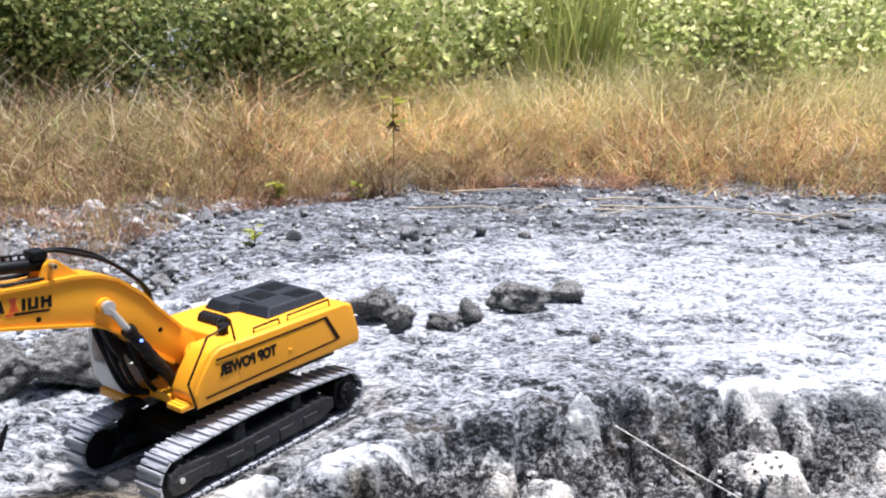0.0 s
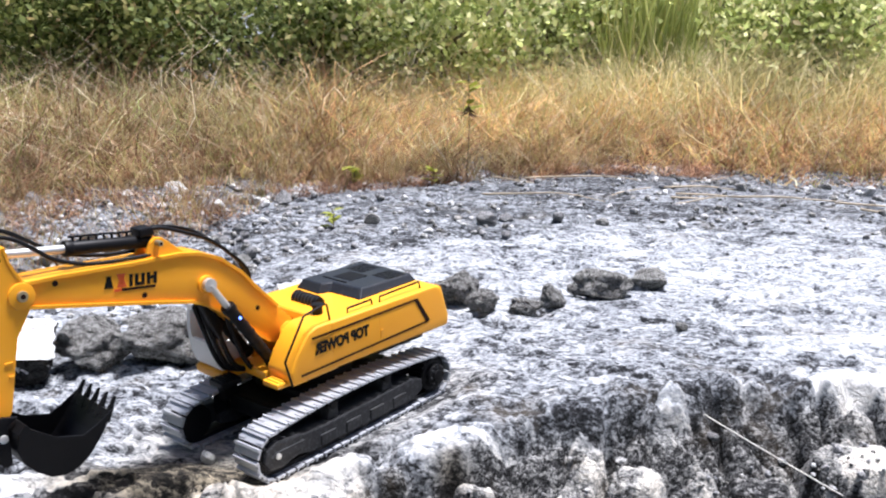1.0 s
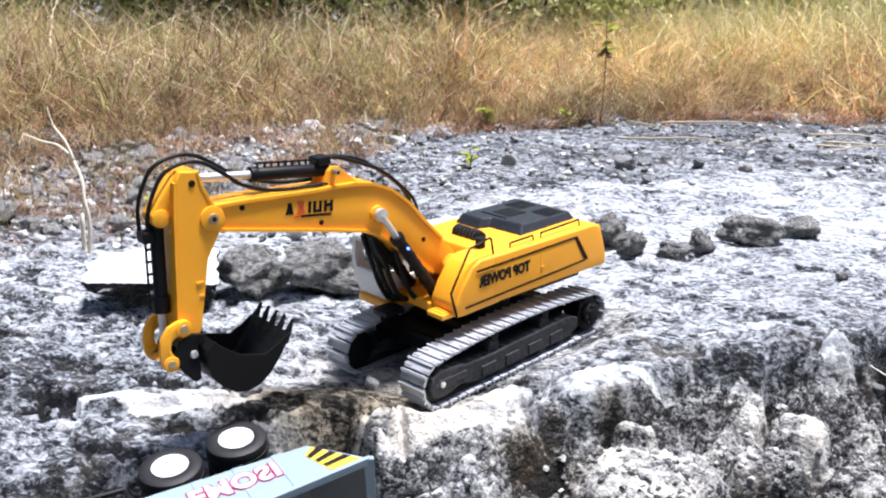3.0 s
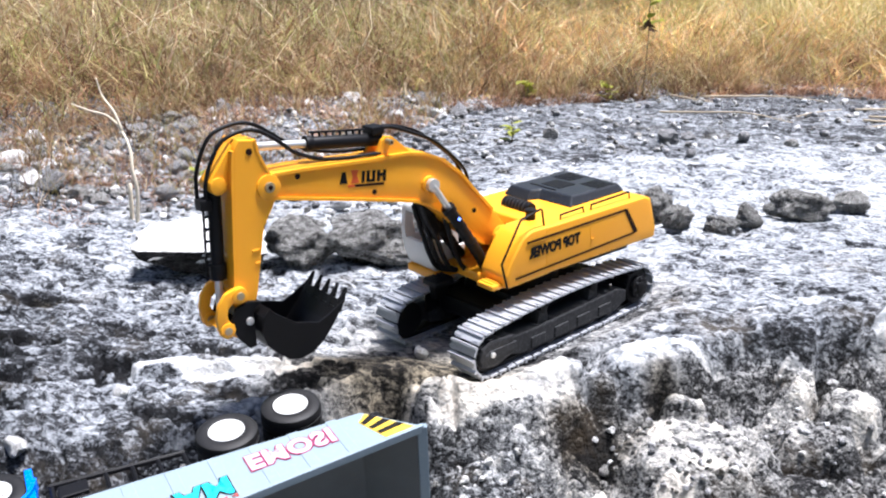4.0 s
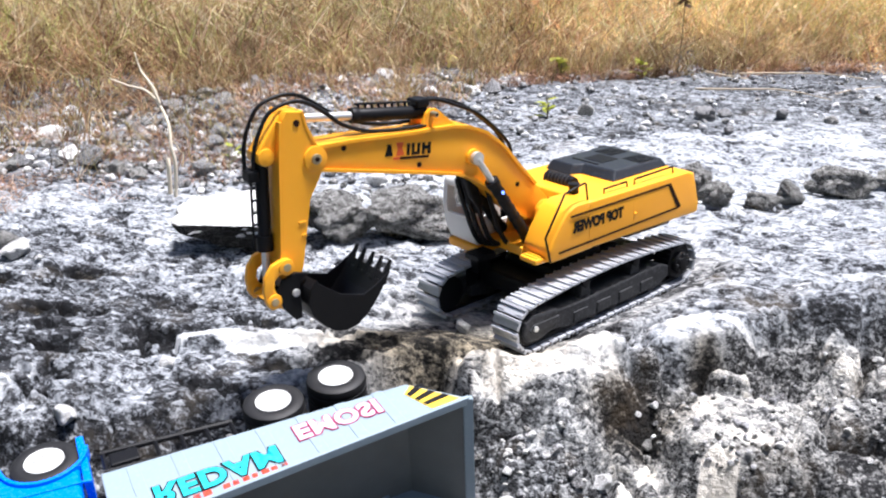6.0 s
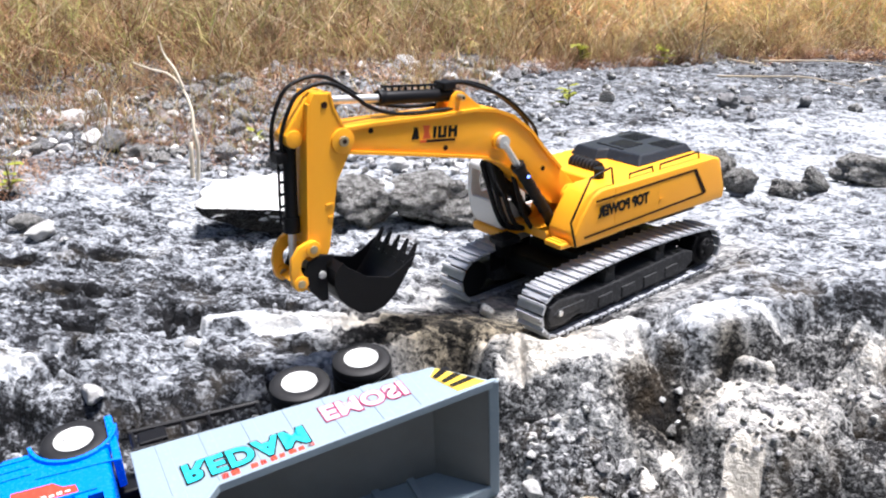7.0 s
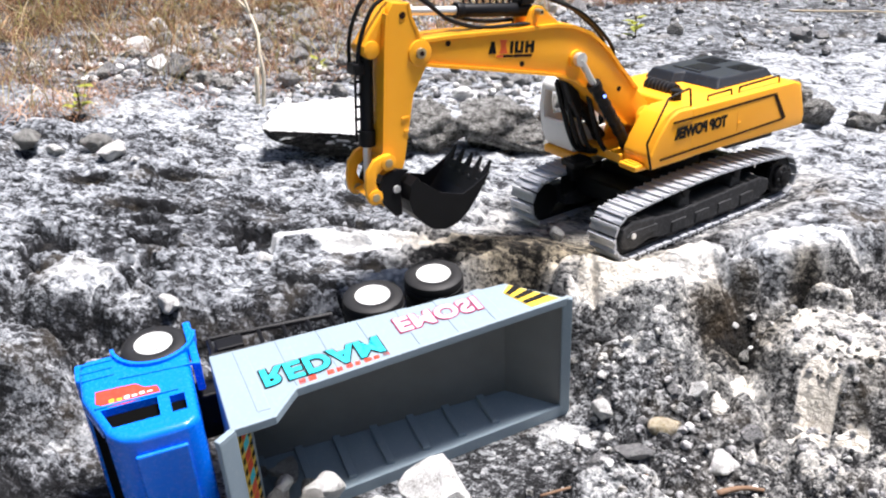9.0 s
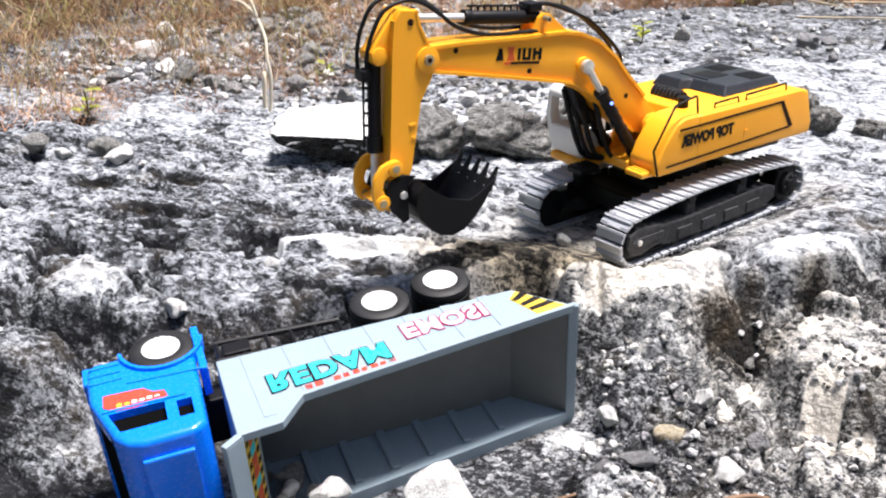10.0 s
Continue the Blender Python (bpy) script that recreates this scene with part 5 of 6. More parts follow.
prism(bm, [(0.368, 0.2660), (0.386, 0.2440), (0.3945, 0.2330), (0.3925, 0.2240), (0.3820, 0.2200), (0.371, 0.2350)], -0.0110, 0.0110, 0.0015)
auto_smooth(epart("cylinder_lug", bm, YELLOW, stick))
for y in (-0.0157, 0.0150):
    bm = bmesh.new()
    prism(bm, near_plate, y, y + 0.0024, 0.0007)
    epart("side_plate", bm, YELLOW, stick)
for b0 in ((0.355, 0.363, 0.0168, 0.0184, 0.158, 0.161), (0.356, 0.361, 0.0168, 0.0184, 0.145, 0.148)):
    bm = bmesh.new()
    box(bm, *b0, 0.0005)
    epart("raised_mark", bm, YELLOW, stick)
bm = bmesh.new()
rod(bm, (0.3549, 0.0165, 0.2567), (0.3549, 0.0182, 0.2567), 0.0033, 14)
epart("plug", bm, DARKSTRIPE, stick, "small dark red plug")

# bucket cylinder in front of the stick
bm = bmesh.new()
a, b = Vector((0.3865, 0.0, 0.2285)), Vector((0.3955, 0.0, 0.1000))
d = (b - a).normalized()
rod(bm, a, a + d * 0.092, 0.0066, 18, bev=0.001)
rod(bm, a + d * 0.078, a + d * 0.094, 0.0082, 18, bev=0.001)
rod(bm, a + d * 0.003, a + d * 0.010, 0.0078, 18, bev=0.001)
fw = Vector((1, 0, 0))
for k in range(6):
    c = a + d * (0.018 + 0.012 * k) + fw * 0.006
    rod(bm, c, c + fw * 0.0060, 0.0014, 6)
rod(bm, a + d * 0.010 + fw * 0.0115, a + d * 0.088 + fw * 0.0115, 0.0013, 8)
bcyl = auto_smooth(epart("bucket_cylinder", bm, BLACK))
bm = bmesh.new()
rod(bm, a + d * 0.09, b, 0.0040, 14)
auto_smooth(epart("piston_rod", bm, CHROME, bcyl, "bright piston rod"))

# bucket links
for y in (0.0175, -0.0215):
    bm = bmesh.new()
    outer = [(0.3770, 0.1260), (0.3870, 0.1295), (0.3980, 0.1260), (0.4065, 0.1160), (0.4095, 0.1030), (0.4085, 0.0900), (0.4040, 0.0820), (0.3950, 0.0830)]
    inner = [(0.3920, 0.0935), (0.3965, 0.0970), (0.3985, 0.1040), (0.3965, 0.1110), (0.3910, 0.1150), (0.3840, 0.1140), (0.3770, 0.1150)]
    prism(bm, outer + inner, y, y + 0.0055, 0.001)
    rod(bm, (0.3835, y - 0.0005, 0.1212), (0.3835, y + 0.0068, 0.1212), 0.0082, 20, bev=0.001)
    rod(bm, (0.4000, y - 0.0005, 0.0895), (0.4000, y + 0.0068, 0.0895), 0.0078, 20, bev=0.001)
    link = auto_smooth(epart("rocker_link", bm, YELLOW))
    for x, z in ((0.3835, 0.1212), (0.4000, 0.0895)):
        bm = bmesh.new()
        rod(bm, (x, y - 0.001, z), (x, y + 0.0078, z), 0.0040, 14, bev=0.0006)
        auto_smooth(epart("pin", bm, PIN, link, "brass-coloured pin head"))
bm = bmesh.new()
prism(bm, [(0.4060, 0.0900), (0.3980, 0.0820), (0.3760, 0.0660), (0.3720, 0.0730), (0.3930, 0.0935)], -0.012, 0.0125, 0.0015)
epart("bucket_link", bm, YELLOW)

# bucket, opening up and back
CURL = Matrix.Translation((0.3765, 0, 0.0925)) @ Matrix.Rotation(radians(-5), 4, "Y") @ Matrix.Diagonal((1, 1.08, 0.90, 1)) @ Matrix.Translation((-0.3765, 0, -0.0925))
bm = bmesh.new()
shell = [(0.2835, 0.0900), (0.2920, 0.0750), (0.3030, 0.0590), (0.3150, 0.0480), (0.3280, 0.0435), (0.3410, 0.0460), (0.3530, 0.0550), (0.3640, 0.0680), (0.3690, 0.0830), (0.3670, 0.0980), (0.3600, 0.1060)]
strip(bm, shell, -0.034, 0.0335, 0.0030)
for y in (-0.0355, 0.0335):
    prism(bm, [(0.2760, 0.1020), (0.2950, 0.0880), (0.3080, 0.0805), (0.3340, 0.0865), (0.3580, 0.1030), (0.3620, 0.1085), (0.3690, 0.0990), (0.3710, 0.0830), (0.3655, 0.0670), (0.3540, 0.0540), (0.3415, 0.0445), (0.3280, 0.0420), (0.3140, 0.0465), (0.3015, 0.0580), (0.2905, 0.0745)], y, y + 0.0022, 0.0006)
for y in (-0.0205, 0.0165):
    prism(bm, [(0.3620, 0.1120), (0.3720, 0.1050), (0.3690, 0.0620), (0.3760, 0.0600), (0.3880, 0.0740), (0.3960, 0.0920), (0.3900, 0.1090), (0.3760, 0.1150)], y, y + 0.0045, 0.001)
strip(bm, [(0.2830, 0.0905), (0.2790, 0.0980)], -0.034, 0.0335, 0.0036)
bm.transform(CURL)
bucket = epart("bucket", bm, BLACK, label="black plastic digging bucket with five teeth")
for k in range(5):
    y = -0.0300 + 0.0150 * k
    bm = bmesh.new()
    t = bmesh.new()
    ring0 = [t.verts.new(p) for p in ((0.2870, y - 0.0036, 0.0880), (0.2870, y + 0.0036, 0.0880), (0.2805, y + 0.0036, 0.0850), (0.2805, y - 0.0036, 0.0850))]
    ring1 = [t.verts.new(p) for p in ((0.2730, y - 0.0014, 0.1130), (0.2730, y + 0.0014, 0.1130), (0.2712, y + 0.0014, 0.1122), (0.2712, y - 0.0014, 0.1122))]
    t.faces.new(ring0[::-1]), t.faces.new(ring1)
    for j in range(4):
        t.faces.new((ring0[j], ring0[(j + 1) % 4], ring1[(j + 1) % 4], ring1[j]))
    bmesh.ops.recalc_face_normals(t, faces=t.faces)
    join(bm, t, 0.0005)
    bm.transform(CURL)
    epart("tooth", bm, BLACK, bucket)
bm = bmesh.new()
rod(bm, (0.3765, -0.025, 0.0925), (0.3765, 0.0248, 0.0925), 0.0040, 14, bev=0.0006)
auto_smooth(epart("pin", bm, CHROME, bucket, "bright bucket pin"))

# hoses
def ehose(pts, r=0.0021, label="thin black hydraulic hose"):
    b = bmesh.new()
    hose(b, pts, r)
    bmesh.ops.recalc_face_normals(b, faces=b.faces)
    return auto_smooth(epart("hose", b, BLACK, label=label), 60)


ehose([(0.3980, 0.004, 0.214), (0.3955, 0.005, 0.233), (0.388, 0.006, 0.252), (0.3754, 0.006, 0.2685), (0.354, 0.007, 0.2750), (0.336, 0.008, 0.2710), (0.318, 0.011, 0.2580), (0.3026, 0.012, 0.2452), (0.2768, 0.012, 0.2345), (0.2498, 0.012, 0.2300), (0.205, 0.012, 0.2270)])
ehose([(0.4015, -0.006, 0.212), (0.4000, -0.006, 0.236), (0.393, -0.006, 0.256), (0.380, -0.006, 0.2735), (0.357, -0.006, 0.2800), (0.338, -0.006, 0.2770), (0.320, -0.008, 0.2660), (0.300, -0.011, 0.2520), (0.275, -0.012, 0.2400), (0.245, -0.012, 0.2320), (0.205, -0.012, 0.2280)])
ehose([(0.209, 0.006, 0.2500), (0.190, 0.007, 0.2515), (0.164, 0.008, 0.2420), (0.134, 0.009, 0.2275), (0.108, 0.010, 0.2050), (0.091, 0.010, 0.1850), (0.086, 0.008, 0.1650)])
ehose([(0.206, -0.006, 0.2500), (0.180, -0.007, 0.2490), (0.146, -0.008, 0.2380), (0.117, -0.009, 0.2180), (0.090, -0.010, 0.1930), (0.076, -0.010, 0.1640)])
bm = bmesh.new()
box(bm, 0.196, 0.212, -0.010, 0.010, 0.2455, 0.2545, 0.002)
epart("hose_clamp", bm, BLACK)
bm = bmesh.new()
box(bm, 0.393, 0.404, -0.009, 0.008, 0.206, 0.217, 0.002)
epart("hose_clamp", bm, BLACK)
for k, (dy, dx) in enumerate(((-0.022, 0.004), (-0.016, 0.0), (-0.010, -0.006), (0.004, -0.016))):
    ehose([(0.138 + dx, dy, 0.149), (0.1345 + dx, dy, 0.135), (0.127 + dx, dy, 0.110), (0.119 + dx, dy, 0.085), (0.108 + dx, dy, 0.066), (0.092 + dx, dy * 0.7, 0.060)], 0.0030)
bm = bmesh.new()
prism(bm, [(0.142, 0.152), (0.128, 0.150), (0.117, 0.120), (0.122, 0.105), (0.134, 0.128)], -0.026, -0.006, 0.002)
epart("hose_bracket", bm, BLACK)
bm = bmesh.new()
rod(bm, (0.1190, 0.0300, 0.1395), (0.1190, 0.0322, 0.1395), 0.0018, 12)
LED, nt, bs, _v = base_mat("lit_diode", 0.3)
bs.inputs["Base Color"].default_value = (0.05, 0.08, 0.6, 1)
bs.inputs["Emission Color"].default_value = (0.15, 0.25, 1.0, 1)
bs.inputs["Emission Strength"].default_value = 2.0
epart("indicator_lamp", bm, LED, label="tiny blue indicator lamp")

# ---- toy dump truck lying on its side: x to its front, y up (its flank), z to its wheels ----
truck = tagged(new("toy_dump_truck"), "toy dump truck with blue cab and grey bed tipped over", "toy truck")
truck.matrix_world = TR_M


def tpart(name, bm, mat, parent=None, label="", smooth=False):
    return part(name, bm, mat, parent or truck, label, smooth)


side = [(0.231, -0.047), (-0.054, -0.051), (-0.098, -0.100), (0.171, -0.124), (0.195, -0.151), (0.231, -0.153)]
bm = bmesh.new()
prism(bm, side, 0.0, 0.004, 0.0012)
strip(bm, [(-0.098, -0.100), (0.171, -0.124), (0.195, -0.151), (0.231, -0.153)], -0.002, 0.0065, 0.0045, 0.001)
bed = tpart("bed", bm, GREY, label="grey plastic dump bed with moulded ribs")
for k in range(7):
    x = 0.205 - 0.038 * k
    top = -0.128 + 0.09 * (0.205 - x) if x < 0.18 else -0.140
    bm = bmesh.new()
    prism(bm, [(x - 0.0055, -0.050), (x + 0.0055, -0.050), (x + 0.0015, top + 0.001), (x - 0.0095, top + 0.001)], 0.0020, 0.0046, 0.0006)
    tpart("rib", bm, GREY, bed)
bm = bmesh.new()
prism(bm, side, LOW - 0.004, LOW, 0.0012)
strip(bm, [(-0.100, -0.099), (0.171, -0.124), (0.195, -0.151), (0.231, -0.153)], LOW - 0.012, LOW + 0.002, 0.0045, 0.001)
lower = tpart("bed_side", bm, GREY, bed)
for k in range(7):
    x = 0.205 - 0.038 * k
    top = -0.128 + 0.09 * (0.205 - x) if x < 0.18 else -0.140
    bm = bmesh.new()
    prism(bm, [(x - 0.004, -0.050), (x + 0.004, -0.050), (x + 0.004, top + 0.010), (x - 0.004, top + 0.010)], LOW - 0.002, LOW + 0.004, 0.0012)
    tpart("rib", bm, GREY, lower)
# floor and tailgate carry the shade inside the bed in their colour
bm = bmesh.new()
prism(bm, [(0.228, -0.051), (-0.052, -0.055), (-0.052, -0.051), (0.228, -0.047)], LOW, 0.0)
tpart("bed_floor", bm, GREY_DUST_SHADE, bed, "dusty brownish grey bed floor with shade in the colour")
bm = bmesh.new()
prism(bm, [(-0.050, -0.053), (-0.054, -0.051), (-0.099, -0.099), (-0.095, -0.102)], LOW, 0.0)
gate = tpart("tailgate", bm, GREY_DUST_SHADE, bed, "dusty grey sloping tailgate with shade in the colour")
bm = bmesh.new()
strip(bm, [(-0.092, -0.0985), (-0.101, -0.1015)], LOW - 0.006, 0.005, 0.006, 0.001)
tpart("rim", bm, GREY, gate, "lighter grey rim")
bm = bmesh.new()
prism(bm, [(0.231, -0.047), (0.227, -0.047), (0.227, -0.152), (0.231, -0.156)], LOW, 0.0)
prism(bm, [(0.2270, -0.150), (0.2270, -0.156), (0.2420, -0.166), (0.2450, -0.161)], LOW - 0.004, 0.004, 0.0012)
strip(bm, [(0.2290, -0.1535), (0.2440, -0.1635)], 0.0, 0.0062, 0.006, 0.001)
head = tpart("headboard", bm, GREY, bed)

# hazard chevrons and decals on the flank
def flank(poly, mat, name, parent, y=0.0041, label="", t=0.0005):
    b = bmesh.new()
    prism(b, poly, y, y + t)
    return tpart(name, b, mat, parent, label)


hz = flank([(-0.056, -0.056), (-0.090, -0.0965), (-0.060, -0.0985), (-0.046, -0.066)], HAZARD, "hazard_sticker", bed, label="yellow sticker with black slanted stripes")
for a in (0.10, 0.38, 0.66):
    u0, u1 = a, a + 0.14
    q = [(-0.056 - 0.034 * u0, -0.056 - 0.0405 * u0), (-0.056 - 0.034 * u1, -0.056 - 0.0405 * u1), (-0.048 - 0.015 * u1 + 0.002, -0.0645 - 0.034 * u1), (-0.048 - 0.015 * u0 + 0.002, -0.0645 - 0.034 * u0)]
    flank(q, INK, "hazard_stripe", hz, 0.0046)


def decal(text, size, x, z, turn, mat, label, edge=INK):
    """Words on the flank, upside down as the truck lies, with a dark outline."""
    for name, spread, m, y in (("outline", 0.0024, edge, 0.0048), ("lettering", 0.0011, mat, 0.0052)):
        b = lettering(text, size, spread, 0.0002, 0, 1.08)
        b.transform(Matrix.Translation((x, y, z)) @ Matrix.Rotation(radians(turn), 4, "Y") @ Matrix(((-1, 0, 0, 0), (0, 0, 1, 0), (0, -1, 0, 0), (0, 0, 0, 1))))
        tpart(name, b, m, bed, label if name == "lettering" else "")


decal("REDAM", 0.0320, 0.140, -0.0955, 3.0, CYAN, "cyan word REDAM with black outline")
decal("EMOSI", 0.0285, 0.0235, -0.0720, 3.0, PINK, "pale pink word EMOSI with dark pink outline", MAGENTA)
for k, w in enumerate((0.006, 0.007, 0.0, 0.006, 0.005, 0.006, 0.0045, 0.0065, 0.005, 0.006)):
    if w:
        x = 0.166 - 0.0085 * k
        flank([(x, -0.1205 + 0.0005 * k), (x - w, -0.1200 + 0.0005 * k), (x - w, -0.1120 + 0.0005 * k), (x, -0.1125 + 0.0005 * k)], RED, "red_bar", bed)
bm = bmesh.new()
prism(bm, [(0.2272, -0.1515), (0.2272, -0.1180), (0.2110, -0.1180)], LOW + 0.001, -0.001, 0.0005)
lining = tpart("headboard_lining", bm, GREY, bed)


def on_lining(s0, s1, h0, h1):
    """A slat on the sloping inner face of the headboard, from s0 to s1 along it, h0 to h1 above it."""
    d, n = Vector((-0.0162, 0.0335)).normalized(), Vector((-0.0335, -0.0162)).normalized()
    o = Vector((0.2272, -0.1515))
    return [tuple(o + d * a + n * h) for a, h in ((s0, h0), (s1, h0), (s1, h1), (s0, h1))]


bm = bmesh.new()
prism(bm, on_lining(0.001, 0.030, 0.0, 0.0006), -0.118, -0.004)
sticker = tpart("headboard_sticker", bm, HAZARD, bed, "yellow sticker with red, black and blue blocks")
for k in range(9):
    y = -0.008 - 0.0122 * k
    for s0, s1, m, w in ((0.0020, 0.0070, INK, 0.0055), (0.0090, 0.0210, (RED, CYAN, RED)[k % 3], 0.0098), (0.0230, 0.0290, INK, 0.0055)):
        bm = bmesh.new()
        prism(bm, on_lining(s0, s1, 0.0005, 0.0010), y - w, y)
        tpart("sticker_block", bm, m, sticker)

# chassis, guard
bm = bmesh.new()
box(bm, -0.075, 0.250, -0.088, -0.038, -0.046, -0.022, 0.002)
box(bm, -0.080, -0.045, -0.110, -0.016, -0.046, -0.030, 0.002)
for x in (0.0, 0.0673, 0.274):
    rod(bm, (x, LOW + 0.012, -0.004), (x, -0.012, -0.004), 0.005, 10)
chassis = tpart("chassis", bm, BLACK)
bm = bmesh.new()
tube(bm, [(0.228, -0.012, 0.002), (0.108, -0.012, -0.008)], 0.0028, 8)
tube(bm, [(0.228, -0.012, -0.026), (0.108, -0.012, -0.034)], 0.0028, 8)
for k in range(6):
    x = 0.226 - 0.0232 * k
    tube(bm, [(x, -0.012, 0.002 - 0.0016 * k), (x, -0.012, -0.030 - 0.0012 * k)], 0.0022, 8)
for x in (0.215, 0.12):
    tube(bm, [(x, -0.012, -0.028), (x, -0.045, -0.034)], 0.003, 8)
box(bm, 0.196, 0.222, -0.030, -0.008, -0.024, -0.006, 0.002)
tpart("side_guard", bm, BLACK)


def wheel(x, y, z, face=1, dual=False):
    """Tyre with rounded shoulders and grooves, pale dished hub; face: +1 towards the upper flank."""
    b = bmesh.new()
    prof = [(0.0165, 0.000), (0.0185, 0.0010), (0.0255, 0.0010), (0.0290, -0.0010), (0.0300, -0.0045), (0.0300, -0.0075), (0.0288, -0.0080), (0.0288, -0.0095), (0.0300, -0.0100), (0.0300, -0.0150), (0.0285, -0.0180), (0.0200, -0.0190), (0.0100, -0.0190)]
    if dual:
        prof = prof[:-1] + [(0.0200, -0.0205), (0.0285, -0.0215), (0.0300, -0.0245), (0.0300, -0.0360), (0.0285, -0.0390), (0.0100, -0.0390)]
    spin(b, prof, 36)
    b.transform(Matrix.Translation((x, y, z)) @ Matrix.Diagonal((1, face, 1, 1)))
    bmesh.ops.recalc_face_normals(b, faces=b.faces)
    w = auto_smooth(tpart("wheel", b, RUBBER, label="black rubber tyre with pale hub"), 40)
    b = bmesh.new()
    spin(b, [(0.0, -0.0020), (0.0045, -0.0020), (0.0055, -0.0008), (0.0130, -0.0016), (0.0158, 0.0006), (0.0172, 0.0008), (0.0175, -0.0040), (0.0, -0.0060)], 30)
    b.transform(Matrix.Translation((x, y, z)) @ Matrix.Diagonal((1, face, 1, 1)))
    bmesh.ops.recalc_face_normals(b, faces=b.faces)
    hub = auto_smooth(tpart("hub", b, HUB, w, "white wheel hub"))
    for k in range(6):
        a = 2 * math.pi * k / 6 + 0.4
        b = bmesh.new()
        c = (x + 0.0092 * math.cos(a), z + 0.0092 * math.sin(a))
        rod(b, (c[0], y - face * 0.0020, c[1]), (c[0], y - face * 0.0010, c[1]), 0.0010, 8)
        tpart("hub_hole", b, DUSTY, w)


def spin(bm, prof, n):
    """A body of revolution about y from (radius, y) pairs."""
    rings = []
    for r, y in prof:
        rings.append([bm.verts.new((max(r, 1e-5) * math.cos(2 * math.pi * k / n), y, max(r, 1e-5) * math.sin(2 * math.pi * k / n))) for k in range(n)])
    for a, b in zip(rings, rings[1:]):
        for k in range(n):
            bm.faces.new((a[k], a[(k + 1) % n], b[(k + 1) % n], b[k]))
    bmesh.ops.remove_doubles(bm, verts=bm.verts, dist=2e-5)


wheel(0.274, 0.0, 0.0)
wheel(0.0673, 0.0, -0.0105, 1, True)
wheel(0.0, 0.0, 0.0, 1, True)
for x, z in ((0.274, 0.0), (0.0673, -0.004), (0.0, -0.002)):
    wheel(x, LOW + 0.004, z, -1)

# cab
bm = bmesh.new()
cab_side = [(0.246, -0.004), (0.3360, -0.004), (0.3410, -0.020), (0.3400, -0.060), (0.3240, -0.112), (0.3160, -0.124), (0.3000, -0.129), (0.2610, -0.129), (0.2500, -0.121)]
prism(bm, cab_side, -0.131, 0.003, 0.0085, 5)
arch, w1, w2, w3, w4 = (bmesh.new() for _ in range(5))
rod(arch, (0.274, -0.030, 0.0), (0.274, 0.03, 0.0), 0.0345, 32)
prism(w1, [(0.2800, -0.0820), (0.3260, -0.0820), (0.3180, -0.1080), (0.2800, -0.1080)], -0.014, 0.03)
prism(w2, [(0.2580, -0.0860), (0.2705, -0.0860), (0.2705, -0.1080), (0.2580, -0.1080)], -0.014, 0.03)
w3b = bmesh.new()
prism(w3b, [(0.3480, -0.066), (0.3330, -0.114), (0.3120, -0.104), (0.3280, -0.062)], -0.120, -0.010)
prism(w4, [(0.2340, -0.075), (0.2540, -0.075), (0.2540, -0.105), (0.2340, -0.105)], -0.110, -0.020)
tcab = auto_smooth(tpart("cab", cut(bm, [arch, w1, w2, w3b, w4]), BLUE, label="shiny blue plastic cab"), 30)
# black panels close the openings, standing for the shade inside the cab
for name, b0 in (("window", (0.2795, 0.3265, -0.0070, -0.0045, -0.1085, -0.0815)), ("window", (0.2575, 0.2710, -0.0070, -0.0045, -0.1085, -0.0855))):
    bm = bmesh.new()
    box(bm, *b0)
    tpart(name, bm, SHADE_BLACK, tcab, "black panel standing for the shade inside the window")
bm = bmesh.new()
prism(bm, [(0.3365, -0.0640), (0.3215, -0.1080), (0.3190, -0.1075), (0.3340, -0.0635)], -0.1205, -0.0095)
tpart("windscreen", bm, SHADE_BLACK, tcab, "black panel standing for the shade inside the windscreen")
bm = bmesh.new()
box(bm, 0.264, 0.306, -0.116, -0.014, -0.1325, -0.1285, 0.0018)
tpart("roof_panel", bm, BLUE, tcab)
bm = bmesh.new()
strip(bm, [(0.330, -0.0785), (0.262, -0.0800)], 0.0025, 0.0045, 0.0024, 0.0005)
strip(bm, [(0.308, -0.0450), (0.243, -0.0500)], 0.0025, 0.0042, 0.0020, 0.0005)
for k in range(3):
    box(bm, 0.311, 0.338, 0.0025, 0.0042, -0.0370 + 0.011 * k, -0.0345 + 0.011 * k, 0.0005)
tpart("cab_trim", bm, BLUE, tcab)
bm = bmesh.new()
ring = []
for k in range(15):
    a = math.pi * (0.02 + 0.96 * k / 14)
    ring.append((0.274 + 0.0365 * math.cos(a), -0.0365 * math.sin(a)))
strip(bm, ring, -0.006, 0.0065, 0.0035, 0.0008)
tpart("mudguard", bm, BLUE, tcab)
bm = bmesh.new()
box(bm, 0.2385, 0.2455, -0.028, 0.0030, -0.050, 0.018, 0.0015)
tpart("mud_flap", bm, BLUE, tcab)
bm = bmesh.new()
box(bm, 0.336, 0.344, -0.130, 0.001, -0.030, -0.005, 0.003)
tpart("bumper", bm, BLUE, tcab)
bm = bmesh.new()
prism(bm, [(0.3280, -0.0560), (0.3290, -0.0720), (0.3200, -0.0800), (0.3050, -0.0815), (0.2880, -0.0800), (0.2760, -0.0790), (0.2780, -0.0680), (0.2880, -0.0660), (0.2950, -0.0580), (0.3080, -0.0570)], 0.0031, 0.0037)
st = tpart("door_sticker", bm, RED, tcab, "torn red sticker with pale marks")
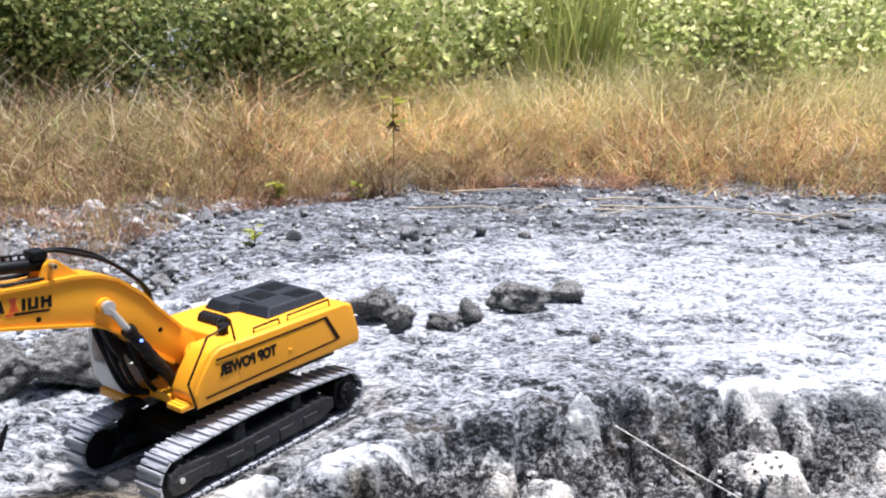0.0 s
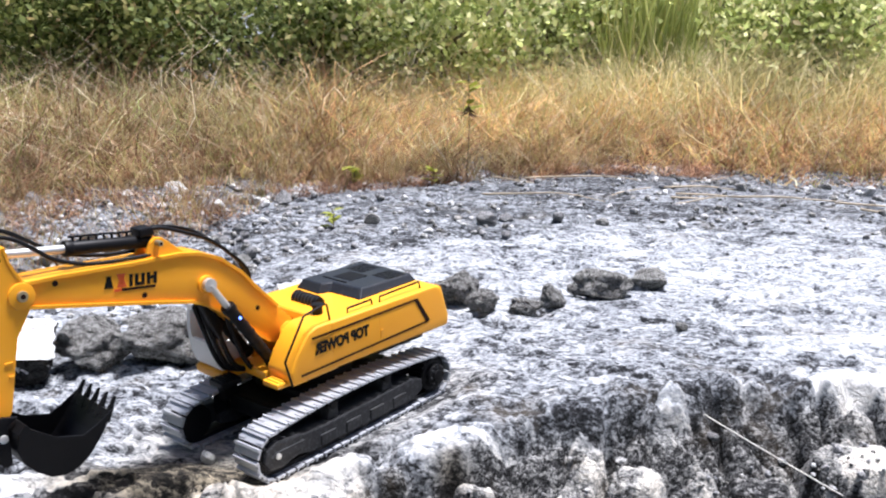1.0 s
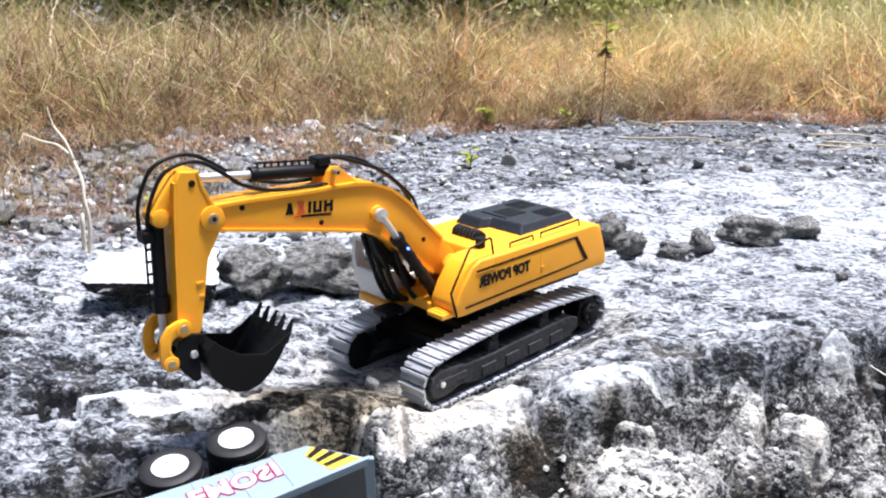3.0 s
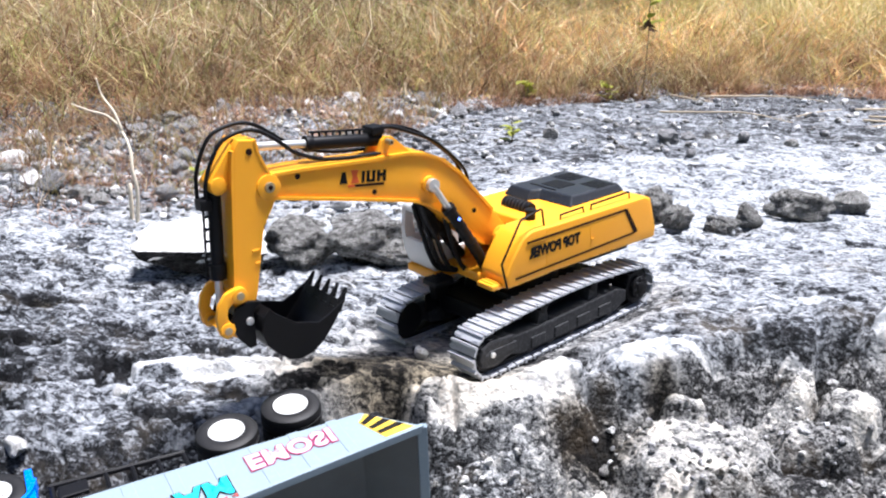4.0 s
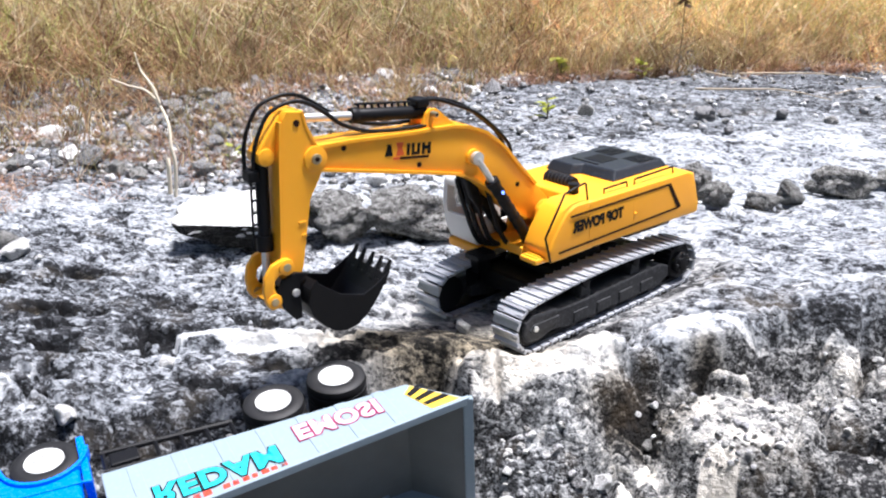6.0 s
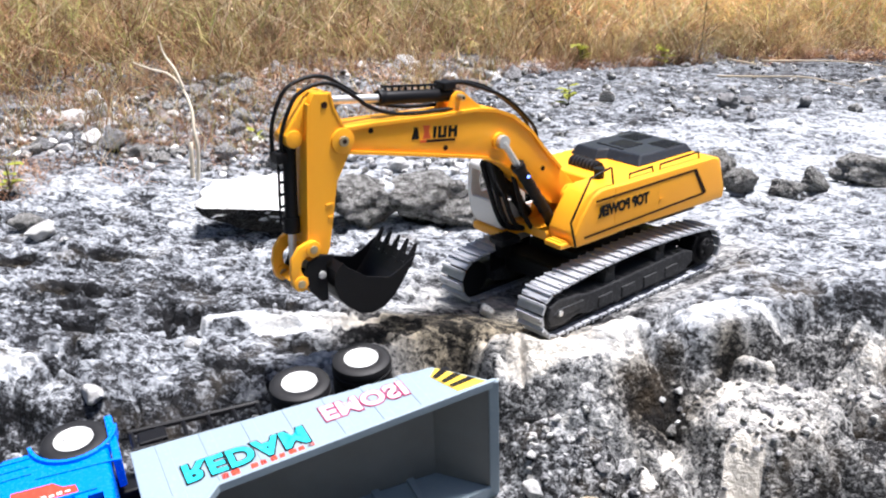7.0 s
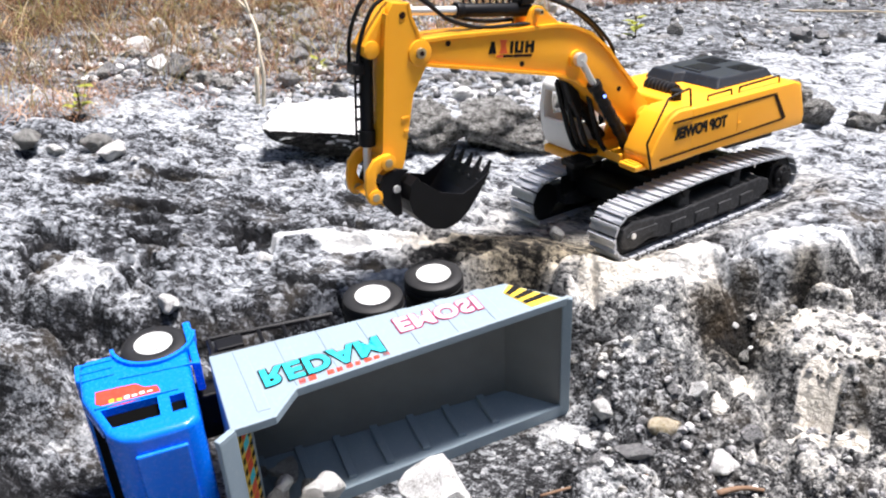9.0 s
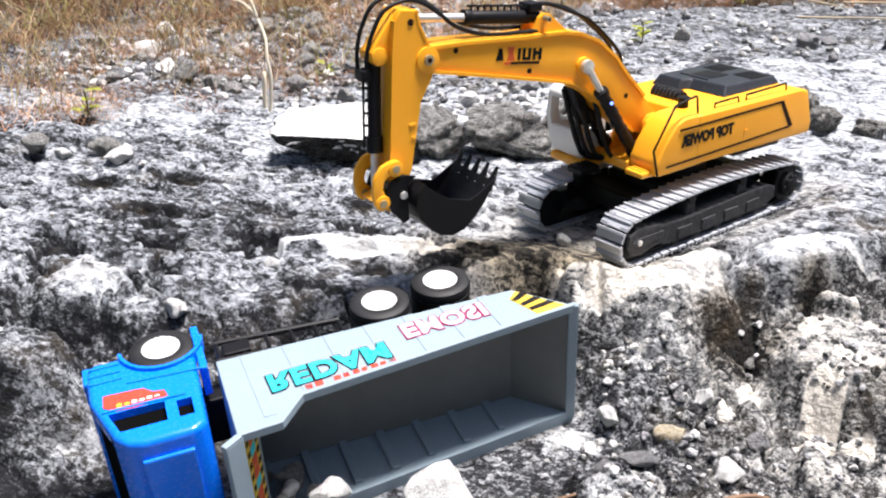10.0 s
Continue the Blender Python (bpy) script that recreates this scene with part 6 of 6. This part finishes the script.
for k in range(6):
    bm = bmesh.new()
    x = 0.318 - 0.0062 * k
    box(bm, x - 0.0042, x, 0.0037, 0.0041, -0.0765 + 0.0004 * k, -0.0715 - 0.0012 * (k % 2))
    tpart("pale_bar", bm, WHITE if k > 1 else HAZARD, st)

# ---- stones ----
def stone_mesh(name, seed, mat, cuts=7, rough=0.10, sub=4, flat=None):
    """An angular, weathered stone about 1 across, its foot at z = 0."""
    rg = random.Random(seed)
    bm = bmesh.new()
    bmesh.ops.create_icosphere(bm, subdivisions=sub, radius=0.5)
    planes = []
    for _ in range(cuts):
        n = Vector((rg.gauss(0, 1), rg.gauss(0, 1), rg.gauss(0, 0.7))).normalized()
        planes.append((n, rg.uniform(0.22, 0.42)))
    if flat:
        planes.append((Vector((rg.uniform(-0.08, 0.08), rg.uniform(-0.08, 0.08), 1)).normalized(), flat))
    off = Vector((seed * 3.1, seed * 1.7, 0))
    for v in bm.verts:
        p = v.co.copy()
        for n, d in planes:
            e = p.dot(n) - d
            if e > 0:
                p -= n * e
        dirn = p.normalized()
        f = noise.fractal(p * 3.2 + off, 0.9, 2.1, 5) * rough + noise.noise(p * 14 + off) * rough * 0.28
        v.co = p + dirn * f
    zmin = min(v.co.z for v in bm.verts)
    for v in bm.verts:
        v.co.z -= zmin
    me = bpy.data.meshes.new(name)
    bm.to_mesh(me)
    bm.free()
    me.materials.append(mat)
    me.polygons.foreach_set("use_smooth", [True] * len(me.polygons))
    if sub < 4:
        sharp = bmesh.new()
        sharp.from_mesh(me)
        for e in sharp.edges:
            e.smooth = len(e.link_faces) == 2 and e.calc_face_angle(9) < 0.30
        sharp.to_mesh(me)
        sharp.free()
    return me


def stone(me, name, x, y, sx, sy, sz, turn, label, z=None, sink=0.15, category="rock", group="", tip=(0, 0)):
    ob = new(name, me)
    base = gz(x, y) if z is None else z
    ob.matrix_world = pose(x, y, base - sz * sink, tip[0], tip[1], turn) @ Matrix.Diagonal((sx, sy, sz, 1))
    return tagged(ob, label, category, group)


slab_me = stone_mesh("limestone_slab", 3, ROCK_WHITE, 8, 0.07, 5, 0.20)
slab_me.materials.append(ROCK_SHADED)
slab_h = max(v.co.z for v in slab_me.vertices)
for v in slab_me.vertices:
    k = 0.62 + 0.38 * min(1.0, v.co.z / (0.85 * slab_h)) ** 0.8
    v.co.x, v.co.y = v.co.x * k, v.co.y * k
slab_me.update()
# steep and undercut faces coloured black as the overhang's shade
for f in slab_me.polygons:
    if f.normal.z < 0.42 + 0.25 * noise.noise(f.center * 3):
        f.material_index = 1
stone(slab_me, "limestone_slab", -0.728, 1.212, 0.215, 0.165, 0.090, 12, "bright white flat limestone slab, shade of its undercut side coloured in", tip=(17, 0), sink=0.20)
stone(stone_mesh("boulder", 12, ROCK_LICHEN, 9, 0.12, 5, 0.24), "boulder", -0.497, 1.262, 0.205, 0.135, 0.100, 14, "dark speckled grey boulder lying on the rock", group="boulders on the rock")
stone(stone_mesh("boulder", 14, ROCK_LICHEN, 9, 0.12, 5, 0.24), "boulder", -0.603, 1.250, 0.120, 0.105, 0.088, 10, "grey boulder with white top beside a dark one", group="boulders on the rock")
stone(stone_mesh("boulder", 17, ROCK_WHITE, 8, 0.14, 5), "boulder", -0.345, 1.415, 0.105, 0.085, 0.085, 40, "rough white limestone boulder", group="boulders on the rock")
stone(stone_mesh("boulder", 21, ROCK_LICHEN, 7, 0.13, 5), "boulder", -0.100, 1.505, 0.090, 0.075, 0.066, -10, "dark brown-grey boulder lying on pale rock", group="boulders on the rock")
stone(stone_mesh("boulder", 19, ROCK_LICHEN, 7, 0.13, 5), "boulder", -0.412, 1.345, 0.085, 0.075, 0.075, 25, "dark jagged boulder between a long one and a white one", group="boulders on the rock")
stone(stone_mesh("boulder", 22, ROCK_LICHEN, 7, 0.13, 4), "boulder", -0.275, 1.435, 0.075, 0.060, 0.050, 30, "small dark boulder beside a white one", group="boulders on the rock")
for k, (x, y, sx, sy, sz, m, lab) in enumerate((
        (-0.050, 1.455, 0.052, 0.042, 0.046, ROCK_LICHEN, "dark jagged stone on pale rock"),
        (0.020, 1.465, 0.052, 0.040, 0.034, ROCK_LICHEN, "low dark stone on pale rock"),
        (0.062, 1.510, 0.060, 0.046, 0.040, ROCK_LICHEN, "low dark stone on pale rock"),
        (0.148, 1.575, 0.108, 0.074, 0.058, ROCK_LICHEN, "broad dark brown-grey stone on pale rock"),
        (0.240, 1.640, 0.062, 0.050, 0.034, ROCK_DARK, "half-white grey stone on pale rock"),
        (-0.060, 2.090, 0.060, 0.045, 0.034, ROCK_GREY, "grey stone with a white top"),
        (0.250, 1.356, 0.020, 0.016, 0.013, ROCK_DARK, "small dark pebble on pale rock"),
        (-1.155, 1.045, 0.055, 0.040, 0.030, ROCK_DARK, "black-and-white lichened stone on bare rock"),
        (-1.115, 1.050, 0.030, 0.024, 0.020, ROCK_WHITE, "small white stone beside a dark one"),
        (-1.070, 1.085, 0.050, 0.040, 0.030, ROCK_DARK, "dark lichened stone on bare rock"),
        (-1.030, 1.068, 0.050, 0.036, 0.028, ROCK_WHITE, "white angular stone on bare rock"),
        (-0.340, 0.958, 0.020, 0.018, 0.021, ROCK_WHITE, "round white pebble in front of the excavator"))):
    stone(stone_mesh("stone", 30 + k, m, 6, 0.13 if k < 11 else 0.04, 4), "stone", x, y, sx, sy, sz, 6 if k in (3, 4) else 25 * k, lab, category="stone", group="stones on the rock")

# loose rubble between rock and grass: a few shapes, many stones
rr = random.Random(77)
shapes = [stone_mesh("rubble_stone", 50 + k, (ROCK_WHITE, ROCK_GREY, ROCK_DARK)[k % 3], 11, 0.05, 3) for k in range(9)]
LABELS = ("white limestone chip", "pale grey loose stone", "dark lichened loose stone")
for k in range(290):
    if k < 235:
        x = rr.uniform(-1.5, -0.52)
        low_y, high_y = 1.42 + 0.25 * max(0.0, x + 1.0), float(np.interp(x, EDGE_X, EDGE_Y)) + 0.03
        y = low_y + (high_y - low_y) * rr.random()
    else:
        x = rr.uniform(-0.35, 1.5)
        y = float(np.interp(x, EDGE_X, EDGE_Y)) - rr.uniform(0.0, 0.85)
    s = rr.choice((0.014, 0.018, 0.022, 0.028, 0.036, 0.045)) * rr.uniform(0.8, 1.25)
    j = rr.choice((0, 3, 6, 1, 4, 7, 1, 4, 2, 5, 8, 2, 5, 8))
    s *= 1.2 if k < 235 else 1.0
    stone(shapes[j], "rubble_stone", x, y, s, s * rr.uniform(0.65, 1), s * rr.uniform(0.45, 0.8), rr.uniform(0, 360), LABELS[j % 3] + " lying between rock and dry grass", category="stone", group="rubble by the grass")

# fine gravel between the stones
chip = stone_mesh("gravel", 81, ROCK_GREY, 9, 0.08, 2)
cv = np.array([tuple(v.co) for v in chip.vertices])
cf = np.array([tuple(p.vertices) for p in chip.polygons])
rg = np.random.RandomState(9)
for name, mat, n, lab in (("gravel", ROCK_GREY, 420, "grey gravel between the stones by the grass"), ("white_gravel", ROCK_WHITE, 160, "white limestone gravel between the stones by the grass"), ("dark_gravel", ROCK_DARK, 620, "dark lichened gravel between the stones by the grass")):
    x = np.concatenate([rg.uniform(-1.55, -0.5, n), rg.uniform(-0.5, 1.4, n // 2)])
    e = np.interp(x, EDGE_X, EDGE_Y)
    y = np.where(x < -0.5, 1.40 + (e - 1.37) * rg.uniform(0, 1, len(x)), e - 0.8 * rg.uniform(0, 1, len(x)) ** 1.4)
    size = rg.choice([0.008, 0.011, 0.015, 0.020], len(x)) * rg.uniform(0.8, 1.3, len(x))
    a = rg.uniform(0, 6.28, len(x))
    px, py = cv[None, :, 0] * np.cos(a)[:, None] - cv[None, :, 1] * np.sin(a)[:, None], cv[None, :, 0] * np.sin(a)[:, None] + cv[None, :, 1] * np.cos(a)[:, None]
    V = np.stack([x[:, None] + px * size[:, None], y[:, None] + 0.8 * py * size[:, None], ground_z(x, y)[0][:, None] + (0.65 * cv[None, :, 2] - 0.1) * size[:, None]], -1)
    F = cf[None] + (np.arange(len(x)) * len(cv))[:, None, None]
    tagged(new(name, mesh_np(name, V.reshape(-1, 3), F.reshape(-1, 3), mat)), lab, "gravel", kind="stuff")

for name, mat, n, lab in (("brink_gravel", ROCK_GREY, 900, "grey gravel strewn below the brink"), ("white_brink_gravel", ROCK_WHITE, 240, "white limestone grit strewn below the brink"), ("dark_brink_gravel", ROCK_DARK, 900, "dark lichened gravel strewn below the brink")):
    x = rg.uniform(-0.36, 0.45, n)
    y = np.interp(x, BRINK_X, BRINK_Y) - 0.05 - 0.32 * rg.uniform(0, 1, n)
    keep = (perlin(x * 9, y * 9, 91) + 0.4 * perlin(x * 30, y * 30, 92) > -0.12) & ~((x < -0.29) & (y > 0.62))
    x, y = x[keep], y[keep]
    size = rg.choice([0.003, 0.004, 0.005, 0.007, 0.010], len(x)) * rg.uniform(0.8, 1.3, len(x))
    a = rg.uniform(0, 6.28, len(x))
    px, py = cv[None, :, 0] * np.cos(a)[:, None] - cv[None, :, 1] * np.sin(a)[:, None], cv[None, :, 0] * np.sin(a)[:, None] + cv[None, :, 1] * np.cos(a)[:, None]
    V = np.stack([x[:, None] + px * size[:, None], y[:, None] + 0.8 * py * size[:, None], ground_z(x, y)[0][:, None] + (0.7 * cv[None, :, 2] - 0.15) * size[:, None]], -1)
    F = cf[None] + (np.arange(len(x)) * len(cv))[:, None, None]
    tagged(new(name, mesh_np(name, V.reshape(-1, 3), F.reshape(-1, 3), mat, False)), lab, "gravel", kind="stuff")

# stones below the brink
near = ((-0.205, 0.715, 0.046, 0.024, 0.016, 1, "flat blue-grey stone"), (-0.125, 0.722, 0.042, 0.034, 0.022, 0, "white limestone lump"),
        (-0.160, 0.810, 0.030, 0.022, 0.020, 0, "white angular stone"), (-0.245, 0.760, 0.030, 0.022, 0.020, 0, "small white stone"), (-0.10, 0.775, 0.030, 0.024, 0.018, 1, "grey stone"),
        (-0.360, 0.604, 0.088, 0.072, 0.074, 0, "large white limestone lump leaning on the tipped bed"), (-0.412, 0.585, 0.036, 0.030, 0.034, 0, "white stone"), (-0.235, 0.690, 0.032, 0.026, 0.02, 1, "grey stone"),
        (-0.635, 0.803, 0.026, 0.022, 0.020, 0, "white angular chip"), (-0.535, 0.742, 0.024, 0.02, 0.018, 0, "white angular chip"), (-0.69, 0.70, 0.034, 0.03, 0.022, 0, "white angular stone"))
for k, (x, y, sx, sy, sz, j, lab) in enumerate(near):
    stone(shapes[j + 3 * (k % 3)], "stone", x, y, sx, sy, sz, 47 * k, lab + " below the brink", category="stone", group="stones below the brink")
ochre_me = stone_mesh("stone", 71, ROCK_OCHRE, 9, 0.06, 3)
stone(ochre_me, "stone", -0.181, 0.762, 0.040, 0.028, 0.026, 20, "ochre-stained white stone below the brink", category="stone", group="stones below the brink")
for k in range(70):
    x = rr.uniform(-0.32, 0.5)
    y = float(np.interp(x, BRINK_X, BRINK_Y)) - abs(rr.gauss(0.04, 0.09)) - 0.02
    s = rr.choice((0.007, 0.009, 0.012, 0.016)) * rr.uniform(0.8, 1.3)
    j = rr.randrange(9)
    stone(shapes[j], "pebble", x, y, s, s * 0.8, s * 0.6, rr.uniform(0, 360), LABELS[j % 3] + " below the brink", category="stone", group="pebbles below the brink")
for k in range(60):
    x, y = rr.uniform(-1.15, -0.35), rr.uniform(0.75, 1.6)
    s = rr.choice((0.006, 0.008, 0.010, 0.014)) * rr.uniform(0.8, 1.3)
    j = rr.randrange(9)
    stone(shapes[j], "pebble", x, y, s, s * 0.8, s * 0.6, rr.uniform(0, 360), LABELS[j % 3] + " on bare rock", category="stone", group="pebbles on the rock")
# load spilt inside the tipped bed
for k in range(20):
    lx, lz = rr.uniform(0.150, 0.214), rr.uniform(-0.150, -0.070)
    s = rr.choice((0.014, 0.018, 0.024, 0.030))
    p = TR_M @ Vector((lx, LOW + 0.004 + 0.010 * (k % 3) * rr.random(), lz))
    j = rr.choice((0, 2, 5, 8, 8, 1, 3))
    stone(shapes[j], "load_stone", p.x, p.y, s, s * 0.85, s * 0.75, rr.uniform(0, 360), LABELS[j % 3] + " in the tipped dump bed", z=p.z, sink=0.05, category="stone", group="stones in the dump bed")
p = TR_M @ Vector((0.166, LOW + 0.004, -0.138))
stone(shapes[0], "load_stone", p.x, p.y, 0.046, 0.036, 0.036, 20, "large white limestone piece in the tipped dump bed", z=p.z, sink=0.05, category="stone", group="stones in the dump bed")

# ---- twigs, cord and small plants ----
def stick_thing(name, pts, r, mat, label, category, taper=0.35):
    b = bmesh.new()
    line = curve_pts(pts, 5)
    tube(b, line, [r * (1 - (1 - taper) * k / (len(line) - 1)) for k in range(len(line))], 7)
    bmesh.ops.recalc_face_normals(b, faces=b.faces)
    return tagged(mesh_obj(name, b, mat), label, category)


bx, by = -0.952, 1.385
stick_thing("dry_stalk", [(bx, by, gz(bx, by) - 0.01), (bx + 0.006, by, 0.060), (bx + 0.001, by, 0.095), (bx - 0.006, by + 0.01, 0.128), (bx - 0.026, by + 0.02, 0.160), (bx - 0.052, by + 0.025, 0.181), (bx - 0.085, by + 0.03, 0.186), (bx - 0.135, by + 0.05, 0.192)], 0.0035, PALE_TWIG, "bent pale dry stalk rising from the rock's edge", "stalk")
stick_thing("dry_stalk", [(bx - 0.024, by + 0.02, 0.158), (bx - 0.036, by + 0.02, 0.190), (bx - 0.058, by + 0.025, 0.215), (bx - 0.066, by + 0.025, 0.245)], 0.0028, PALE_TWIG, "thin pale side shoot of a dry stalk", "stalk")
stick_thing("dry_stalk", [(bx - 0.012, by + 0.005, gz(bx, by) - 0.01), (bx - 0.010, by + 0.005, 0.07)], 0.0045, PALE_TWIG, "short broken pale stalk", "stalk", 0.8)
cord = []
for k in range(9):
    u = k / 8
    cord.append((0.150 + 0.227 * u, 1.249 - 0.241 * u, 0.053 - 0.057 * u - 0.003 * math.sin(math.pi * u)))
stick_thing("cord", cord, 0.0008, CORD, "thin pale cord stretched over the rock", "cord", 1.0)
for k in range(16):
    x = rs.uniform(-0.1, 1.35)
    y = float(np.interp(x, EDGE_X, EDGE_Y)) - rs.uniform(0.05, 0.55)
    a, L = rs.uniform(-0.7, 0.7), rs.uniform(0.15, 0.42)
    pts = [(x + math.cos(a) * L * u, y + math.sin(a) * L * u * 0.8, gz(x + math.cos(a) * L * u, y + math.sin(a) * L * u * 0.8) + 0.004 + 0.012 * math.sin(3 * u + k)) for u in (0, 0.33, 0.66, 1)]
    tagged(stick_thing("fallen_stalk", pts, 0.0028, TWIG, "dry stalk fallen on the rock", "stalk"), group="fallen stalks")


def sprig(name, x, y, h, leaves, mat, label, size=0.02, stem=0.0015, seed=1, foot=0.55):
    rg = random.Random(seed)
    top = tagged(new(name), label, "plant")
    z0 = gz(x, y)
    top.location = (x, y, z0)
    b = bmesh.new()
    tube(b, curve_pts([(0, 0, -0.01), (0.003, 0, h * 0.5), (-0.002, 0.002, h)], 4), stem, 6)
    part("stem", b, STEM, top)
    for k in range(leaves):
        b = bmesh.new()
        u = rg.uniform(foot, 1.0)
        a = rg.uniform(0, 6.28)
        L = size * rg.uniform(0.7, 1.3)
        d = Vector((math.cos(a), math.sin(a), rg.uniform(-0.1, 0.7))).normalized()
        s = d.cross(Vector((0, 0, 1))).normalized()
        c = Vector((0, 0, h * u))
        q = [c, c + d * L * 0.35 + s * L * 0.28, c + d * L * 0.75 + s * L * 0.22, c + d * L - Vector((0, 0, L * 0.15)), c + d * L * 0.75 - s * L * 0.22, c + d * L * 0.35 - s * L * 0.28]
        mid = [c + d * L * 0.4 - Vector((0, 0, L * 0.06)), c + d * L * 0.75 - Vector((0, 0, L * 0.08))]
        vv = [b.verts.new(p) for p in q + mid]
        for f in ((0, 1, 6), (1, 2, 7, 6), (2, 3, 7), (3, 4, 7), (4, 5, 6, 7), (5, 0, 6)):
            b.faces.new([vv[i] for i in f])
        part("leaf", b, mat, top, smooth=True)
    return top


sap = sprig("sapling", -0.132, 2.59, 0.30, 9, YLEAF, "thin sapling with yellow-green top leaves and withered brown ones", 0.042, 0.0012, 3)
for k in range(7):
    b = bmesh.new()
    a = k * 0.9
    c = Vector((0.001, 0, 0.20 + 0.008 * (k % 3)))
    d = Vector((math.cos(a), math.sin(a), -0.8)).normalized()
    s = d.cross(Vector((0, 0, 1))).normalized()
    vv = [b.verts.new(p) for p in (c, c + d * 0.018 + s * 0.010, c + d * 0.036 + Vector((0, 0, 0.006)), c + d * 0.018 - s * 0.010)]
    b.faces.new(vv[:3]), b.faces.new((vv[0], vv[2], vv[3]))
    part("withered_leaf", b, BROWN_LEAF, sap, "curled brown leaf")
sprig("weed", -0.435, 2.500, 0.055, 12, YLEAF, "small bright yellow-green weed by the grass", 0.034, 0.0015, 5, 0.12)
sprig("weed", -0.225, 2.560, 0.05, 11, YLEAF, "small yellow-green weed by the grass", 0.030, 0.0015, 6, 0.12)
sprig("weed", -1.20, 1.215, 0.05, 8, YLEAF, "small yellow-flowered weed on the rock", 0.026, 0.0015, 7, 0.12)
sprig("weed", -0.96, 1.63, 0.04, 7, YLEAF, "small green weed among rubble", 0.026, 0.0015, 8, 0.12)
sprig("weed", -0.40, 2.02, 0.045, 10, YLEAF, "small green weed among rubble", 0.028, 0.0015, 9, 0.12)

for x0, y0, x1, y1, r, lab in ((-0.279, 0.640, -0.190, 0.684, 0.0016, "thin brown twig"), (-0.129, 0.684, -0.089, 0.704, 0.0030, "reddish brown stick"), (-0.30, 0.60, -0.255, 0.607, 0.0018, "thin brown twig")):
    pts = [(x0 + (x1 - x0) * u, y0 + (y1 - y0) * u + 0.006 * math.sin(3 * u), (1 - u) * gz(x0, y0) + u * gz(x1, y1) + 0.004) for u in (0, 0.33, 0.66, 1)]
    tagged(stick_thing("twig", pts, r, BROWN_TWIG, lab + " lying below the brink", "twig", 0.6), group="twigs")

# ---- unseen screen added beside and behind the camera: closes the place, blocks low sky ----
screen_line = []
for k in range(41):
    a = radians(40 + 280 * k / 40)
    screen_line.append((5.2 * math.sin(a) + 0.4 * math.sin(7 * a), 1.0 + 5.2 * math.cos(a) + 0.4 * math.cos(5 * a)))
bv, bf = [], []
for x, y in screen_line:
    for j, (h, w) in enumerate(((-0.2, 0.0), (0.7, 0.25), (1.4, 0.5), (2.0, 1.1))):
        d = Vector((x, y - 1.0, 0)).normalized()
        bv.append((x + d.x * w, y + d.y * w, h * (1 + 0.15 * math.sin(3.1 * x + 1.7 * y))))
for k in range(40):
    for j in range(3):
        bf.append((4 * k + j, 4 * (k + 1) + j, 4 * (k + 1) + j + 1, 4 * k + j + 1))
tagged(new("backdrop", mesh_np("backdrop", bv, bf, SKY_SCREEN)), "plain green screen, added unseen to block low sky light", "backdrop", kind="structure")
